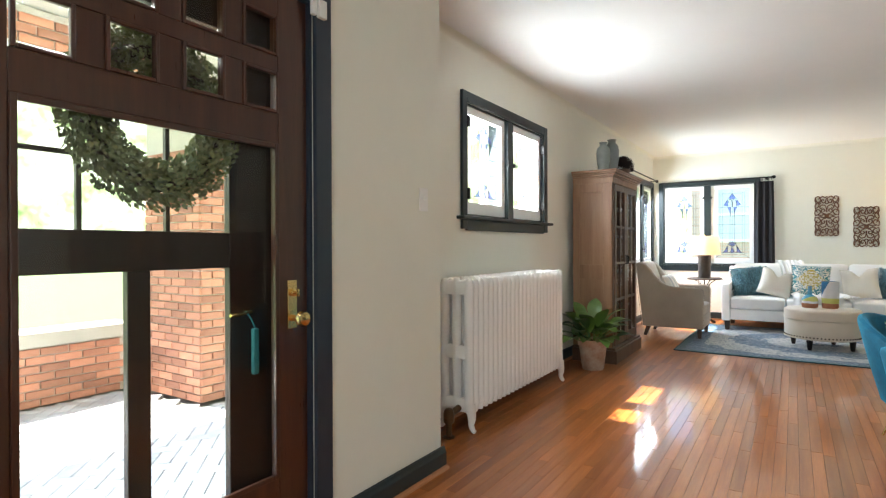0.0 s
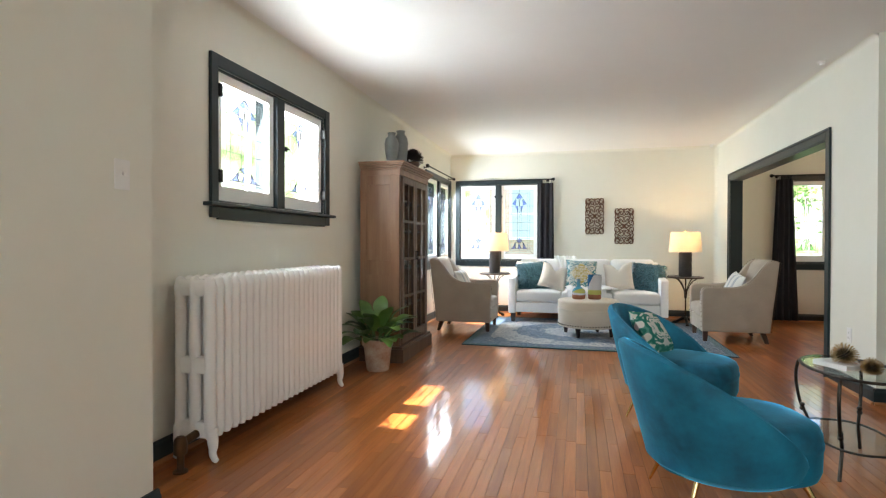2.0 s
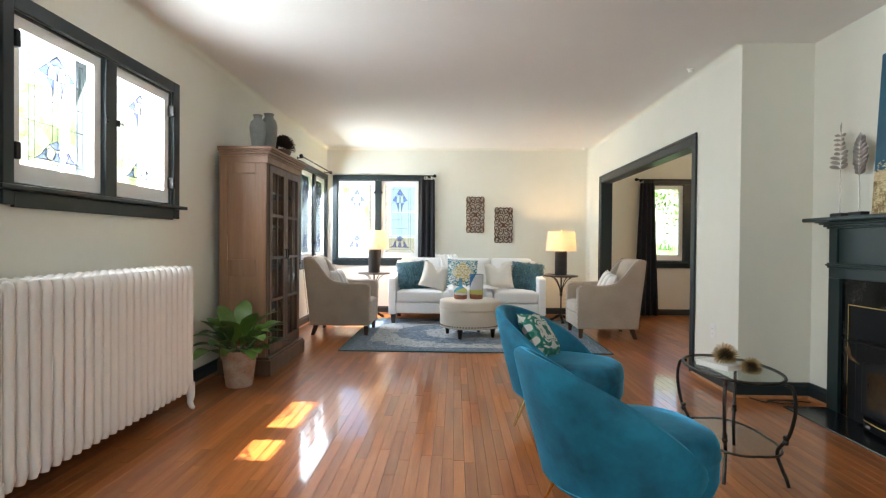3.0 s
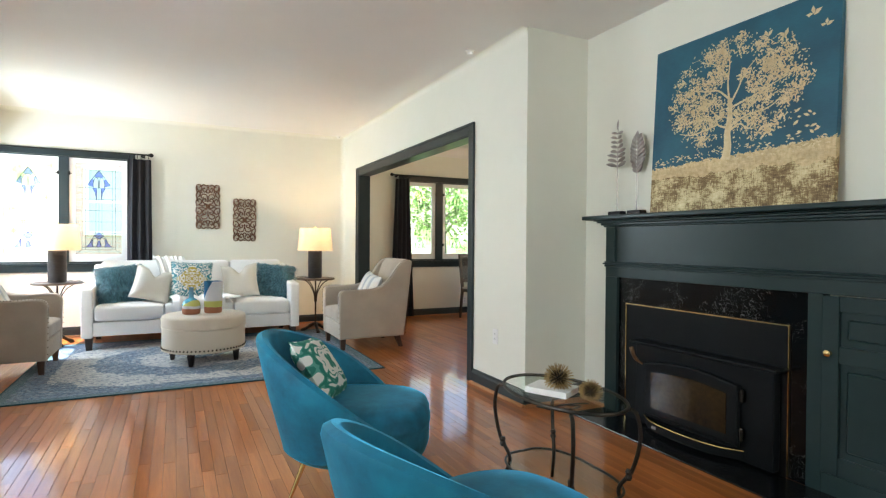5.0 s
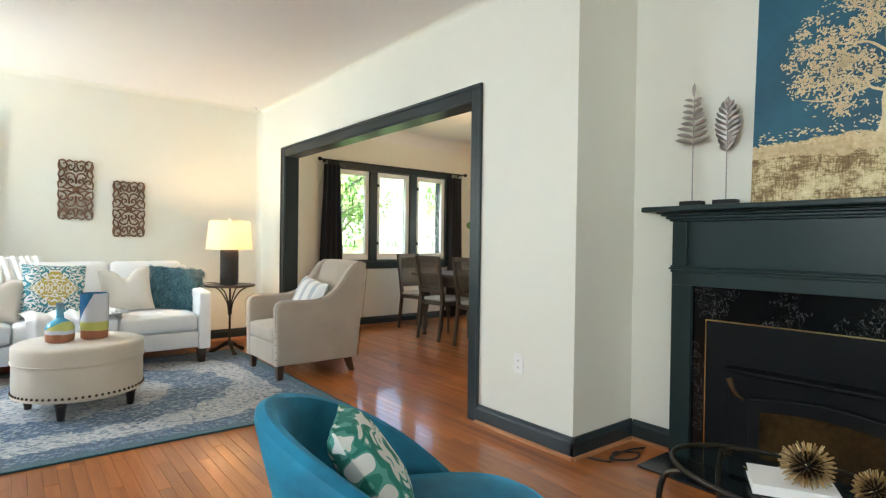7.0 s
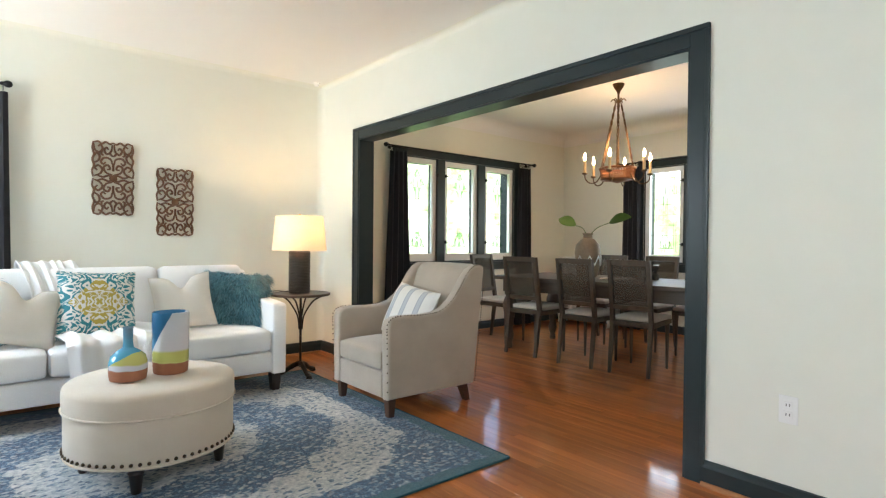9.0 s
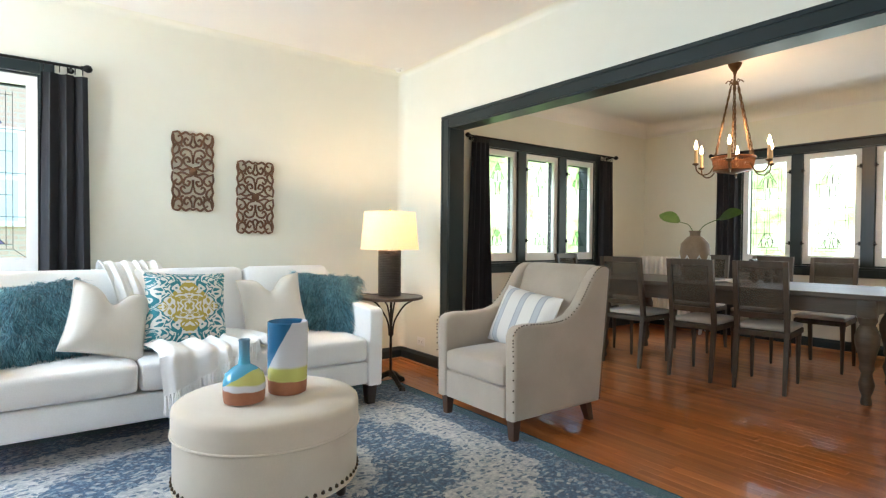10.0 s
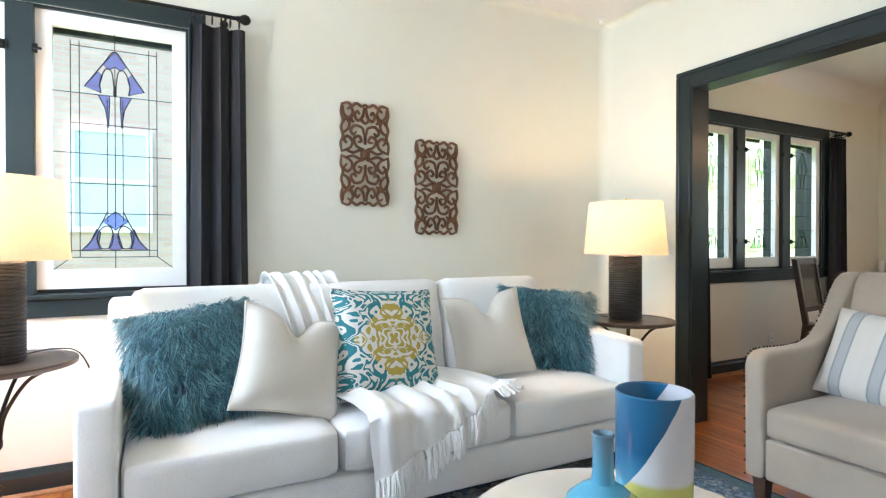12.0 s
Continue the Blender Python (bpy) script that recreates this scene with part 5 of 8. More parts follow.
for a, b in zip(cuts_x[:-1], cuts_x[1:]):
    bm = bmesh.new()
    soft_block(bm, a + 0.002, b - 0.002, -0.012, 0.68, 0.297, 0.462, 0.038, 0.022)
    part("seat_cushion", bm, M_SOFA, sofa, smooth=True)
    bm = bmesh.new()
    soft_block(bm, a + 0.002, b - 0.002, -0.085, 0.085, 0.0, 0.47, 0.05, 0.0)
    for v in bm.verts:
        bulge = (1 - ((v.co.x - (a + b) / 2) / ((b - a) / 2)) ** 2) * math.sin(math.pi * max(0, min(1, v.co.z / 0.47)))
        if v.co.y < 0:
            v.co.y -= 0.035 * max(0, bulge)
    bmesh.ops.transform(bm, matrix=pose(0, 0.61, 0.445, -13, 0, 0), verts=bm.verts)
    part("back_cushion", bm, M_SOFA, sofa, smooth=True)
for x in (-SW + 0.07, SW - 0.07):
    for y in (0.045, 0.84):
        bm = bmesh.new()
        top = [(x + sx * 0.036, y + sy * 0.036, 0.1345) for sx, sy in ((-1, -1), (1, -1), (1, 1), (-1, 1))]
        bot = [(x + sx * 0.026, y + sy * 0.026, 0.0095 if y < 0.3 else 0.0) for sx, sy in ((-1, -1), (1, -1), (1, 1), (-1, 1))]
        vs = grid_faces(bm, [bot, top], close_v=True)
        bm.faces.new(vs[0][::-1])
        bm.faces.new(vs[1])
        part("leg", bm, M_LEG, sofa, "tapered espresso leg")


def fur_cushion(m, seed, label):
    w, h, t = 0.42, 0.40, 0.16
    ob = cushion("fur_cushion", w, h, t, m, M_FUR, label, 0.05, piping=False)
    rng = random.Random(seed)
    verts, faces = [], []
    for _ in range(14000):
        u, v, s = rng.uniform(-1, 1), rng.uniform(-1, 1), rng.choice((1, -1))
        if rng.random() < 0.12:
            u = rng.choice((-0.99, 0.99))
        if rng.random() < 0.12:
            v = rng.choice((-0.99, 0.99))
        x = w / 2 * u * (1 - 0.05 * (1 - v * v))
        z = h / 2 * v * (1 - 0.05 * (1 - u * u))
        th = t / 2 * (max(0, 1 - u ** 4) * max(0, 1 - v ** 4)) ** 0.55
        p = Vector((x, s * th, z))
        nrm = Vector((u ** 3 * 0.9, s * 0.8, v ** 3 * 0.9)).normalized()
        clump = 1.5 * noise.noise(Vector((x * 17, s, z * 17)))
        lay = Vector((0.5 * math.sin(clump * 5 + seed), 0, -0.8 + 0.5 * clump)) + Vector((rng.uniform(-.35, .35), rng.uniform(-.2, .2), rng.uniform(-.35, .35)))
        L = rng.uniform(0.05, 0.105)
        a = p + nrm * L * 0.34 + lay * L * 0.3
        b = a + nrm * L * 0.12 + lay * L * 0.6
        sd = nrm.cross(lay).normalized() * rng.uniform(0.0011, 0.0022)
        k = len(verts)
        verts += [p - sd, p + sd, a + sd * 0.8, a - sd * 0.8, b]
        faces += [(k, k + 1, k + 2, k + 3), (k + 3, k + 2, k + 4)]
    me = bpy.data.meshes.new("fur")
    me.from_pydata([tuple(q) for q in verts], [], faces)
    me.materials.append(M_FUR)
    f = new("fur", me)
    f.parent = ob
    tagged(f, "long shaggy teal fur", kind="stuff")
    return ob


fur_cushion(face(-0.16, 8.51, 0.668, 14, 22, -6), 5, "shaggy teal fur cushion against the sofa arm")
fur_cushion(face(1.455, 8.58, 0.660, -28, 18, 4), 6, "shaggy teal fur cushion against the sofa back")
cushion("white_cushion", 0.40, 0.39, 0.14, face(0.14, 8.40, 0.655, 14, 24, 18), M_PALE, "pale linen cushion with a chopped top edge", 0.08, 0.09)
cushion("white_cushion", 0.40, 0.40, 0.14, face(1.06, 8.50, 0.668, -6, 18, -6), M_PALE, "pale linen cushion with a chopped top edge", 0.08, 0.09)
cushion("damask_cushion", 0.44, 0.44, 0.15, face(0.53, 8.44, 0.690, 2, 20, 3), M_DAMASK, "teal and mustard damask print cushion on the sofa", 0.06)


# ---- throw ----
def throw_blanket():
    ob = thing("throw_blanket", "white knitted throw with fringe draped over the sofa", "blanket")
    rng = random.Random(2)
    left = curve_pts([(.12, 9.02, .74), (.12, 8.99, .925), (.14, 8.86, .935), (.19, 8.76, .80), (.24, 8.66, .58), (.27, 8.52, .52), (.30, 8.36, .52), (.33, 8.20, .51), (.345, 8.05, .45), (.36, 7.92, .33)], 6)
    right = curve_pts([(.42, 9.02, .74), (.44, 8.99, .925), (.46, 8.88, .935), (.50, 8.78, .80), (.57, 8.68, .60), (.69, 8.62, .53), (.83, 8.56, .52), (.93, 8.46, .515), (.98, 8.36, .512), (1.0, 8.27, .51)], 6)
    n = len(left)
    rows = []
    W = 41
    for i in range(n):
        u = i / (n - 1)
        row = []
        for j in range(W):
            v = j / (W - 1)
            q = left[i].lerp(right[i], v)
            fold = 0.5 + 0.5 * math.sin(v * 34 + u * 4 + 1.8 * math.sin(v * 9 + u * 2))
            fold = fold * (0.027 if u > 0.4 else 0.022) + 0.004 * math.sin(v * 61 + u * 9)
            if u > 0.45:
                q.y -= 0.03 * math.sin(math.pi * v) * (u - 0.45) / 0.55
            if u > 0.45 and q.y > 8.165:
                q.z = max(q.z, 0.508)
            elif u > 0.45:
                q.z = 0.508 - max(0.0, 8.150 - q.y)
                q.y = max(8.128, q.y)
            q += Vector((0, -fold, fold * 0.6)) if u < 0.45 else (Vector((0, 0, fold)) if q.y > 8.165 else Vector((0, -fold, 0)))
            row.append(q)
        rows.append(row)
    # the front edge hangs over the seat; its far half lies on the seat
    bm = bmesh.new()
    grid_faces(bm, rows)
    bm.normal_update()
    bmesh.ops.solidify(bm, geom=bm.faces[:], thickness=0.006)
    part("cloth", bm, M_THROW, ob, smooth=True)
    bm = bmesh.new()
    for j in range(0, W * 2 - 1):
        f = j / 2
        a = rows[-1][int(f)].lerp(rows[-1][min(W - 1, int(f) + 1)], f - int(f))
        over = a.y < 8.175
        for k in range(2):
            e = a + Vector((rng.uniform(-.010, .010), rng.uniform(-.008, .0), 0))
            if over:
                tip = Vector((e.x + rng.uniform(-.014, .014), min(e.y, 8.150) - 0.006, e.z - rng.uniform(.085, .115)))
                midp = e.lerp(tip, 0.5) + Vector((rng.uniform(-.006, .006), -0.006, 0))
            else:
                tip = Vector((e.x + 0.02 + rng.uniform(-.014, .014), e.y - rng.uniform(.06, .09), 0.506))
                midp = e.lerp(tip, 0.5) + Vector((rng.uniform(-.006, .006), 0, 0.012))
            tube(bm, [e, midp, tip], [0.0058, 0.0062, 0.0044], 5)
    part("fringe", bm, M_THROW, ob, "knotted white fringe", True, kind="stuff")


throw_blanket()

# ---- ottoman ----
ott = thing("ottoman", "round cream upholstered ottoman with nailhead trim", "ottoman", pose(0.612, 7.250, 0.0095))
bm = bmesh.new()
lathe(bm, [(0.3427, 0.115), (0.3578, 0.12), (0.3631, 0.14), (0.3631, 0.31), (0.3596, 0.325)], 56)
part("drum", bm, M_OTTO, ott, smooth=True)
bm = bmesh.new()
lathe(bm, [(0.3542, 0.326), (0.3667, 0.332), (0.3690, 0.35), (0.3690, 0.415), (0.3655, 0.430), (0.3540, 0.440), (0.30, 0.446), (0.15, 0.4487), (0.01, 0.449)], 56)
part("lid", bm, M_OTTO, ott, "padded round lid with welted edge", True)
bm = bmesh.new()
for z, r in ((0.334, 0.3707), (0.128, 0.3636)):
    tube(bm, [(r * math.cos(2 * math.pi * k / 56), r * math.sin(2 * math.pi * k / 56), z) for k in range(56)], 0.005, 6, closed=True)
part("welt", bm, M_OTTO, ott, smooth=True)
bm = bmesh.new()
for k in range(66):
    a = 2 * math.pi * k / 66
    bmesh.ops.create_icosphere(bm, subdivisions=1, radius=0.0095, matrix=Matrix.Translation((0.3640 * math.cos(a), 0.3640 * math.sin(a), 0.147)))
part("nailhead_trim", bm, M_NAIL, ott, "row of dark bronze nailheads", True, kind="stuff")
for k in range(4):
    a = radians(-114 + 90 * k)
    bm = bmesh.new()
    x, y = 0.2982 * math.cos(a), 0.2982 * math.sin(a)
    lathe(bm, [(0.016, 0.0), (0.020, 0.004), (0.030, 0.085), (0.034, 0.092), (0.030, 0.1), (0.034, 0.1145)], 14, (x, y, 0))
    part("leg", bm, M_LEG, ott, "turned espresso leg", True)

M_CLAY = surface("bare_red_clay", (0.30, 0.11, 0.055), (0.38, 0.15, 0.075), 30, 0.75, bump=0.2, bump_scale=120)


def dipped_vase(name, prof, foot, at, mat, label, wall=0.006, n=36):
    """Glazed pottery on a bare clay foot: the outer profile is split at the foot's height."""
    ob = thing(name, label, "vase", pose(*at))
    below = [p for p in prof if p[1] < foot]
    (r0, z0), (r1, z1) = below[-1], prof[len(below)]
    rf = r0 + (r1 - r0) * (foot - z0) / (z1 - z0)
    bm = bmesh.new()
    lathe(bm, below + [(rf, foot), (0.004, foot)], n)
    part("foot", bm, M_CLAY, ob, "unglazed red clay foot", True)
    bm = bmesh.new()
    lathe(bm, hollow([(0.004, foot + 0.0005), (rf + 0.0006, foot + 0.0005)] + prof[len(below):], wall, foot + 0.01), n)
    part("glazed_body", bm, mat, ob, smooth=True)
    return ob


dipped_vase("bottle_vase", [(0.060, 0.0), (0.076, 0.006), (0.080, 0.03), (0.080, 0.085), (0.072, 0.115), (0.045, 0.138), (0.024, 0.150), (0.0205, 0.175), (0.0205, 0.238), (0.023, 0.245)], 0.0515, (0.497, 7.20, 0.459), M_BOTTLE, "dipped blue and yellow-green pottery bottle on the ottoman", 0.005)
dipped_vase("cylinder_vase", [(0.068, 0.0), (0.077, 0.005), (0.079, 0.02), (0.083, 0.15), (0.0835, 0.297)], 0.0555, (0.688, 7.24, 0.459), M_VASE, "tall dipped blue and lilac pottery vase on the ottoman")


# ---- end tables and lamps ----
def end_table(m, label):
    ob = thing("end_table", label, "table", m, "end tables")
    bm = bmesh.new()
    lathe(bm, [(0.225, 0.660), (0.238, 0.664), (0.240, 0.676), (0.236, 0.682), (0.205, 0.684), (0.203, 0.681), (0.01, 0.681)], 40)
    part("tabletop", bm, M_TABLEWOOD, ob, "dark round wooden top with a raised rim", True)
    bm = bmesh.new()
    tube(bm, [(0, 0, 0.07), (0, 0, 0.40), (0, 0, 0.66)], 0.010, 10)
    lathe(bm, [(0.014, 0.38), (0.020, 0.39), (0.020, 0.41), (0.014, 0.42)], 12)
    part("stem", bm, M_IRON, ob, smooth=True)
    for k in range(4):
        a = math.pi / 4 + math.pi / 2 * k
        bm = bmesh.new()
        tube(bm, curve_pts([(0.012 * math.cos(a), 0.012 * math.sin(a), 0.40), (0.03 * math.cos(a), 0.03 * math.sin(a), 0.50), (0.10 * math.cos(a), 0.10 * math.sin(a), 0.61), (0.17 * math.cos(a), 0.17 * math.sin(a), 0.655)], 6), 0.0065, 8)
        part("brace", bm, M_IRON, ob, "curved iron brace", True)
    for k in range(3):
        a = 0.5 + 2 * math.pi / 3 * k
        bm = bmesh.new()
        c, s = math.cos(a), math.sin(a)
        tube(bm, curve_pts([(0.0, 0.0, 0.10), (0.05 * c, 0.05 * s, 0.085), (0.12 * c, 0.12 * s, 0.04), (0.17 * c, 0.17 * s, 0.02)], 6), [0.024] * 4 + [0.021] * 5 + [0.018] * 5 + [0.02] * 5, 8)
        lathe(bm, [(0.022, 0), (0.026, 0.006), (0.02, 0.03), (0.008, 0.034)], 12, (0.172 * c, 0.172 * s, 0.0))
        part("foot", bm, M_IRON, ob, "", True)
    return ob


def table_lamp(m, label, cord=()):
    ob = thing("table_lamp", label, "lamp", m, "table lamps")
    bm = bmesh.new()
    prof = [(0.078, 0.0), (0.085, 0.003)]
    z = 0.006
    while z < 0.335:
        prof += [(0.0835, z), (0.0875, z + 0.004), (0.0875, z + 0.009), (0.0835, z + 0.012)]
        z += 0.0125
    prof += [(0.080, z + 0.004), (0.02, z + 0.006)]
    lathe(bm, prof, 32)
    part("lamp_base", bm, M_LAMPBASE, ob, "dark horizontally ribbed cylinder base", True)
    bm = bmesh.new()
    lathe(bm, [(0.012, 0.342), (0.012, 0.39), (0.018, 0.395), (0.018, 0.42), (0.006, 0.425)], 12)
    tube(bm, [(0, 0, 0.42), (0, 0, 0.640)], 0.0035, 6)
    lathe(bm, [(0.003, 0.632), (0.011, 0.642), (0.003, 0.654)], 10)
    for k in range(3):
        a = 2 * math.pi * k / 3
        tube(bm, [(0, 0, 0.628), (0.189 * math.cos(a), 0.189 * math.sin(a), 0.624)], 0.002, 5)
    part("harp", bm, M_BRASS, ob, "", True)
    bm = bmesh.new()
    rows = []
    for r, z in ((0.218, 0.350), (0.213, 0.40), (0.205, 0.48), (0.197, 0.56), (0.190, 0.630)):
        rows.append([(r * math.cos(2 * math.pi * k / 48), r * math.sin(2 * math.pi * k / 48), z) for k in range(48)])
    grid_faces(bm, rows, close_v=True)
    bm.normal_update()
    bmesh.ops.solidify(bm, geom=bm.faces[:], thickness=0.0012)
    part("shade", bm, M_SHADE, ob, "cream linen drum shade, lit", True)
    bm = bmesh.new()
    bmesh.ops.create_uvsphere(bm, u_segments=12, v_segments=8, radius=0.03, matrix=Matrix.Translation((0, 0, 0.46)))
    part("bulb", bm, M_BULB, ob, "", True)
    bm = bmesh.new()
    tube(bm, curve_pts(cord, 7), 0.0032, 6)
    part("power_cord", bm, M_CABLE, ob, "thin black power cord down to the wall", True)
    return ob


end_table(pose(1.965, 8.52, 0.0), "round dark end table on a curved iron pedestal")
end_table(pose(-0.785, 8.74, 0.0, 0, 0, 20), "round dark end table on a curved iron pedestal by the window")
table_lamp(pose(1.962, 8.54, 0.6815), "dark ribbed table lamp with cream shade, lit",
           [(-0.06, 0.07, 0.006), (-0.15, 0.15, 0.012), (-0.215, 0.17, -0.02), (-0.225, 0.22, -0.18), (-0.20, 0.38, -0.36), (-0.22, 0.62, -0.46), (-0.20, 0.74, -0.44)])
table_lamp(pose(-0.785, 8.74, 0.6815), "dark ribbed table lamp with cream shade, lit",
           [(0.05, 0.07, 0.006), (0.15, 0.13, 0.012), (0.225, 0.17, -0.02), (0.265, 0.24, -0.16), (0.25, 0.36, -0.33), (0.22, 0.46, -0.46), (0.26, 0.545, -0.49)])
for lx, ly in ((1.962, 8.54), (-0.785, 8.74)):
    point_lamp("lamp_light", (lx, ly, 1.225), 2.9, (1.0, 0.68, 0.39), 0.05)
# ---- fireplace ----
fp = thing("fireplace", "dark green painted mantel with black marble surround and stove insert", "fireplace", pose(3.0885, 0, 0))
FX = -0.058
part("pilaster", boxes((FX, 0, 4.372, 4.48, 0, 0.918), bevel=0.003), M_GREEN, fp)
part("pilaster", boxes((FX, 0, 3.075, 3.142, 0, 0.918), bevel=0.003), M_GREEN, fp)
part("header_board", boxes((FX, 0, 2.2, 4.48, 0.9185, 1.0), bevel=0.003), M_GREEN, fp)
part("frieze", boxes((FX + 0.014, 0, 2.2, 4.40, 1.0005, 1.256)), M_GREEN, fp)
part("frieze_end", boxes((FX, 0, 4.401, 4.48, 1.0005, 1.256), bevel=0.003), M_GREEN, fp)
bm = bmesh.new()
for d, z0, z1 in ((0.010, 0.985, 1.000), (0.022, 1.0005, 1.012), (0.012, 1.0125, 1.022)):
    box(bm, FX - d, FX + 0.0135, 2.2, 4.48 + d * 0.4, z0, z1, 0.004)
part("frieze_moulding", bm, M_GREEN, fp)
bm = bmesh.new()
for d, z0, z1 in ((0.012, 1.2565, 1.268), (0.026, 1.2685, 1.284), (0.045, 1.2845, 1.296), (0.062, 1.2965, 1.304)):
    box(bm, FX - d, 0, 2.2, 4.48 + d, z0, z1, 0.004)
part("bed_moulding", bm, M_GREEN, fp)
part("mantel_shelf", boxes((FX - 0.115, 0, 2.1, 4.60, 1.3045, 1.332), bevel=0.007), M_GREEN, fp, "dark green mantel shelf")
part("marble_slip", boxes((FX + 0.022, 0, 4.300, 4.3715, 0, 0.918)), M_MARBLE, fp, "black veined marble slip")
part("marble_slip", boxes((FX + 0.022, 0, 3.1425, 3.230, 0, 0.918)), M_MARBLE, fp, "black veined marble slip")
part("marble_header", boxes((FX + 0.022, 0, 3.2305, 4.2995, 0.752, 0.918)), M_MARBLE, fp, "black veined marble header")
stove = part("stove_panel", boxes((FX + 0.016, -0.001, 3.2305, 4.2995, 0.0, 0.7515)), M_STOVE, fp, "black steel stove insert")
bm = boxes((FX + 0.010, FX + 0.018, 3.231, 4.299, 0.746, 0.7525), (FX + 0.010, FX + 0.018, 3.231, 3.2365, 0.0, 0.7455), (FX + 0.010, FX + 0.018, 4.2935, 4.299, 0.0, 0.7455))
part("brass_edge", bm, M_BRASS, stove, "thin polished brass edging")
bm = bmesh.new()
box(bm, FX - 0.04, FX + 0.015, 3.27, 4.16, 0.02, 0.52, 0.008)
part("firebox", bm, M_STOVE, stove)
bm = bmesh.new()
box(bm, FX - 0.085, FX + 0.014, 3.235, 4.17, 0.521, 0.540, 0.006)
part("hood", bm, M_STOVE, stove)
# arched door
def arch(y0, y1, z0, z1, rise, n=10):
    pts = [(y0, z0), (y1, z0)]
    for k in range(n + 1):
        u = k / n
        pts.append((y1 + (y0 - y1) * u, z1 + rise * math.sin(math.pi * u)))
    return pts
bm = bmesh.new()
extrude_outline(bm, arch(3.44, 4.06, 0.10, 0.415, 0.035), 'x', FX - 0.075, FX - 0.041, 0.010, 2)
fd = part("fire_door", bm, M_STOVE, stove, "arched black stove door")
bm = bmesh.new()
extrude_outline(bm, arch(3.50, 4.00, 0.150, 0.362, 0.024), 'x', FX - 0.079, FX - 0.0755)
# tone drifts at random from near-black to amber brown
part("fire_glass", bm, M_FIREGLASS, fd, "smoked glass mottled from near-black to amber brown")
for z in (0.16, 0.36):
    bm = bmesh.new()
    tube(bm, [(FX - 0.06, 3.425, z - 0.025), (FX - 0.06, 3.425, z + 0.025)], 0.009, 8)
    lathe(bm, [(0.013, 0.0), (0.006, 0.012)], 8, (FX - 0.06, 3.425, z + 0.025))
    part("hinge", bm, M_IRON, fd, "", True)
bm = bmesh.new()
tube(bm, curve_pts([(FX - 0.075, 4.07, 0.40), (FX - 0.11, 4.10, 0.44), (FX - 0.115, 4.125, 0.50)], 6), [0.006] * 4 + [0.011] * 5 + [0.013] * 4, 8)
part("door_handle", bm, M_AGED, fd, "coiled metal handle", True)
bm = bmesh.new()
lip = curve_pts([(FX - 0.041, 4.08, 0), (FX - 0.11, 3.96, 0), (FX - 0.135, 3.75, 0), (FX - 0.11, 3.54, 0), (FX - 0.041, 3.42, 0)], 6)
extrude_outline(bm, [(p.x, p.y) for p in lip], 'z', 0.03, 0.075)
part("ash_lip", bm, M_STOVE, stove)
bm = bmesh.new()
tube(bm, [(p.x - 0.002, p.y, 0.078) for p in lip], 0.004, 6)
part("lip_rail", bm, M_BRASS, stove, "brass rail of the ash lip", True)
part("knob", boxes((FX - 0.125, FX - 0.118, 3.92, 3.95, 0.045, 0.06), bevel=0.002), M_SILVER, stove)
part("face_frame", boxes((FX, 0, 2.2, 2.30, 0, 0.918), (FX, 0, 2.30, 3.0745, 0, 0.10), bevel=0.003), M_GREEN, fp)
cd = part("cupboard_door", boxes((FX + 0.0125, FX + 0.016, 2.305, 3.07, 0.105, 0.912)), M_GREEN, fp, "dark green panelled cupboard door")
for nm, bx in (("stile", (2.305, 2.3745, 0.105, 0.912)), ("stile", (3.0005, 3.070, 0.105, 0.912)), ("rail", (2.375, 3.0, 0.845, 0.912)), ("rail", (2.375, 3.0, 0.615, 0.690)), ("rail", (2.375, 3.0, 0.105, 0.19))):
    part(nm, boxes((FX - 0.012 if nm == "stile" else FX - 0.011, FX + 0.012, *bx), bevel=0.003), M_GREEN, cd)
for z0, z1 in ((0.19, 0.615), (0.69, 0.845)):
    bm = boxes((FX + 0.004, FX + 0.012, 2.375, 3.0, z0, z1))
    box(bm, FX - 0.008, FX + 0.004, 2.405, 2.97, z0 + 0.03, z1 - 0.03, 0.010, 1)
    part("raised_panel", bm, M_GREEN, cd)
bm = bmesh.new()
lathe(bm, [(0.010, 0), (0.006, 0.012), (0.014, 0.02), (0.016, 0.028), (0.008, 0.034)], 14)
bmesh.ops.transform(bm, matrix=pose(FX - 0.012, 3.036, 0.655, 0, -90, 0), verts=bm.verts)
part("knob", bm, M_BRASS, cd, "small brass knob", True)
M_SLATE = surface("hearth_slate", (0.005, 0.006, 0.007), (0.011, 0.012, 0.013), 4, 0.22, bump=0.05)
tagged(part("hearth", boxes((2.74, 3.029, 2.3, 4.49, 0.0004, 0.010), bevel=0.003), M_SLATE), "polished black slate hearth flush with the floor", "hearth", kind="structure")

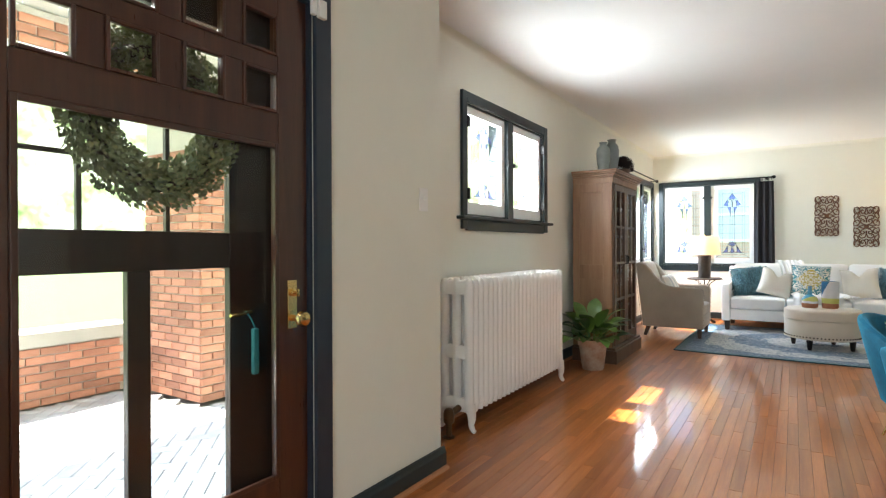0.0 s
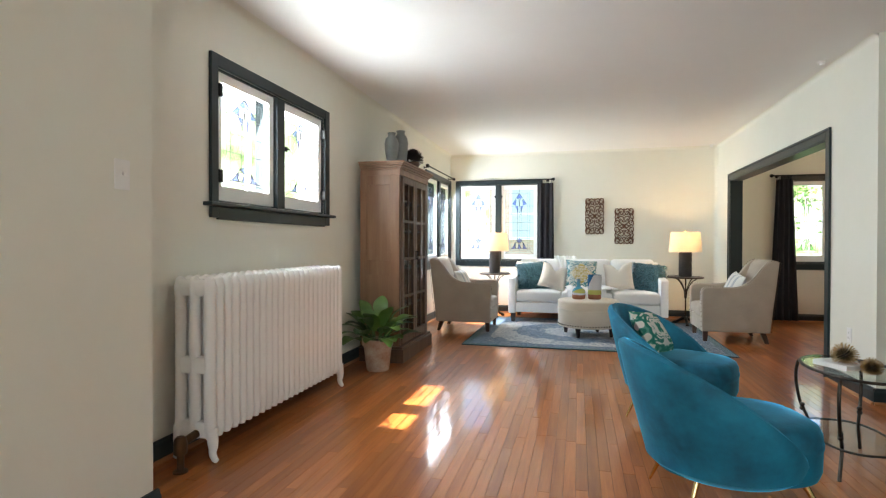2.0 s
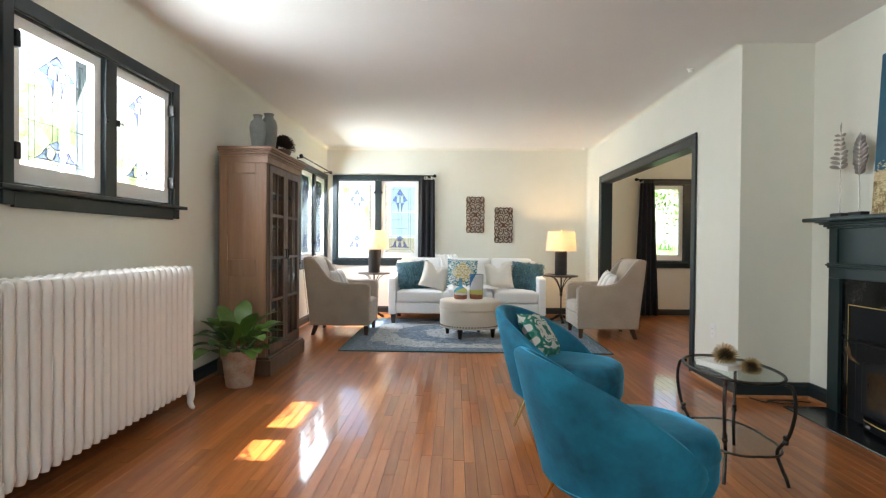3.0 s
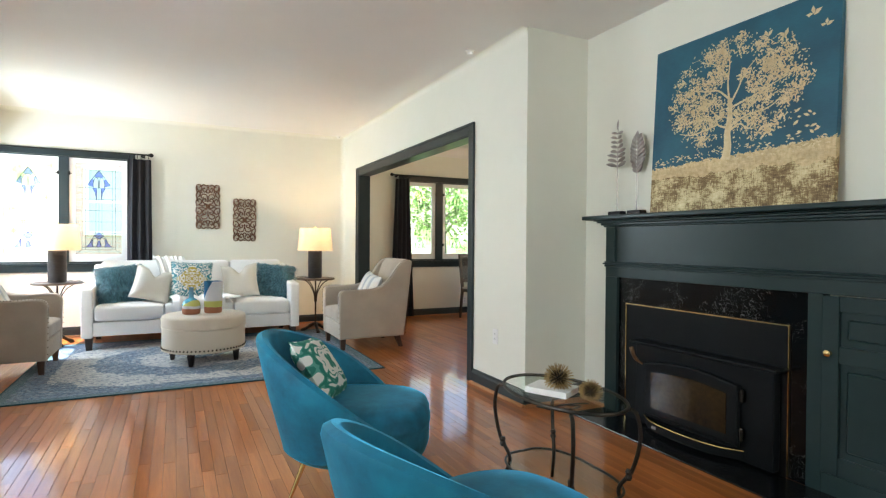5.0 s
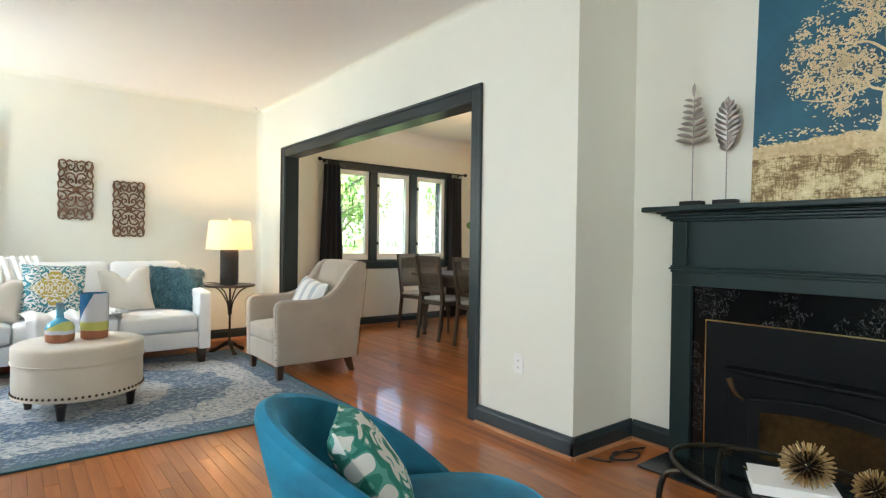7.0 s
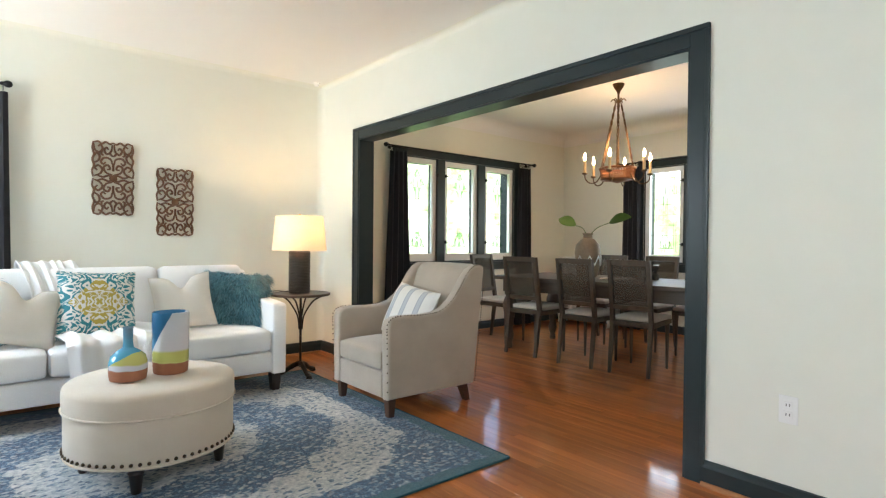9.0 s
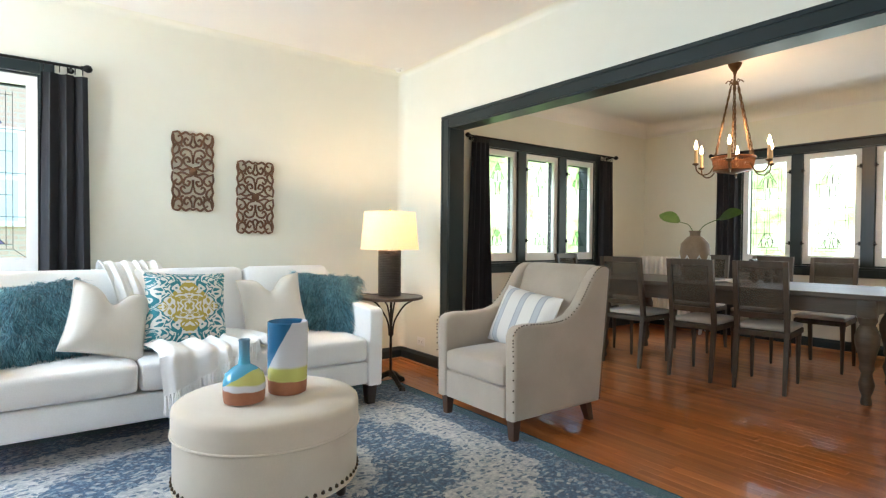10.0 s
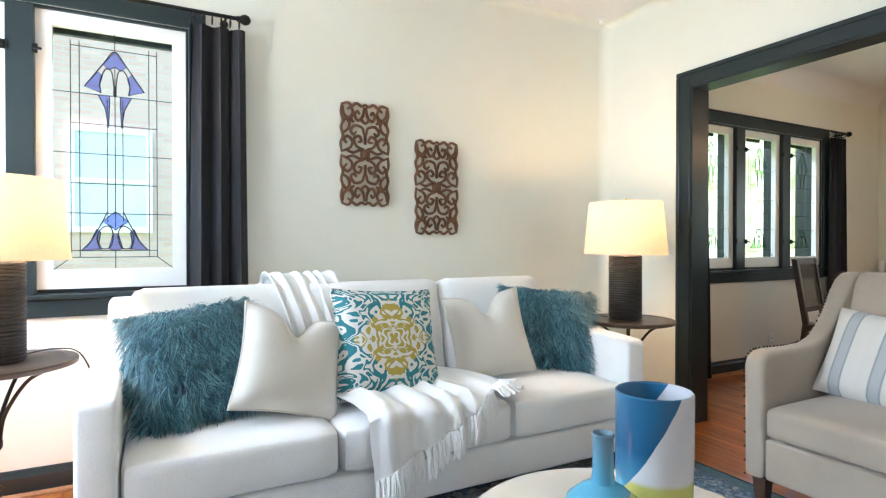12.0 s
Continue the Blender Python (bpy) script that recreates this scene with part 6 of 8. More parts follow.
# painting leaning on the mantel shelf
art = thing("painting", "blue and gold tree painting leaning above the mantel", "painting", pose(3.018, 4.085, 1.3335, -3, 0, -90))
part("canvas", boxes((0, 1.055, 0.0, 0.032, 0, 1.0), bevel=0.003), M_CANVAS, art, "stretched canvas, blue sky over gilded field")
M_GILT = surface("gilt_paint", (0.62, 0.47, 0.25), (0.86, 0.73, 0.48), 30, 0.5, 0.1, bump=0)
rng = random.Random(21)
def flat_limb(name, pts, w0, w1):
    bm = bmesh.new()
    pts = curve_pts([(x, 0, z) for x, z in pts], 5)
    n = len(pts)
    rows = []
    for i, p in enumerate(pts):
        d = (pts[min(i + 1, n - 1)] - pts[max(i - 1, 0)]).normalized()
        s = Vector((-d.z, 0, d.x)) * (w0 + (w1 - w0) * i / (n - 1))
        rows.append([(p.x - s.x, -0.0015, p.z - s.z), (p.x + s.x, -0.0015, p.z + s.z)])
    grid_faces(bm, rows)
    part(name, bm, M_GILT, art)
flat_limb("gilded_trunk", [(.505, .27), (.515, .34), (.51, .41), (.52, .50), (.515, .60)], .026, .012)
for pts in ([(.515, .58), (.50, .68), (.505, .80), (.49, .90)], [(.515, .56), (.56, .64), (.60, .72), (.66, .78)], [(.51, .44), (.45, .47), (.43, .53), (.40, .56)], [(.515, .42), (.58, .45), (.62, .42), (.68, .41)],
            [(.51, .60), (.44, .66), (.37, .67), (.28, .70)], [(.53, .45), (.62, .49), (.72, .50), (.80, .54)], [(.44, .47), (.36, .45), (.28, .44), (.20, .46)], [(.53, .55), (.64, .58), (.75, .62), (.86, .66)], [(.50, .72), (.45, .78), (.40, .82), (.34, .84)]):
    flat_limb("gilded_branch", pts, .0062, .002)
bm = bmesh.new()


def dab(x, z, a, L, w, y=-0.0022):
    c, s = math.cos(a), math.sin(a)
    bm.faces.new([bm.verts.new((x + u * c - v * s, y, z + u * s + v * c)) for u, v in ((-L, 0), (-L * .2, w), (L * .4, w * .8), (L, 0), (L * .3, -w), (-L * .3, -w * .8))])


for _ in range(165):
    a, q = rng.uniform(0, 2 * math.pi), rng.uniform(0.06, 1.0) ** 0.5
    cx, cz = .525 + .385 * q * math.cos(a), .635 + .29 * q * math.sin(a)
    if cz < .47 and abs(cx - .52) < .12:
        continue
    for _ in range(rng.randint(14, 34)):
        x, z = rng.gauss(cx, .021), rng.gauss(cz, .014)
        dab(x, z, rng.uniform(0, math.pi), rng.uniform(.005, .012), rng.uniform(.002, .005))
for _ in range(420):
    a, q = rng.uniform(0, 2 * math.pi), rng.uniform(0.3, 1.08) ** 0.5
    dab(.525 + .41 * q * math.cos(a), .63 + .31 * q * math.sin(a), rng.uniform(0, math.pi), rng.uniform(.004, .009), rng.uniform(.002, .004))
for _ in range(30):
    dab(rng.uniform(.68, .98), rng.uniform(.34, .46), rng.uniform(-.8, .8), rng.uniform(.008, .018), rng.uniform(.004, .008))
for _ in range(200):
    dab(rng.uniform(.02, 1.03), rng.uniform(.26, .335), rng.uniform(-.8, .8), rng.uniform(.004, .012), rng.uniform(.002, .005))
for x, z, a, k in ((.93, .90, .5, 1.3), (.99, .83, .3, 1.0), (.80, .84, 1.2, 1.2), (.71, .87, .8, 1.1), (.74, .79, 2.6, 1.1), (.58, .69, 1.9, .9), (.72, .55, .4, .9)):
    for da, L, w in ((0, .036, .009), (1.1, .034, .008), (2.4, .026, .008)):
        c, s = math.cos(a + da), math.sin(a + da)
        L, w = L * k, w * k
        bm.faces.new([bm.verts.new((x + u * c - v * s, -0.0026, z + u * s + v * c)) for u, v in ((0, -w * .5), (L * .5, -w), (L, 0), (L * .5, w))])
part("gilded_leaves", bm, M_GILT, art, "scattered pale gold leaves and birds", kind="stuff")


# metal leaf sculptures
def leaf_sculpture(at, height, kind_, label):
    ob = thing("leaf_sculpture", label, "sculpture", pose(*at, 0, 0, -90))
    part("base", boxes((-0.055, 0.055, -0.03, 0.03, 0, 0.028), bevel=0.003), M_BLACK, ob, "black rectangular base")
    bm = bmesh.new()
    tube(bm, [(0, 0, 0.028), (0, 0, height * 0.5), (0.004, 0, height)], [0.003, 0.003, 0.0015], 6)
    part("stem", bm, M_SILVER, ob, smooth=True)
    if kind_ == 0:
        n = 8
        for k in range(n):
            z = height * (0.52 + 0.40 * k / n)
            L = 0.092 * (1 - 0.62 * k / n)
            for s in (-1, 1):
                bm = bmesh.new()
                leaf_blade(bm, (0, 0, z), (s * L, rngl.uniform(-.02, .006), z + L * 0.30), 0.0135 * (1 - .3 * k / n), 0.05, 0.35, 6, 1.1)
                part("leaflet", bm, M_SILVER, ob, smooth=True)
        bm = bmesh.new()
        leaf_blade(bm, (0, 0, height - 0.055), (0, 0.004, height + 0.015), 0.010, 0.0)
        part("leaflet", bm, M_SILVER, ob, smooth=True)
    else:
        bm = bmesh.new()
        z0, z1 = height * 0.50, height
        n = 9
        for k in range(n):
            u = k / n
            w = 0.064 * math.sin(math.pi * min(1, u * 0.80 + 0.16)) ** 0.9
            z = z0 + (z1 - z0) * u * 0.86
            for s in (-1, 1):
                leaf_blade(bm, (0, -0.002, z), (s * w, rngl.uniform(0.0, .012), z + 0.045), 0.016, 0.04, 0.55, 5, 1.2)
        leaf_blade(bm, (0, 0, z1 - 0.06), (0, 0.004, z1), 0.016, 0.0)
        part("blade", bm, M_SILVER, ob, "ribbed crumpled metal leaf blade", True)
    return ob


rngl = random.Random(4)
leaf_sculpture((3.028, 4.375, 1.3325), 0.63, 0, "pewter fern leaf sculpture on a black base")
leaf_sculpture((3.030, 4.205, 1.3325), 0.54, 1, "pewter broad leaf sculpture on a black base")


# ---- glass coffee table ----
ct = thing("glass_table", "oval glass table with scrolled iron legs", "table", pose(1.865, 3.49, 0))
RX, RY, TZ = 0.205, 0.330, 0.495
def oval(rx, ry, z, n=48):
    return [(rx * math.cos(2 * math.pi * k / n), ry * math.sin(2 * math.pi * k / n), z) for k in range(n)]
bm = bmesh.new()
extrude_outline(bm, [(p[0], p[1]) for p in oval(RX - 0.006, RY - 0.006, 0)], 'z', TZ, TZ + 0.009)
part("glass_top", bm, M_TABLEG, ct, "clear oval glass top")
bm = bmesh.new()
tube(bm, oval(RX, RY, TZ + 0.002), 0.0075, 8, closed=True)
part("rim", bm, M_IRON, ct, "dark iron rim", True)
for a in (radians(46), radians(128), radians(226), radians(308)):
    ux, uy = RX * math.cos(a), RY * math.sin(a)
    d = Vector((ux, uy, 0)).normalized()
    o = Vector((ux, uy, 0))
    bm = bmesh.new()
    tube(bm, curve_pts([o * 0.98 + Vector((0, 0, TZ - 0.012)), o + d * 0.035 + Vector((0, 0, TZ - 0.03)), o + d * 0.050 + Vector((0, 0, 0.37)), o + d * 0.02 + Vector((0, 0, 0.24)), o - d * 0.035 + Vector((0, 0, 0.15)), o - d * 0.01 + Vector((0, 0, 0.075)), o + d * 0.012 + Vector((0, 0, 0.035)), o + d * 0.025 + Vector((0, 0, 0.0))], 6), 0.0085, 8)
    lathe(bm, [(0.010, -0.02), (0.015, -0.008), (0.010, 0.004), (0.014, 0.014), (0.009, 0.024)], 10, tuple(o + d * 0.005 + Vector((0, 0, 0.215))))
    part("leg", bm, M_IRON, ct, "scrolled wrought iron leg", True)
bm = bmesh.new()
sh = []
for k in range(64):
    a = 2 * math.pi * k / 64
    f = 0.86 + 0.10 * abs(math.sin(2 * a)) ** 1.5
    sh.append((RX * f * math.cos(a), RY * f * math.sin(a), 0.145))
tube(bm, sh, 0.006, 6, closed=True)
part("shelf_frame", bm, M_IRON, ct, "scalloped iron shelf frame", True)
bm = bmesh.new()
extrude_outline(bm, [(p[0] * 0.985, p[1] * 0.985) for p in sh], 'z', 0.146, 0.152)
part("glass_shelf", bm, M_TABLEG, ct, "clear glass lower shelf")
book = thing("book", "thick white book lying on the glass table", "book", pose(1.815, 3.49, TZ + 0.0095, 0, 0, 28) @ Matrix.Scale(0.72, 4))
part("pages", boxes((-0.092, 0.094, -0.125, 0.125, 0.005, 0.030)), M_PAPER, book)
part("cover", boxes((-0.10, 0.10, -0.13, 0.13, 0, 0.0048), (-0.10, 0.10, -0.13, 0.13, 0.0302, 0.035), (-0.10, -0.0925, -0.13, 0.13, 0.0049, 0.0301)), M_PAPER, book, "plain white cover")


def urchin(at, r, seed, label):
    ob = thing("urchin_ornament", label, "ornament", pose(*at))
    rg = random.Random(seed)
    bm = bmesh.new()
    bmesh.ops.create_icosphere(bm, subdivisions=2, radius=r * 0.28)
    part("core", bm, M_BLACK, ob, smooth=True)
    bm = bmesh.new()
    tips = bmesh.new()
    n = 190
    for i in range(n):
        z = 1 - 2 * (i + 0.5) / n
        a = i * 2.39996
        d = Vector((math.sqrt(1 - z * z) * math.cos(a), math.sqrt(1 - z * z) * math.sin(a), z))
        L = r * rg.uniform(0.9, 1.05)
        if d.z < -0.4:
            L = min(L, r * 0.62 / -d.z)
        tube(bm, [d * r * 0.2, d * L * 0.62], [0.0012, 0.0019], 4)
        tube(tips, [d * L * 0.62, d * L], [0.0019, 0.0016], 4)
    part("spine_burst", bm, M_NAIL, ob, "dark radiating spines", kind="stuff")
    part("spine_tip_burst", tips, M_GOLD, ob, "gold spine tips", kind="stuff")
    return ob


urchin((1.82, 3.455, TZ + 0.0350 + 0.042), 0.064, 1, "gold spiked urchin ornament on the white book")
urchin((1.885, 3.33, TZ + 0.0095 + 0.033), 0.050, 2, "small gold spiked urchin ornament on the glass")


# ---- teal velvet chairs ----
def barrel_chair(m, label):
    ch = thing("velvet_chair", label, "chair", m, "teal velvet chairs")
    bm = bmesh.new()
    rows = []
    NP = 45
    for i in range(NP):
        phi = radians(-142 + 284 * i / (NP - 1))
        end = 1 - (abs(phi) / radians(142)) ** 6
        h = 0.245 + 0.475 * max(0.0, 1 - (1 - math.cos(phi)) / 1.79) ** 0.86
        th = 0.055 * (0.35 + 0.65 * end)
        ca, sa = -math.cos(phi), math.sin(phi)
        def pt(r, z):
            lean = 0.055 * max(0, z - 0.3) / 0.44 * max(0, math.cos(phi))
            return (ca * (r * 1.0 + lean), sa * r * 1.02, z)
        def ro(z):
            u = max(0.0, (z - 0.175) / 0.56)
            return 0.285 + 0.10 * min(1, u) ** 0.55
        zt = h
        ring = [pt(ro(0.175) - 0.07, 0.172), pt(ro(0.175) - 0.012, 0.176), pt(ro(0.21), 0.205), pt(ro(0.208), 0.208)]
        for k in (0.25, 0.5, 0.75, 1.0):
            z = 0.208 + (zt - 0.03 - 0.208) * k
            ring.append(pt(ro(z), z))
        r = ro(zt - 0.03)
        ring += [pt(r - th * 0.12, zt - 0.010), pt(r - th * 0.5, zt), pt(r - th * 0.88, zt - 0.010), pt(r - th, zt - 0.03)]
        for k in (0.66, 0.33, 0.0):
            zi = min(0.33, zt - 0.04)
            z = zi + (zt - 0.03 - zi) * k
            ring.append(pt(ro(z) - th - 0.01 * (1 - k), z))
        rows.append(ring)
    vs = grid_faces(bm, rows)
    bm.faces.new(vs[0])
    bm.faces.new(vs[-1][::-1])
    part("shell", bm, M_VELVET, ch, "curved velvet barrel back", True)
    bm = bmesh.new()
    def outline(s):
        pts = []
        for k in range(40):
            a = 2 * math.pi * k / 40
            c, q = math.cos(a), math.sin(a)
            x = 0.325 * math.copysign(abs(c) ** 0.74, c) + 0.03
            y = 0.272 * math.copysign(abs(q) ** 0.76, q)
            if x < -0.1:
                y *= 0.93
                x = max(x, -0.30)
            pts.append((x * s, y * s))
        return pts
    rows = []
    for s, z in ((0.86, 0.172), (0.95, 0.180), (0.985, 0.215), (0.99, 0.29), (0.99, 0.30), (1.0, 0.308), (1.0, 0.322), (0.99, 0.328), (0.985, 0.36), (0.95, 0.388), (0.87, 0.405), (0.6, 0.416), (0.2, 0.419)):
        rows.append([(x, y, z) for x, y in outline(s)])
    vs = grid_faces(bm, rows, close_v=True)
    bm.faces.new(vs[0][::-1])
    bm.faces.new(vs[-1])
    part("seat_cushion", bm, M_VELVET, ch, "thick velvet seat with welted front", True)
    for lx, ly in ((.22, .2), (.22, -.2), (-.17, .17), (-.17, -.17)):
        bm = bmesh.new()
        tube(bm, [(lx, ly, 0.18), (lx * 1.36, ly * 1.3, 0.0)], [0.013, 0.006], 10)
        part("leg", bm, M_BRASS, ch, "slim tapered brass leg", True)
    return ch


CF = pose(1.12, 4.11, 0, 0, 0, -27) @ Matrix.Diagonal((1.04, 1.03, 1.0, 1.0))
CN = pose(1.11, 2.87, 0, 0, 0, 11) @ Matrix.Diagonal((1.04, 1.03, 1.0, 1.0))
barrel_chair(CF, "teal velvet barrel chair with brass legs and cushion")
barrel_chair(CN, "teal velvet barrel chair with brass legs")
cushion("scroll_cushion", 0.31, 0.31, 0.12, CF @ face(-0.15, -0.01, 0.545, 90, 36, 8), M_SCROLL, "white cushion with green scroll print", 0.05)
bm = bmesh.new()
tube(bm, curve_pts([(2.62, 4.70, 0.006), (2.68, 4.60, 0.006), (2.80, 4.66, 0.006), (2.90, 4.58, 0.006), (2.78, 4.54, 0.012), (2.70, 4.62, 0.010), (2.86, 4.63, 0.012), (3.0, 4.60, 0.006)], 8), 0.005, 6)
tagged(part("power_cable", bm, M_CABLE, smooth=True), "loose black power cable coiled on the floor", "cable")
# ---- things on the walls and ceiling, curtains ----
def carved_panel(m, w, h, label):
    ob = thing("carved_panel", label, "wall decor", m, "carved wall panels")
    hw, hh = w / 2, h / 2
    bm = bmesh.new()
    def flat(pts, r):
        pts = curve_pts([(x * hw, 0, z * hh) for x, z in pts], 6)
        n = len(pts)
        rows = []
        for i, p in enumerate(pts):
            d = (pts[min(i + 1, n - 1)] - pts[max(i - 1, 0)]).normalized()
            s = Vector((-d.z, 0, d.x)) * r * (0.55 + 0.45 * math.sin(math.pi * (0.1 + 0.8 * i / (n - 1))))
            rows.append([(p.x - s.x, -0.004, p.z - s.z), (p.x - s.x * .6, -0.016, p.z - s.z * .6), (p.x + s.x * .6, -0.016, p.z + s.z * .6), (p.x + s.x, -0.004, p.z + s.z)])
        vs = grid_faces(bm, rows, close_v=True)
        bm.faces.new(vs[0][::-1])
        bm.faces.new(vs[-1])
    quarter = [
        [(.95, .02), (.99, .20), (.90, .34), (.97, .5), (.90, .64), (.98, .80), (.93, .97)],
        [(.93, .96), (.70, .99), (.55, .93), (.35, .99), (.15, .94), (.0, .98)],
        [(.05, .10), (.35, .16), (.45, .30), (.25, .36), (.15, .26), (.30, .24)],
        [(.9, .05), (.62, .12), (.52, .24), (.70, .34), (.86, .28), (.75, .20)],
        [(.05, .40), (.12, .52), (.40, .56), (.58, .46), (.48, .38), (.36, .44)],
        [(.9, .40), (.70, .48), (.64, .60), (.78, .68), (.88, .60)],
        [(.04, .92), (.10, .74), (.30, .66), (.42, .76), (.32, .84), (.22, .78)],
        [(.92, .92), (.86, .76), (.66, .70), (.50, .80), (.58, .90), (.72, .86)],
        [(.0, .60), (.14, .68), (.06, .80)], [(.45, .62), (.56, .66), (.52, .76)],
        [(.0, .02), (.22, .08), (.5, .03), (.8, .08)], [(.02, .2), (.0, .32), (.04, .42)],
    ]
    for sx in (1, -1):
        for sz in (1, -1):
            for q in quarter:
                flat([(x * sx, z * sz) for x, z in q], 0.0083)
    part("scrollwork", bm, M_CARVED, ob, "openwork scrolls carved in brown wood", kind="stuff")
    bm = bmesh.new()
    lathe(bm, [(0.028, 0.0), (0.028, 0.012), (0.019, 0.018), (0.007, 0.022)], 16)
    bmesh.ops.transform(bm, matrix=pose(0, 0, 0, 90, 0, 0), verts=bm.verts)
    part("rosette", bm, M_CARVED, ob, "", True)
    return ob


carved_panel(pose(0.742, YF - 0.001, 1.588), 0.285, 0.572, "brown carved openwork wood wall panel, hung higher")
carved_panel(pose(1.193, YF - 0.001, 1.425), 0.285, 0.560, "brown carved openwork wood wall panel, hung lower")


def curtain(m, w, z0, z1, folds, label, spread=0.0):
    """A gathered curtain in the local xz plane, hanging from z1 to z0."""
    ob = thing("curtain", label, "curtain", m)
    bm = bmesh.new()
    rows = []
    n = folds * 10
    for i in range(15):
        u = i / 14
        z = z1 + (z0 - z1) * u
        row = []
        for j in range(n + 1):
            v = j / n
            a = v * folds * 2 * math.pi
            k = 1 + spread * u
            amp = 0.018 + 0.012 * u
            row.append((w * (v - 0.5) * k + 0.008 * math.sin(a * 2 + 1), amp * math.sin(a + 0.6 * math.sin(3 * u)) + 0.006 * math.sin(a * 2.3 + 4 * u), z))
        rows.append(row)
    grid_faces(bm, rows)
    grid_faces(bm, [[(x, y + 0.003, z) for x, y, z in r] for r in rows])
    part("cloth", bm, M_CURTAIN, ob, smooth=True)
    for k in range(folds * 2):
        x = w * ((k + 0.5) / (folds * 2) - 0.5)
        bm = bmesh.new()
        ring = [(x, 0.020 * math.sin(2 * math.pi * q / 16), z1 + 0.028 + 0.020 * math.cos(2 * math.pi * q / 16)) for q in range(16)]
        tube(bm, ring, 0.0028, 5, closed=True)
        part("ring", bm, M_BLACK, ob, "", True)
    return ob


def curtain_rod(m, a, b, label, finials=(True, True)):
    """Along local x from a to b, with ball ends and brackets reaching back to the wall at local +y."""
    ob = thing("curtain_rod", label, "curtain rod", m)
    bm = bmesh.new()
    tube(bm, [(a, 0, 0), (b, 0, 0)], 0.0095, 10)
    part("pole", bm, M_BLACK, ob, smooth=True)
    for e, s, on in ((a, -1, finials[0]), (b, 1, finials[1])):
        if on:
            bm = bmesh.new()
            lathe(bm, [(0.010, 0), (0.015, 0.006), (0.012, 0.012), (0.023, 0.028), (0.026, 0.042), (0.020, 0.058), (0.006, 0.066)], 14)
            bmesh.ops.transform(bm, matrix=pose(e, 0, 0, 0, 90 * s, 0), verts=bm.verts)
            part("finial", bm, M_BLACK, ob, "", True)
        bm = bmesh.new()
        x = e - s * 0.05
        tube(bm, [(x, 0.0, -0.012), (x, 0.072, -0.012)], 0.006, 8)
        lathe(bm, [(0.020, 0.0), (0.020, 0.005)], 12)
        for v in bm.verts[-24:]:
            v.co = Vector((x + v.co.x, 0.076 - v.co.z, -0.012 + v.co.y))
        part("bracket", bm, M_BLACK, ob, "", True)
    return ob


curtain_rod(pose(0, YF - 0.078, 2.192), -1.50, 0.055, "thin black curtain rod with ball finial", (False, True))
curtain(pose(-0.035, YF - 0.078, 0), 0.245, 0.02, 2.135, 3, "long charcoal curtain gathered beside the window", 0.2)
curtain_rod(pose(XL + 0.078, 0, 2.235, 0, 0, 90), 7.60, 9.17, "thin black curtain rod above the side window")
curtain_rod(pose(0, YF - 0.078, 2.155), 3.30, 5.62, "thin black curtain rod above the dining windows")
curtain(pose(3.43, YF - 0.078, 0), 0.22, 0.02, 2.10, 4, "long charcoal curtain gathered beside the dining windows", 0.75)
curtain(pose(5.47, YF - 0.078, 0), 0.22, 0.02, 2.10, 4, "long charcoal curtain gathered beside the dining windows", 0.35)
curtain_rod(pose(XD - 0.078, 0, 2.14, 0, 0, -90), -8.32, -6.05, "thin black curtain rod on the dining wall")
curtain(pose(XD - 0.078, 8.17, 0, 0, 0, -90), 0.24, 0.02, 2.09, 4, "long charcoal curtain gathered beside the dining windows", 0.25)


def wall_plate(name, m, kind_, label):
    """A plate in the local xz plane, its face towards local -y."""
    ob = thing(name, label, "switch" if kind_ == 'switch' else "outlet", m)
    part("plate", boxes((-0.036, 0.036, -0.006, 0, -0.058, 0.058), bevel=0.003), M_WHITE, ob)
    if kind_ == 'switch':
        part("toggle", boxes((-0.005, 0.005, -0.018, -0.006, -0.004, 0.012), bevel=0.002), M_WHITE, ob)
    else:
        for z in (-0.02, 0.02):
            bm = bmesh.new()
            box(bm, -0.017, 0.017, -0.0085, -0.006, z - 0.014, z + 0.014, 0.002)
            part("socket", bm, M_WHITE, ob)
            part("slot", boxes((-0.008, -0.005, -0.0088, -0.0082, z - 0.005, z + 0.006), (0.005, 0.008, -0.0088, -0.0082, z - 0.005, z + 0.006)), M_BLACK, ob)
    return ob


wall_plate("light_switch", pose(XE + 0.0005, 1.985, 1.405, 0, 0, 90), 'switch', "white toggle light switch plate by the door")
wall_plate("power_outlet", pose(XR - 0.0005, 5.14, 0.43, 0, 0, -90), 'outlet', "white double power outlet beside the opening")
wall_plate("power_outlet", pose(XR - 0.0005, 8.98, 0.205, 0, 90, -90), 'outlet', "white power outlet low on the wall")
wall_plate("power_outlet", pose(4.55, YF - 0.0005, 0.23), 'outlet', "white power outlet on the dining wall")


def ceiling_disc(at, r, label):
    bm = bmesh.new()
    lathe(bm, [(r * 0.55, -0.030), (r * 0.6, -0.022), (r * 0.62, -0.012), (r, -0.008), (r, -0.0005)], 20)
    ob = part("ceiling_sensor", bm, M_WHITE, smooth=True)
    ob.matrix_basis = pose(*at)
    return tagged(ob, label, "sensor")


ceiling_disc((2.44, 9.21, CEIL), 0.035, "small white ceiling sensor disc")
ceiling_disc((2.43, 5.35, CEIL), 0.035, "small white ceiling sensor disc")


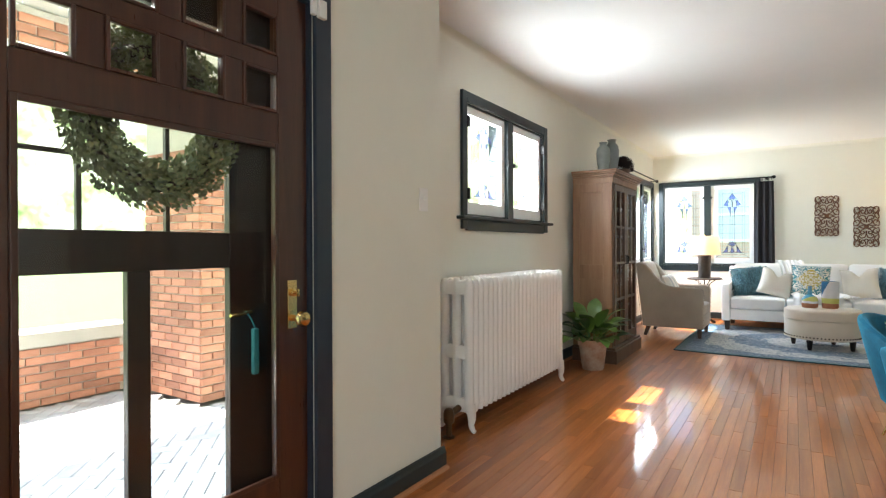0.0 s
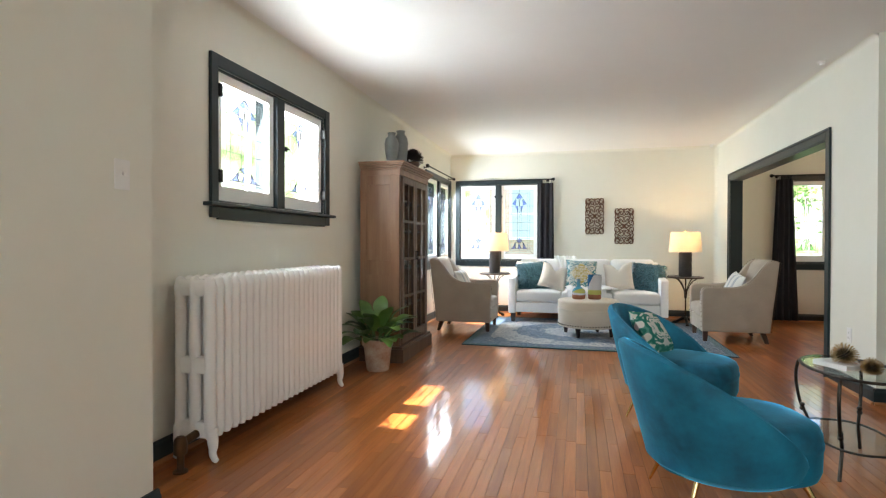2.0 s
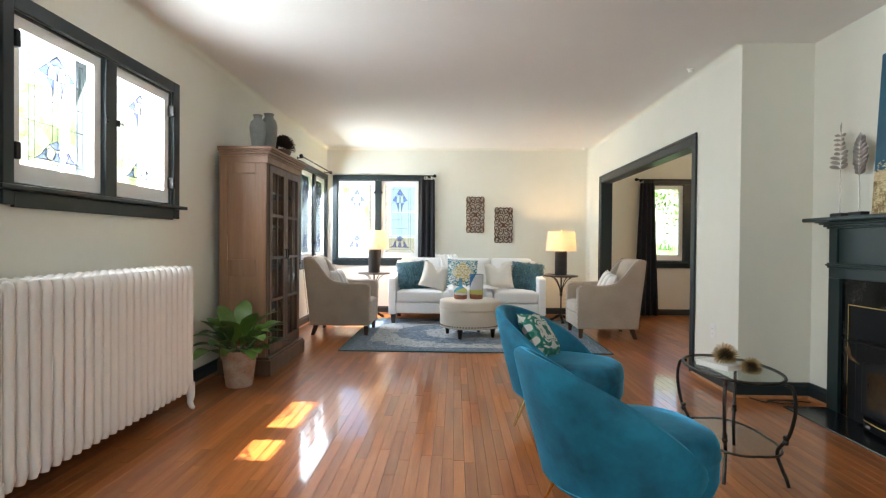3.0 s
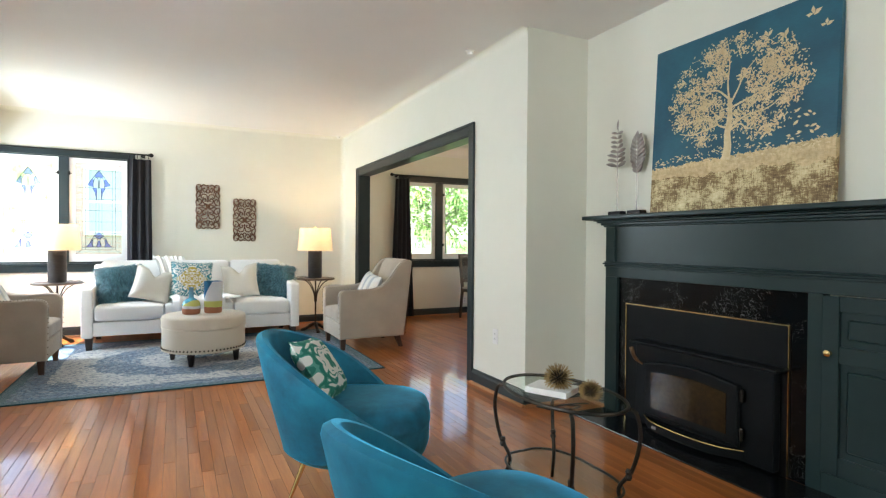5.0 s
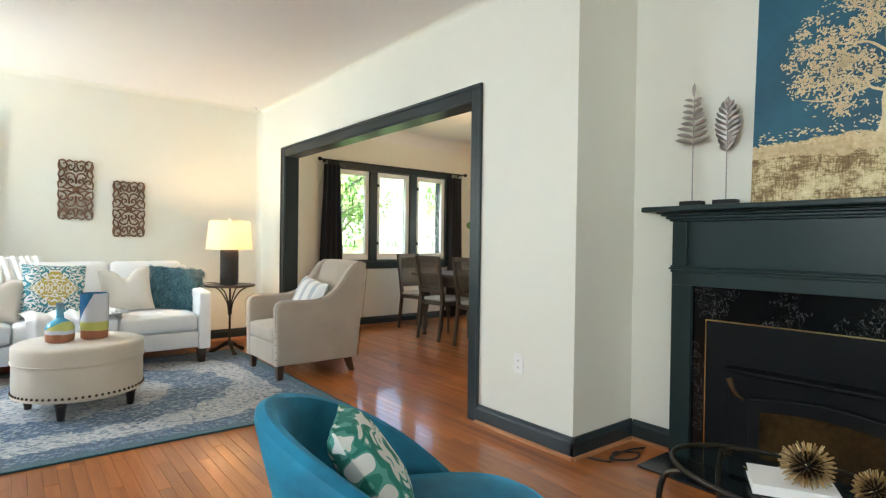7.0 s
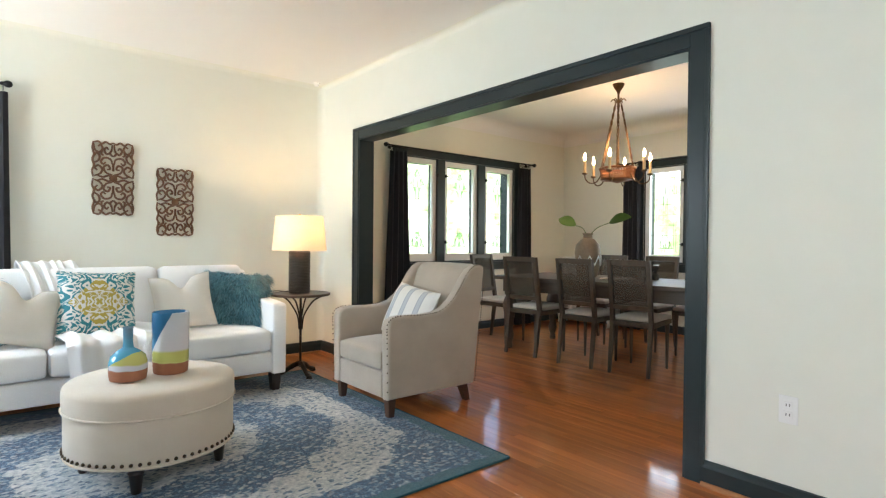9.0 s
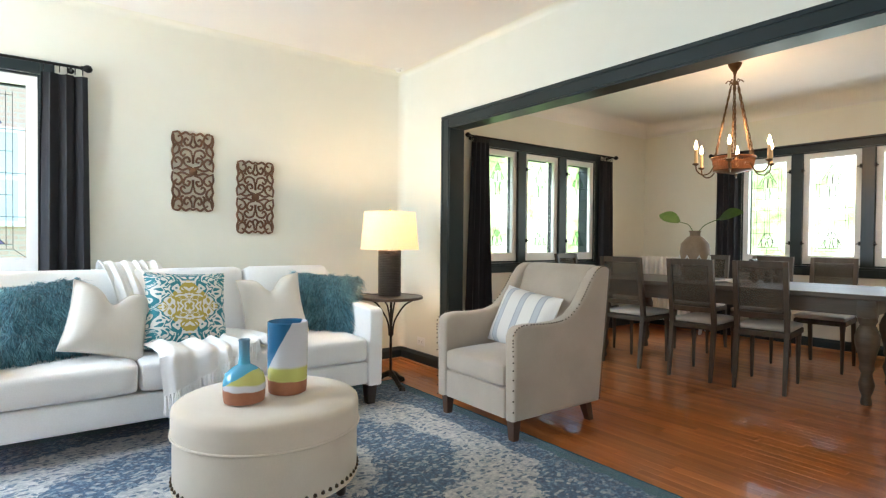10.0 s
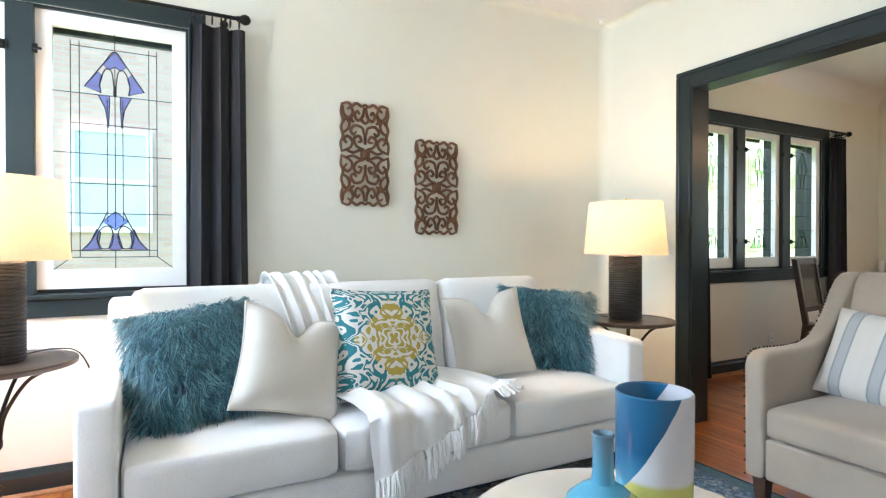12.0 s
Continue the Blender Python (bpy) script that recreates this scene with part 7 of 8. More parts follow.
# ---- wreath between the doors ----
def wreath():
    ob = thing("wreath", "round boxwood leaf wreath hung on the storm door", "wreath", pose(XE - 0.108, 0.695, 1.570))
    R, r0 = 0.205, 0.066
    bm = bmesh.new()
    tube(bm, [(0, R * math.cos(2 * math.pi * k / 40), R * math.sin(2 * math.pi * k / 40)) for k in range(40)], 0.022, 8, closed=True)
    part("twig_ring", bm, M_TWIG, ob, "bound twig ring")
    rng = random.Random(9)
    verts, faces = [], []
    for _ in range(7600):
        a = rng.uniform(0, 2 * math.pi)
        b = rng.uniform(0, 2 * math.pi)
        c = Vector((0, R * math.cos(a), R * math.sin(a)))
        out = Vector((0, math.cos(a), math.sin(a)))
        rr = r0 * rng.uniform(0.45, 1.25)
        d = out * math.cos(b) + Vector((1, 0, 0)) * math.sin(b) * 0.62
        p = c + d * rr
        along = Vector((0, -math.sin(a), math.cos(a)))
        ax = (d * 0.6 + along * 0.8 + Vector((rng.uniform(-.6, .6), rng.uniform(-.6, .6), rng.uniform(-.6, .6)))).normalized()
        s = ax.cross(Vector((rng.uniform(-1, 1), rng.uniform(-1, 1), rng.uniform(-1, 1)))).normalized()
        L, w = rng.uniform(.009, .017), rng.uniform(.005, .009)
        k = len(verts)
        verts += [p - ax * L * .6, p + s * w, p + ax * L, p - s * w]
        faces.append((k, k + 1, k + 2, k + 3))
    me = bpy.data.meshes.new("leaves")
    me.from_pydata([tuple(q) for q in verts], [], faces)
    me.materials.append(M_WREATH)
    f = new("leaves", me)
    f.parent = ob
    tagged(f, "small dense boxwood leaves", kind="stuff")


wreath()
tassel = thing("door_tassel", "teal fabric tassel hanging from the storm door lever", "tassel", pose(XE - 0.108, 1.055, 0.70))
bm = bmesh.new()
box(bm, -0.010, 0.010, -0.012, 0.012, 0.0, 0.17, 0.005)
part("tag", bm, M_TASSEL, tassel)
bm = bmesh.new()
tube(bm, [(0, 0, 0.17), (-0.005, -0.012, 0.205), (-0.015, -0.028, 0.235)], 0.003, 6)
part("cord", bm, M_TASSEL, tassel)
# ---- dining room ----
TM = pose(4.80, 7.30, 0, 0, 0, 5)
TT = TM @ pose(-0.09, 0.02, 0)
dt = thing("dining_table", "long weathered wooden table on turned legs", "table", TT)
part("tabletop", boxes((-0.50, 0.50, -1.16, 1.16, 0.725, 0.762), bevel=0.006), M_DINING, dt)
part("apron", boxes((-0.43, 0.43, -1.06, -1.03, 0.61, 0.7245), (-0.43, 0.43, 1.03, 1.06, 0.61, 0.7245), (-0.43, -0.40, -1.03, 1.03, 0.61, 0.7245), (0.40, 0.43, -1.03, 1.03, 0.61, 0.7245)), M_DINING, dt)
leg_prof = [(0.030, 0.0), (0.034, 0.02), (0.026, 0.06), (0.040, 0.10), (0.048, 0.14), (0.036, 0.19), (0.032, 0.22), (0.046, 0.25), (0.040, 0.28), (0.052, 0.34), (0.072, 0.42), (0.074, 0.47), (0.058, 0.52), (0.044, 0.55), (0.056, 0.575), (0.056, 0.60)]
for x in (-0.40, 0.40):
    for y in (-1.02, 1.02):
        bm = bmesh.new()
        lathe(bm, leg_prof, 20, (x, y, 0))
        box(bm, x - 0.052, x + 0.052, y - 0.052, y + 0.052, 0.60, 0.7243, 0.003)
        part("leg", bm, M_DINING, dt, "turned baluster leg", True)

def cane_mat():
    """Woven cane seen as a fine open lattice over dark backing threads."""
    m, t, b = nodes_of("cane_weave")
    v = coords(t, (1, 1, 1))
    w = node(t, "ShaderNodeTexVoronoi", Scale=120.0)
    t.links.new(v, w.inputs["Vector"])
    t.links.new(ramp(t, w.outputs["Distance"], ((0.2, (0.03, 0.022, 0.014)), (0.6, (0.12, 0.092, 0.062)))), b.inputs["Base Color"])
    b.inputs["Roughness"].default_value = 0.7
    b.inputs["Alpha"].default_value = 0.6
    return m


M_CANE = cane_mat()
M_DCHAIR = wood("weathered_chair_wood", (0.036, 0.026, 0.017), (0.070, 0.052, 0.035), (0.115, 0.088, 0.062), 2, 0.5, 0.05)


def dining_chair(m):
    """Cane-back chair facing local +x."""
    ch = thing("dining_chair", "weathered wood cane-back dining chair with pale seat pad", "chair", m, "dining chairs")
    bk = lambda z: -0.215 - 0.085 * max(0, (z - 0.45)) / 0.52
    for s in (-1, 1):
        bm = bmesh.new()
        pts = [(bk(z) if z > 0.45 else -0.215 - 0.06 * (0.45 - z) / 0.45, s * 0.205, z) for z in (0.0, 0.2, 0.45, 0.6, 0.8, 0.97)]
        rows = []
        for x, y, z in pts:
            w = 0.014 + 0.006 * min(1, z / 0.3)
            rows.append([(x - w, y - w, z), (x + w, y - w, z), (x + w, y + w, z), (x - w, y + w, z)])
        vs = grid_faces(bm, rows, close_v=True)
        bm.faces.new(vs[0][::-1])
        bm.faces.new(vs[-1])
        part("back_post", bm, M_DCHAIR, ch)
        bm = bmesh.new()
        lathe(bm, [(0.012, 0), (0.014, 0.02), (0.022, 0.36), (0.026, 0.385), (0.024, 0.42)], 10, (0.20, s * 0.20, 0))
        part("front_leg", bm, M_DCHAIR, ch, smooth=True)
    for z0, z1 in ((0.545, 0.585), (0.925, 0.972)):
        bm = bmesh.new()
        extrude_outline(bm, [(bk(z0) - 0.013, z0), (bk(z0) + 0.013, z0), (bk(z1) + 0.013, z1), (bk(z1) - 0.013, z1)], 'y', -0.184, 0.184, 0.003, 1)
        part("back_rail", bm, M_DCHAIR, ch)
    bm = bmesh.new()
    extrude_outline(bm, [(bk(0.586) - 0.003, 0.586), (bk(0.586) + 0.003, 0.586), (bk(0.924) + 0.003, 0.924), (bk(0.924) - 0.003, 0.924)], 'y', -0.184, 0.184)
    part("cane_panel", bm, M_CANE, ch, "woven cane back panel")
    part("seat_frame", boxes((-0.232, 0.235, -0.235, 0.235, 0.405, 0.445), bevel=0.006), M_DCHAIR, ch)
    bm = bmesh.new()
    soft_block(bm, -0.195, 0.238, -0.232, 0.232, 0.4455, 0.485, 0.018, 0.018, 5)
    part("seat_pad", bm, M_SEATPAD, ch, "pale upholstered seat pad", True)
    return ch


SLIM = Matrix.Diagonal((1.0, 0.90, 1.0, 1.0))
first = dining_chair(pose(4.31, 7.985, 0, 0, 0, 3) @ SLIM)
for x, y, r in ((4.335, 7.37, 6), (4.405, 6.89, 10), (5.36, 7.96, 186), (5.41, 7.38, 184), (5.46, 6.86, 187), (4.46, 8.66, -84)):
    copy_thing(first, pose(x, y, 0, 0, 0, r) @ SLIM)

radiator("radiator", pose(6.24, 9.20, 0, 0, 0, 180), 13, 0.066, 0.20, 0.92, 3, "white cast-iron radiator in the dining room corner")

# table centre
M_DVASE = surface("taupe_vase", (0.17, 0.115, 0.07), (0.27, 0.19, 0.125), 8, 0.6, bump=0.2)
vs_ob = thing("floor_vase", "taupe vase with cream zigzag band and two palm leaves", "vase", pose(4.65, 7.63, 0.763))
bm = bmesh.new()
lathe(bm, hollow([(0.075, 0.0), (0.10, 0.02), (0.122, 0.12), (0.128, 0.25), (0.118, 0.33), (0.07, 0.385), (0.045, 0.40), (0.044, 0.43), (0.054, 0.445)]), 28)
part("body", bm, M_DVASE, vs_ob, "", True)
bm = bmesh.new()
zz = []
for k in range(17):
    a = 2 * math.pi * k / 16
    z = 0.13 if k % 2 else 0.22
    zz.append((0.1285 * math.cos(a), 0.1285 * math.sin(a), z))
tube(bm, zz, 0.010, 5)
part("zigzag_band", bm, M_PAPER, vs_ob, "cream zigzag band")
for tip, mid in (((0.40, -0.24, 0.62), (0.20, -0.12, 0.56)), ((-0.05, 0.33, 0.60), (-0.02, 0.14, 0.53))):
    bm = bmesh.new()
    tube(bm, curve_pts([(0, 0, 0.40), (mid[0] * 0.4, mid[1] * 0.4, 0.50), mid], 5), 0.004, 6)
    leaf_blade(bm, mid, tip, 0.065, 0.10, 0.15, 8, 0.9)
    part("palm_leaf", bm, M_LEAF, vs_ob, "single broad green leaf", True)
M_DARKGLASS = surface("dark_glass_holder", (0.012, 0.012, 0.012), (0.05, 0.05, 0.045), 30, 0.25)
for k, (x, y, r, h) in enumerate(((4.83, 7.20, 0.035, 0.20), (4.93, 7.05, 0.032, 0.14), (4.86, 7.10, 0.028, 0.11))):
    bm = bmesh.new()
    lathe(bm, [(r, 0), (r * 1.05, 0.01), (r, h * 0.35), (r * 0.5, h * 0.45), (r * 0.7, h * 0.6), (r, h * 0.7), (r, h)], 16)
    ob = part("candle_holder", bm, M_DARKGLASS, smooth=True)
    ob.matrix_basis = pose(x, y, 0.763)
    tagged(ob, "dark patterned candle holder on the dining table", "candle holder", "candle holders")
bm = bmesh.new()
rows = [[(0.16 * u, 0.11 * v, 0.004 + 0.012 * math.sin(5 * u + 2 * v) ** 2) for v in [-1 + 0.25 * q for q in range(9)]] for u in [-1 + 0.2 * q for q in range(11)]]
grid_faces(bm, rows)
bm.normal_update()
bmesh.ops.solidify(bm, geom=bm.faces[:], thickness=0.003)
ob = part("table_napkin", bm, M_OTTO, smooth=True)
ob.matrix_basis = pose(4.66, 7.28, 0.766)
tagged(ob, "crumpled tan napkin on the dining table", "napkin")

# ---- chandelier ----
cz = pose(4.65, 7.30, 0)
chd = thing("chandelier", "copper basket chandelier with six lit candle arms", "chandelier", cz)
bm = bmesh.new()
lathe(bm, [(0.012, 2.55), (0.016, 2.57), (0.03, 2.59), (0.046, 2.615), (0.054, 2.635), (0.056, 2.6445)], 20)
part("canopy", bm, M_AGED, chd, "", True)
bm = bmesh.new()
lathe(bm, [(0.004, 2.40), (0.016, 2.43), (0.010, 2.46), (0.022, 2.475), (0.010, 2.50), (0.010, 2.56)], 12)
for k in range(6):
    a = 2 * math.pi * k / 6
    tube(bm, curve_pts([(0.01 * math.cos(a), 0.01 * math.sin(a), 2.46), (0.045 * math.cos(a), 0.045 * math.sin(a), 2.50), (0.07 * math.cos(a), 0.07 * math.sin(a), 2.48)], 4), 0.005, 5)
part("crown_hub", bm, M_AGED, chd, "", True)
R1 = 0.165
for k in range(6):
    a = 2 * math.pi * (k + 0.5) / 6
    bm = bmesh.new()
    p0, p1 = Vector((0.03 * math.cos(a), 0.03 * math.sin(a), 2.46)), Vector((R1 * math.cos(a), R1 * math.sin(a), 1.84))
    n = 26
    for s in (0, math.pi):
        tube(bm, [p0.lerp(p1, i / n) + 0.006 * Vector((math.cos(s + i * 1.1), math.sin(s + i * 1.1), 0)) for i in range(n + 1)], 0.0042, 5)
    part("rope", bm, M_AGED, chd, "twisted bronze rope", True)
bm = bmesh.new()
for z, r in ((1.835, 0.168), (1.73, 0.150)):
    tube(bm, [(r * math.cos(2 * math.pi * k / 32), r * math.sin(2 * math.pi * k / 32), z) for k in range(32)], 0.010, 6, closed=True)
for k in range(44):
    a = 2 * math.pi * k / 44
    for s in (-1, 1):
        tube(bm, [(0.168 * math.cos(a), 0.168 * math.sin(a), 1.835), (0.150 * math.cos(a + s * 0.3), 0.150 * math.sin(a + s * 0.3), 1.73)], 0.004, 4)
lathe(bm, [(0.004, 1.692), (0.05, 1.705), (0.145, 1.728), (0.148, 1.732)], 24)
part("basket", bm, M_COPPER, chd, "woven copper basket ring", True)
for k in range(6):
    a = 2 * math.pi * k / 6 + 0.35
    c, s = math.cos(a), math.sin(a)
    P = lambda r, z: (r * c, r * s, z)
    bm = bmesh.new()
    tube(bm, curve_pts([P(0.155, 1.775), P(0.20, 1.705), P(0.26, 1.69), P(0.305, 1.725), P(0.315, 1.775)], 6), 0.006, 6)
    lathe(bm, [(0.008, 1.767), (0.026, 1.777), (0.028, 1.787), (0.010, 1.791)], 12, (0.315 * c, 0.315 * s, 0))
    ar = part("candle_arm", bm, M_AGED, chd, "scrolled bronze arm", True)
    bm = bmesh.new()
    lathe(bm, [(0.013, 1.790), (0.014, 1.85), (0.013, 1.905), (0.006, 1.908)], 12, (0.315 * c, 0.315 * s, 0))
    part("candle_sleeve", bm, M_CANDLE, ar, "ivory candle sleeve", True)
    bm = bmesh.new()
    lathe(bm, [(0.006, 1.907), (0.013, 1.922), (0.015, 1.935), (0.009, 1.96), (0.002, 1.985)], 10, (0.315 * c, 0.315 * s, 0))
    part("flame_bulb", bm, M_BULB, ar, "lit flame bulb", True)
point_lamp("chandelier_light", (4.65, 7.30, 2.06), 3.1, (1.0, 0.62, 0.32), 0.12)
# ---- outdoors ----
M_GRASS = surface("grass", (0.05, 0.10, 0.025), (0.10, 0.17, 0.05), 3, 0.9, bump=0.5, bump_scale=60, bump_dist=0.02)
tagged(part("ground", boxes((-400, 400, -400, 400, -1.0, -0.45)), M_GRASS), "sunlit green lawn around the house", "ground", kind="structure")
M_STONE = surface("limestone_cap", (0.42, 0.39, 0.34), (0.52, 0.49, 0.44), 5, 0.8, bump=0.2)
M_MORTAR = surface("mortar", (0.46, 0.42, 0.37), (0.56, 0.52, 0.46), 30, 0.9)
M_BRICK = surface("red_brick", (0.40, 0.155, 0.095), (0.54, 0.26, 0.17), 9, 0.85, bump=0.4, bump_scale=60, random_tint=0.35)
M_PAVER = surface("grey_paver", (0.40, 0.40, 0.42), (0.52, 0.52, 0.54), 9, 0.85, bump=0.3, bump_scale=50, random_tint=0.2)
M_CONC = surface("porch_bed", (0.20, 0.19, 0.18), (0.27, 0.26, 0.25), 6, 0.9)


def shared_box(name, sx, sy, sz, mat, bevel=0.003):
    bm = boxes((-sx / 2, sx / 2, -sy / 2, sy / 2, -sz / 2, sz / 2))
    me = bpy.data.meshes.new(name)
    bmesh.ops.bevel(bm, geom=bm.edges[:], offset=bevel, segments=1, affect='EDGES')
    bm.to_mesh(me)
    bm.free()
    me.materials.append(mat)
    return me


BL, BH, BJ = 0.203, 0.060, 0.010
BRICK = shared_box("brick", BL, 0.03, BH, M_BRICK)
HALF = shared_box("brick", BL / 2 - BJ / 2, 0.03, BH, M_BRICK)


def brick_face(parent, m, w, h):
    """A running-bond face in the local xz plane, its bricks proud of the core towards local -y."""
    rng = random.Random(int(w * 1000))
    z, row = BH / 2 + 0.004, 0
    while z + BH / 2 < h:
        x = 0.0 if row % 2 == 0 else -(BL + BJ) / 2
        while x < w - 0.03:
            a, b = max(x, 0.0), min(x + BL, w)
            if b - a > BL * 0.9:
                piece("brick", BRICK, parent, m @ pose((a + b) / 2, rng.uniform(-0.004, -0.001), z))
            elif b - a > 0.07:
                piece("brick", HALF, parent, m @ pose(a + (BL - BJ) / 4 if a == 0.0 else b - (BL - BJ) / 4, rng.uniform(-0.004, -0.001), z))
            x += BL + BJ
        z += BH + BJ
        row += 1


PZ = -0.15
pillar = thing("brick_pillar", "red brick porch pillar", "pillar", pose(0, 0, PZ))
part("core", boxes((-4.70, -3.87, 2.49, 3.25, 0, 2.99)), M_MORTAR, pillar)
brick_face(pillar, pose(-4.70, 2.49, 0), 0.84, 2.2)
brick_face(pillar, pose(-3.87, 2.485, 0, 0, 0, 90), 0.42, 2.2)
porch_beam = thing("porch_beam", "red brick porch beam with a white soffit board", "beam", pose(0, 0, PZ))
part("core", boxes((-4.60, -4.02, -1.4, 2.48, 2.70, 2.96)), M_MORTAR, porch_beam)
part("soffit_board", boxes((-4.62, -3.99, -1.4, 2.48, 2.655, 2.699), bevel=0.004), M_SASH, porch_beam, "white painted soffit board")
brick_face(porch_beam, pose(-4.02, 0.2, 2.70, 0, 0, 90), 2.28, 0.26)
porch_wall = thing("porch_wall", "low red brick porch wall with a stone cap", "wall", pose(0, 0, PZ))
part("core", boxes((-5.2, -4.93, -0.8, 3.2, 0, 0.50)), M_MORTAR, porch_wall)
part("cap", boxes((-5.25, -4.86, -0.8, 2.47, 0.502, 0.62), bevel=0.008), M_STONE, porch_wall, "pale limestone cap")
brick_face(porch_wall, pose(-4.93, -0.2, 0, 0, 0, 90), 2.68, 0.5)
porch = thing("porch_floor", "pale grey herringbone paver porch floor", "floor", kind="structure")
part("bed", boxes((-5.3, XL - 0.24, -2.5, 3.4, -0.60, PZ - 0.035)), M_CONC, porch)
PAVER = shared_box("paver", 0.194, 0.094, 0.034, M_PAVER, 0.004)
cnt = 0
more_v, more_f = [], []
c45 = math.cos(radians(45))
for i in range(-60, 60):
    for j in range(-30, 30):
        ox, oy = i + 2 * j, i - 2 * j
        for cx, cy, r in ((ox + 1.0, oy + 0.5, 0), (ox + 0.5, oy + 2.0, 90)):
            X, Y = -4.0 + (cx - cy) * 0.1 * c45, 1.2 + (cx + cy) * 0.1 * c45
            if not (-4.84 < X < -1.95 and -2.3 < Y < 3.2) or (X < -3.75 and Y > 2.42):
                continue
            m = pose(X, Y, PZ - 0.0175, 0, 0, 45 + r)
            if cnt < 300 and -4.86 < X < -2.9 and 0.4 < Y < 2.6:
                piece("paver", PAVER, porch, m)
                cnt += 1
            else:
                b0 = len(more_v)
                more_v += [tuple(m @ v.co) for v in PAVER.vertices]
                more_f += [tuple(b0 + k for k in p.vertices) for p in PAVER.polygons]
me = bpy.data.meshes.new("pavers")
me.from_pydata(more_v, [], more_f)
me.materials.append(M_PAVER)
pav = new("pavers", me)
pav.parent = porch
tagged(pav, kind="stuff")
M_PORCHCEIL = surface("porch_ceiling_paint", (0.60, 0.58, 0.52), (0.66, 0.64, 0.58), 4, 0.7)
tagged(part("porch_ceiling", boxes((-5.2, XL - 0.26, -1.5, 3.42, CEIL + 0.17, CEIL + 0.20)), M_PORCHCEIL), "pale boarded porch ceiling", "ceiling", kind="structure")

# neighbouring brick house
def far_brick():
    m, t, b = nodes_of("far_brickwork")
    bt = t.nodes.new("ShaderNodeTexBrick")
    c = t.nodes.new("ShaderNodeTexCoord")
    mp = t.nodes.new("ShaderNodeMapping")
    mp.inputs["Rotation"].default_value = (radians(90), 0, 0)
    t.links.new(c.outputs["Object"], mp.inputs["Vector"])
    t.links.new(mp.outputs[0], bt.inputs["Vector"])
    for k, v in (("Color1", (0.56, 0.37, 0.31, 1)), ("Color2", (0.62, 0.45, 0.38, 1)), ("Mortar", (0.5, 0.46, 0.42, 1))):
        bt.inputs[k].default_value = v
    for k, v in (("Scale", 1.0), ("Mortar Size", 0.008), ("Brick Width", 0.215), ("Row Height", 0.075)):
        bt.inputs[k].default_value = v
    t.links.new(bt.outputs["Color"], b.inputs["Base Color"])
    b.inputs["Roughness"].default_value = 0.9
    return m


M_BRICKFAR = far_brick()
M_FARPANE = surface("far_pane", (0.50, 0.56, 0.60), (0.62, 0.67, 0.70), 2, 0.15, bump=0)
house = thing("neighbour_house", "pale brick neighbouring house with a white sash window", "house", pose(0, 15.2, -0.45))
part("wall", boxes((-1.9, 3.2, 0, 6, 0, 5.4)), M_BRICKFAR, house)
bm = bmesh.new()
extrude_outline(bm, [(-0.4, 5.4), (6.4, 5.4), (3, 7.6)], 'x', -2.3, 3.6)
part("roof", bm, M_ROOF, house)
for x0 in (-1.35, 1.2):
    za, zb = 1.7, 3.15
    w = part("window", boxes((x0, x0 + 0.08, -0.05, -0.002, za, zb), (x0 + 0.92, x0 + 1.0, -0.05, -0.002, za, zb), (x0 + 0.08, x0 + 0.92, -0.05, -0.002, zb - 0.08, zb), (x0 + 0.08, x0 + 0.92, -0.05, -0.002, za, za + 0.08), (x0 + 0.08, x0 + 0.92, -0.045, -0.002, za + 0.68, za + 0.74)), M_SASH, house, "white sash window")
    part("pane", boxes((x0 + 0.08, x0 + 0.92, -0.02, -0.003, za + 0.08, zb - 0.08)), M_FARPANE, w, "pale blue-grey pane")

# trees
M_BARK = surface("bark", (0.12, 0.10, 0.08), (0.2, 0.17, 0.14), 8, 0.9, bump=0.6, bump_scale=20, bump_dist=0.02)


def leaf_mat():
    """Thin leaves that let sunlight through."""
    m, t, b = nodes_of("tree_leaf")
    out = t.nodes["Material Output"]
    col = ramp(t, noise_n(t, coords(t), 2, 4), ((0.3, (0.075, 0.13, 0.04)), (0.7, (0.12, 0.19, 0.07))))
    t.links.new(col, b.inputs["Base Color"])
    b.inputs["Roughness"].default_value = 0.5
    tl = node(t, "ShaderNodeBsdfTranslucent")
    t.links.new(mixc(t, 1.0, col, (1.9, 2.1, 1.3), 'MULTIPLY'), tl.inputs[0])
    mx = node(t, "ShaderNodeMixShader", Fac=0.55)
    t.links.new(b.outputs[0], mx.inputs[1])
    t.links.new(tl.outputs[0], mx.inputs[2])
    t.links.new(mx.outputs[0], out.inputs[0])
    return m


M_TREE = leaf_mat()


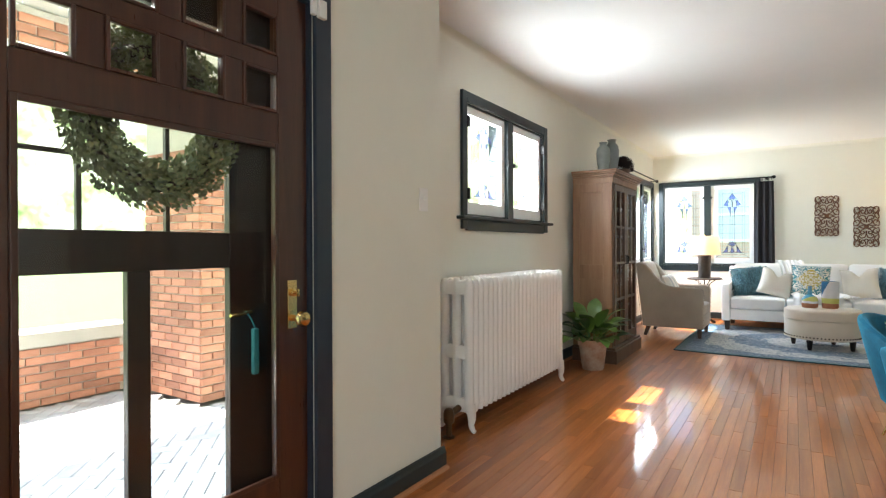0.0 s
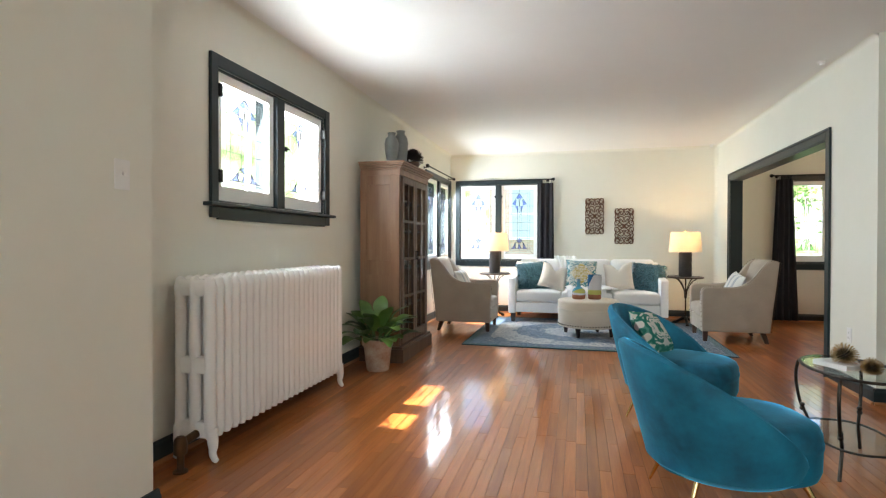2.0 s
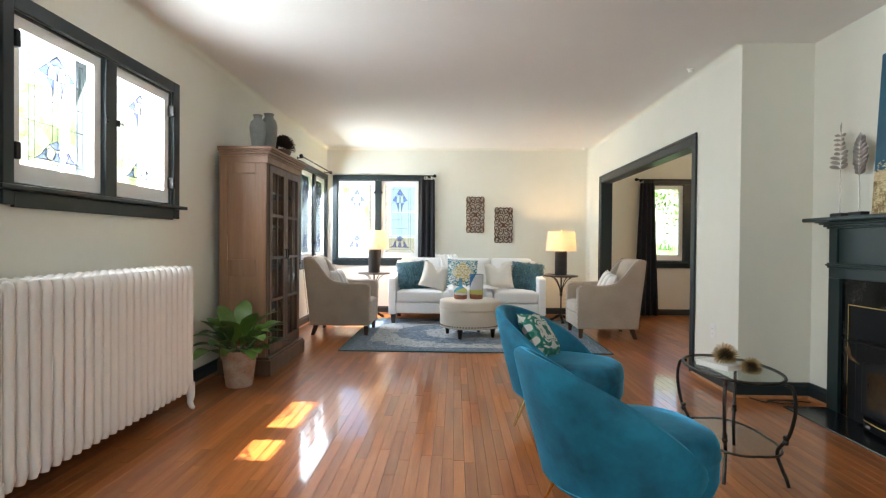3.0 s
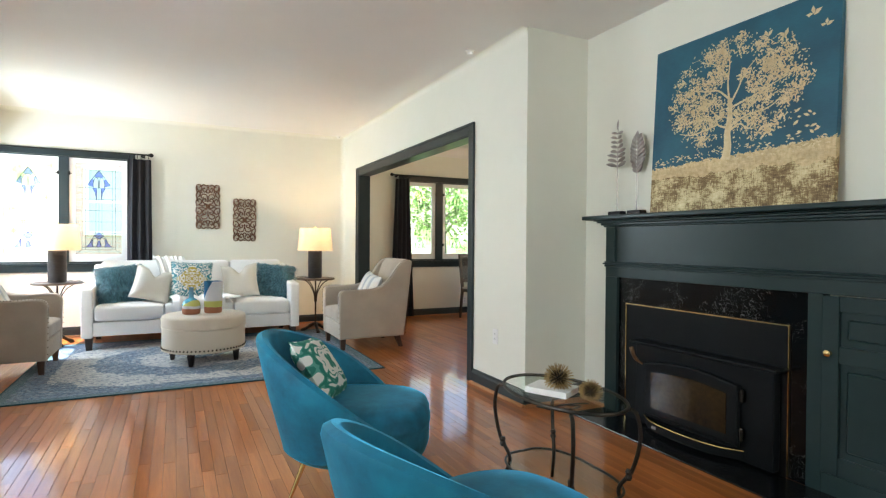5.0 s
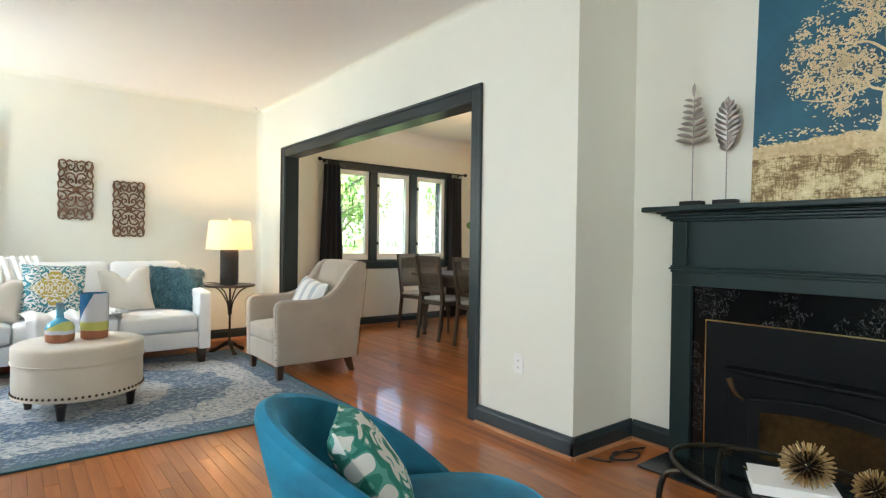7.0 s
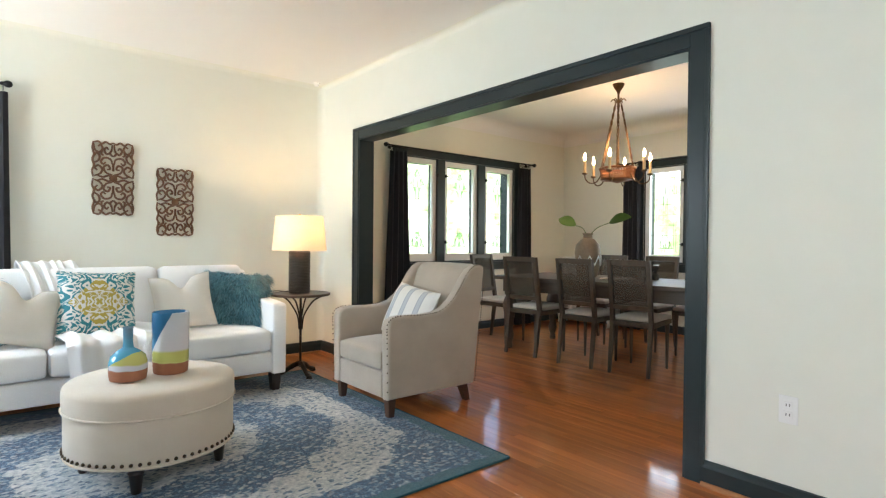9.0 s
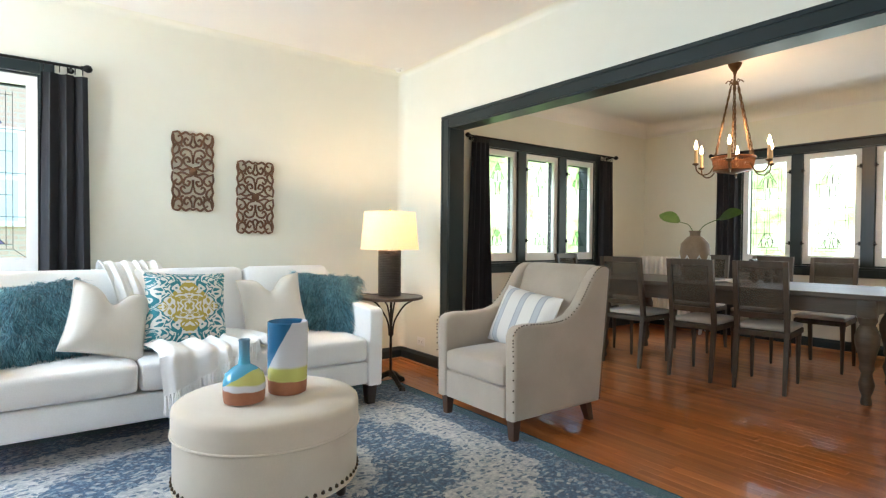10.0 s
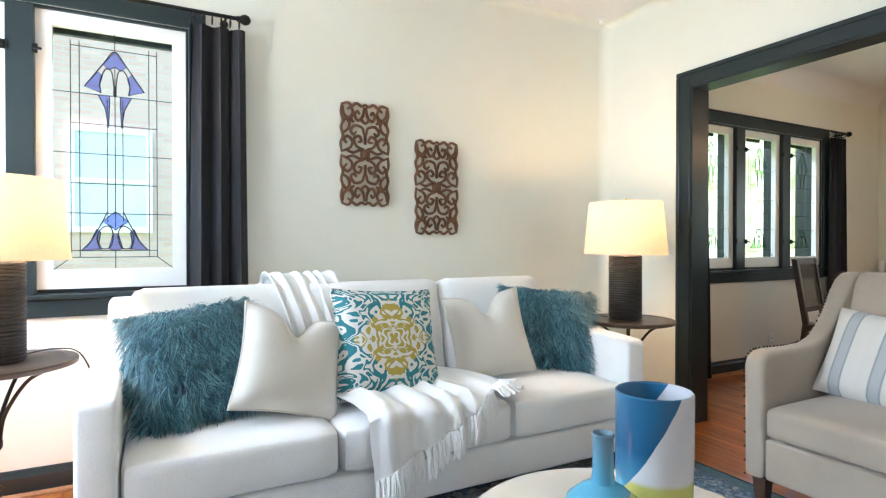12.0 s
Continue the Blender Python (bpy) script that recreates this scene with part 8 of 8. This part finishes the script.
def tree(m, seed, height, spread, label):
    ob = thing("tree", label, "tree", m, "garden trees")
    rng = random.Random(seed)
    bm = bmesh.new()
    trunk_h = height * 0.45
    tube(bm, curve_pts([(0, 0, 0), (0.05, 0.03, trunk_h * 0.5), (0.0, 0.1, trunk_h), (0.1, 0.0, height * 0.8)], 5), [0.20 - 0.011 * k for k in range(16)], 8)
    tips = []
    for k in range(9):
        a = 2.4 * k
        z0 = height * (0.28 + 0.05 * k)
        L = spread * rng.uniform(0.6, 1.0)
        tip = Vector((L * math.cos(a), L * math.sin(a), z0 + L * rng.uniform(0.2, 0.7)))
        base = Vector((0, 0.05, z0))
        tube(bm, [base, base.lerp(tip, 0.5) + Vector((0, 0, 0.15)), tip], [0.07, 0.045, 0.015], 6)
        tips += [tip, base.lerp(tip, 0.65)]
    tips.append(Vector((0, 0, height * 0.92)))
    part("trunk", bm, M_BARK, ob, "", True)
    verts, faces = [], []
    for c in tips:
        for _ in range(140):
            d = Vector((rng.gauss(0, 1), rng.gauss(0, 1), rng.gauss(0, 0.8)))
            p = c + d.normalized() * spread * 0.42 * rng.random() ** 0.5
            ax = Vector((rng.uniform(-1, 1), rng.uniform(-1, 1), rng.uniform(-1, 0.4))).normalized()
            s = ax.cross(Vector((rng.uniform(-1, 1), rng.uniform(-1, 1), rng.uniform(-1, 1)))).normalized()
            L, w = rng.uniform(0.06, 0.12), rng.uniform(0.03, 0.055)
            k = len(verts)
            verts += [p - ax * L, p + s * w, p + ax * L, p - s * w]
            faces.append((k, k + 1, k + 2, k + 3))
    me = bpy.data.meshes.new("crown")
    me.from_pydata([tuple(q) for q in verts], [], faces)
    me.materials.append(M_TREE)
    f = new("crown", me)
    f.parent = ob
    tagged(f, "loose crown of small green leaves", kind="stuff")
    return ob


t1 = tree(pose(7.0, 25.0, -0.45), 1, 5.2, 2.0, "leafy green garden tree in sunlight")
for x, y, r, s in ((3.0, 29.5, 40, 1.2), (13.0, 27.0, 130, 1.2)):
    c = copy_thing(t1, pose(x, y, -0.45, 0, 0, r))
    c.scale = (s, s, s)


def distance_mat():
    """Woods and sky in the distance, their daylight put in as emission."""
    m, t, b = nodes_of("glowing_woods")
    t.nodes.remove(b)
    out = t.nodes["Material Output"]
    v = coords(t)
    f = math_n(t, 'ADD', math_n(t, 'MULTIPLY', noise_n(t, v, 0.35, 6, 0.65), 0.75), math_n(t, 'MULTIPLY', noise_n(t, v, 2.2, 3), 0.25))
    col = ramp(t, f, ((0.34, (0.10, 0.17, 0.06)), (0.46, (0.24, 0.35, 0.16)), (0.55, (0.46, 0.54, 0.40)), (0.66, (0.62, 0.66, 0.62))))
    # the ring glows itself; no sun or sky lights it
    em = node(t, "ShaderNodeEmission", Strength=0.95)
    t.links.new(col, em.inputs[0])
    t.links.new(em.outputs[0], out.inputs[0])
    return m


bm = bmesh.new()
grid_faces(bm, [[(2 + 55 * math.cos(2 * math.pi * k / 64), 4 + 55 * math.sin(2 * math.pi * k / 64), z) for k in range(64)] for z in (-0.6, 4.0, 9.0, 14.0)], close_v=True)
tagged(part("backdrop", bm, distance_mat()), "hazy green woods in the distance, bright by their own glow", "backdrop", kind="structure")
# ---- oak strips of the floor ----
def floor_strips():
    rng = random.Random(7)
    w = 0.0572
    floor_ob = bpy.data.objects["floor"]
    near, rest = [], []
    x = XL
    while x < XD - 0.001:
        x1 = min(x + w, XD)
        y = YB + rng.uniform(-0.9, 0)
        while y < YF:
            L = rng.choice((0.45, 0.6, 0.75, 0.9, 1.1, 1.3, 1.6))
            a, b = max(y, YB), min(y + L, YF)
            y += L
            if x > 3.09:
                a = max(a, 4.80)
            if b - a < 0.02 or (x > 3.09 and b < 4.8):
                continue
            item = (x, x1, a, b, rng.uniform(-0.0005, 0.0))
            (near if (-0.75 < x < 1.0 and a > 2.2 and b < 6.6) else rest).append(item)
        x = x1
    def board(bm, x0, x1, y0, y1, dz):
        g = 0.0003
        c = 0.0008
        pts = [(x0 + g, y0 + g), (x1 - g, y0 + g), (x1 - g, y1 - g), (x0 + g, y1 - g)]
        mid = [(x0 + g + c, y0 + g + c), (x1 - g - c, y0 + g + c), (x1 - g - c, y1 - g - c), (x0 + g + c, y1 - g - c)]
        lo = [bm.verts.new((px_, py_, -0.0185)) for px_, py_ in pts]
        hi = [bm.verts.new((px_, py_, -0.0012 + dz)) for px_, py_ in pts]
        tp = [bm.verts.new((px_, py_, dz)) for px_, py_ in mid]
        bm.faces.new(tp)
        for k in range(4):
            n = (k + 1) % 4
            bm.faces.new([lo[k], lo[n], hi[n], hi[k]])
            bm.faces.new([hi[k], hi[n], tp[n], tp[k]])
    shared = {}
    count = 0
    for x0, x1, y0, y1, dz in near:
        if count >= 300:
            rest.append((x0, x1, y0, y1, dz))
            continue
        count += 1
        key = round(y1 - y0, 3)
        if key not in shared:
            bm = bmesh.new()
            board(bm, 0, x1 - x0, 0, y1 - y0, 0)
            me = bpy.data.meshes.new("plank")
            bmesh.ops.recalc_face_normals(bm, faces=bm.faces)
            bm.to_mesh(me)
            bm.free()
            me.materials.append(M_FLOOR)
            shared[key] = me
        piece("plank", shared[key], floor_ob, pose(x0, y0, dz, rng.uniform(-0.02, 0.02), rng.uniform(-0.25, 0.25), 0))
    verts, faces = [], []
    for x0, x1, y0, y1, dz in rest:
        g, c, k = 0.0003, 0.0008, len(verts)
        tl = rng.uniform(-0.00013, 0.00013)
        for z, i in ((-0.0185, g), (-0.0012 + dz, g)):
            verts += [(x0 + i, y0 + i, z), (x1 - i, y0 + i, z), (x1 - i, y1 - i, z), (x0 + i, y1 - i, z)]
        i = g + c
        verts += [(x0 + i, y0 + i, dz - tl), (x1 - i, y0 + i, dz + tl), (x1 - i, y1 - i, dz + tl), (x0 + i, y1 - i, dz - tl)]
        faces.append((k + 8, k + 9, k + 10, k + 11))
        for q in range(4):
            n = (q + 1) % 4
            faces.append((k + q, k + n, k + 4 + n, k + 4 + q))
            faces.append((k + 4 + q, k + 4 + n, k + 8 + n, k + 8 + q))
    me = bpy.data.meshes.new("planks")
    me.from_pydata(verts, [], faces)
    me.materials.append(M_FLOOR)
    ob = new("planks", me)
    ob.parent = floor_ob
    tagged(ob, "varnished oak strips", kind="stuff")


floor_strips()
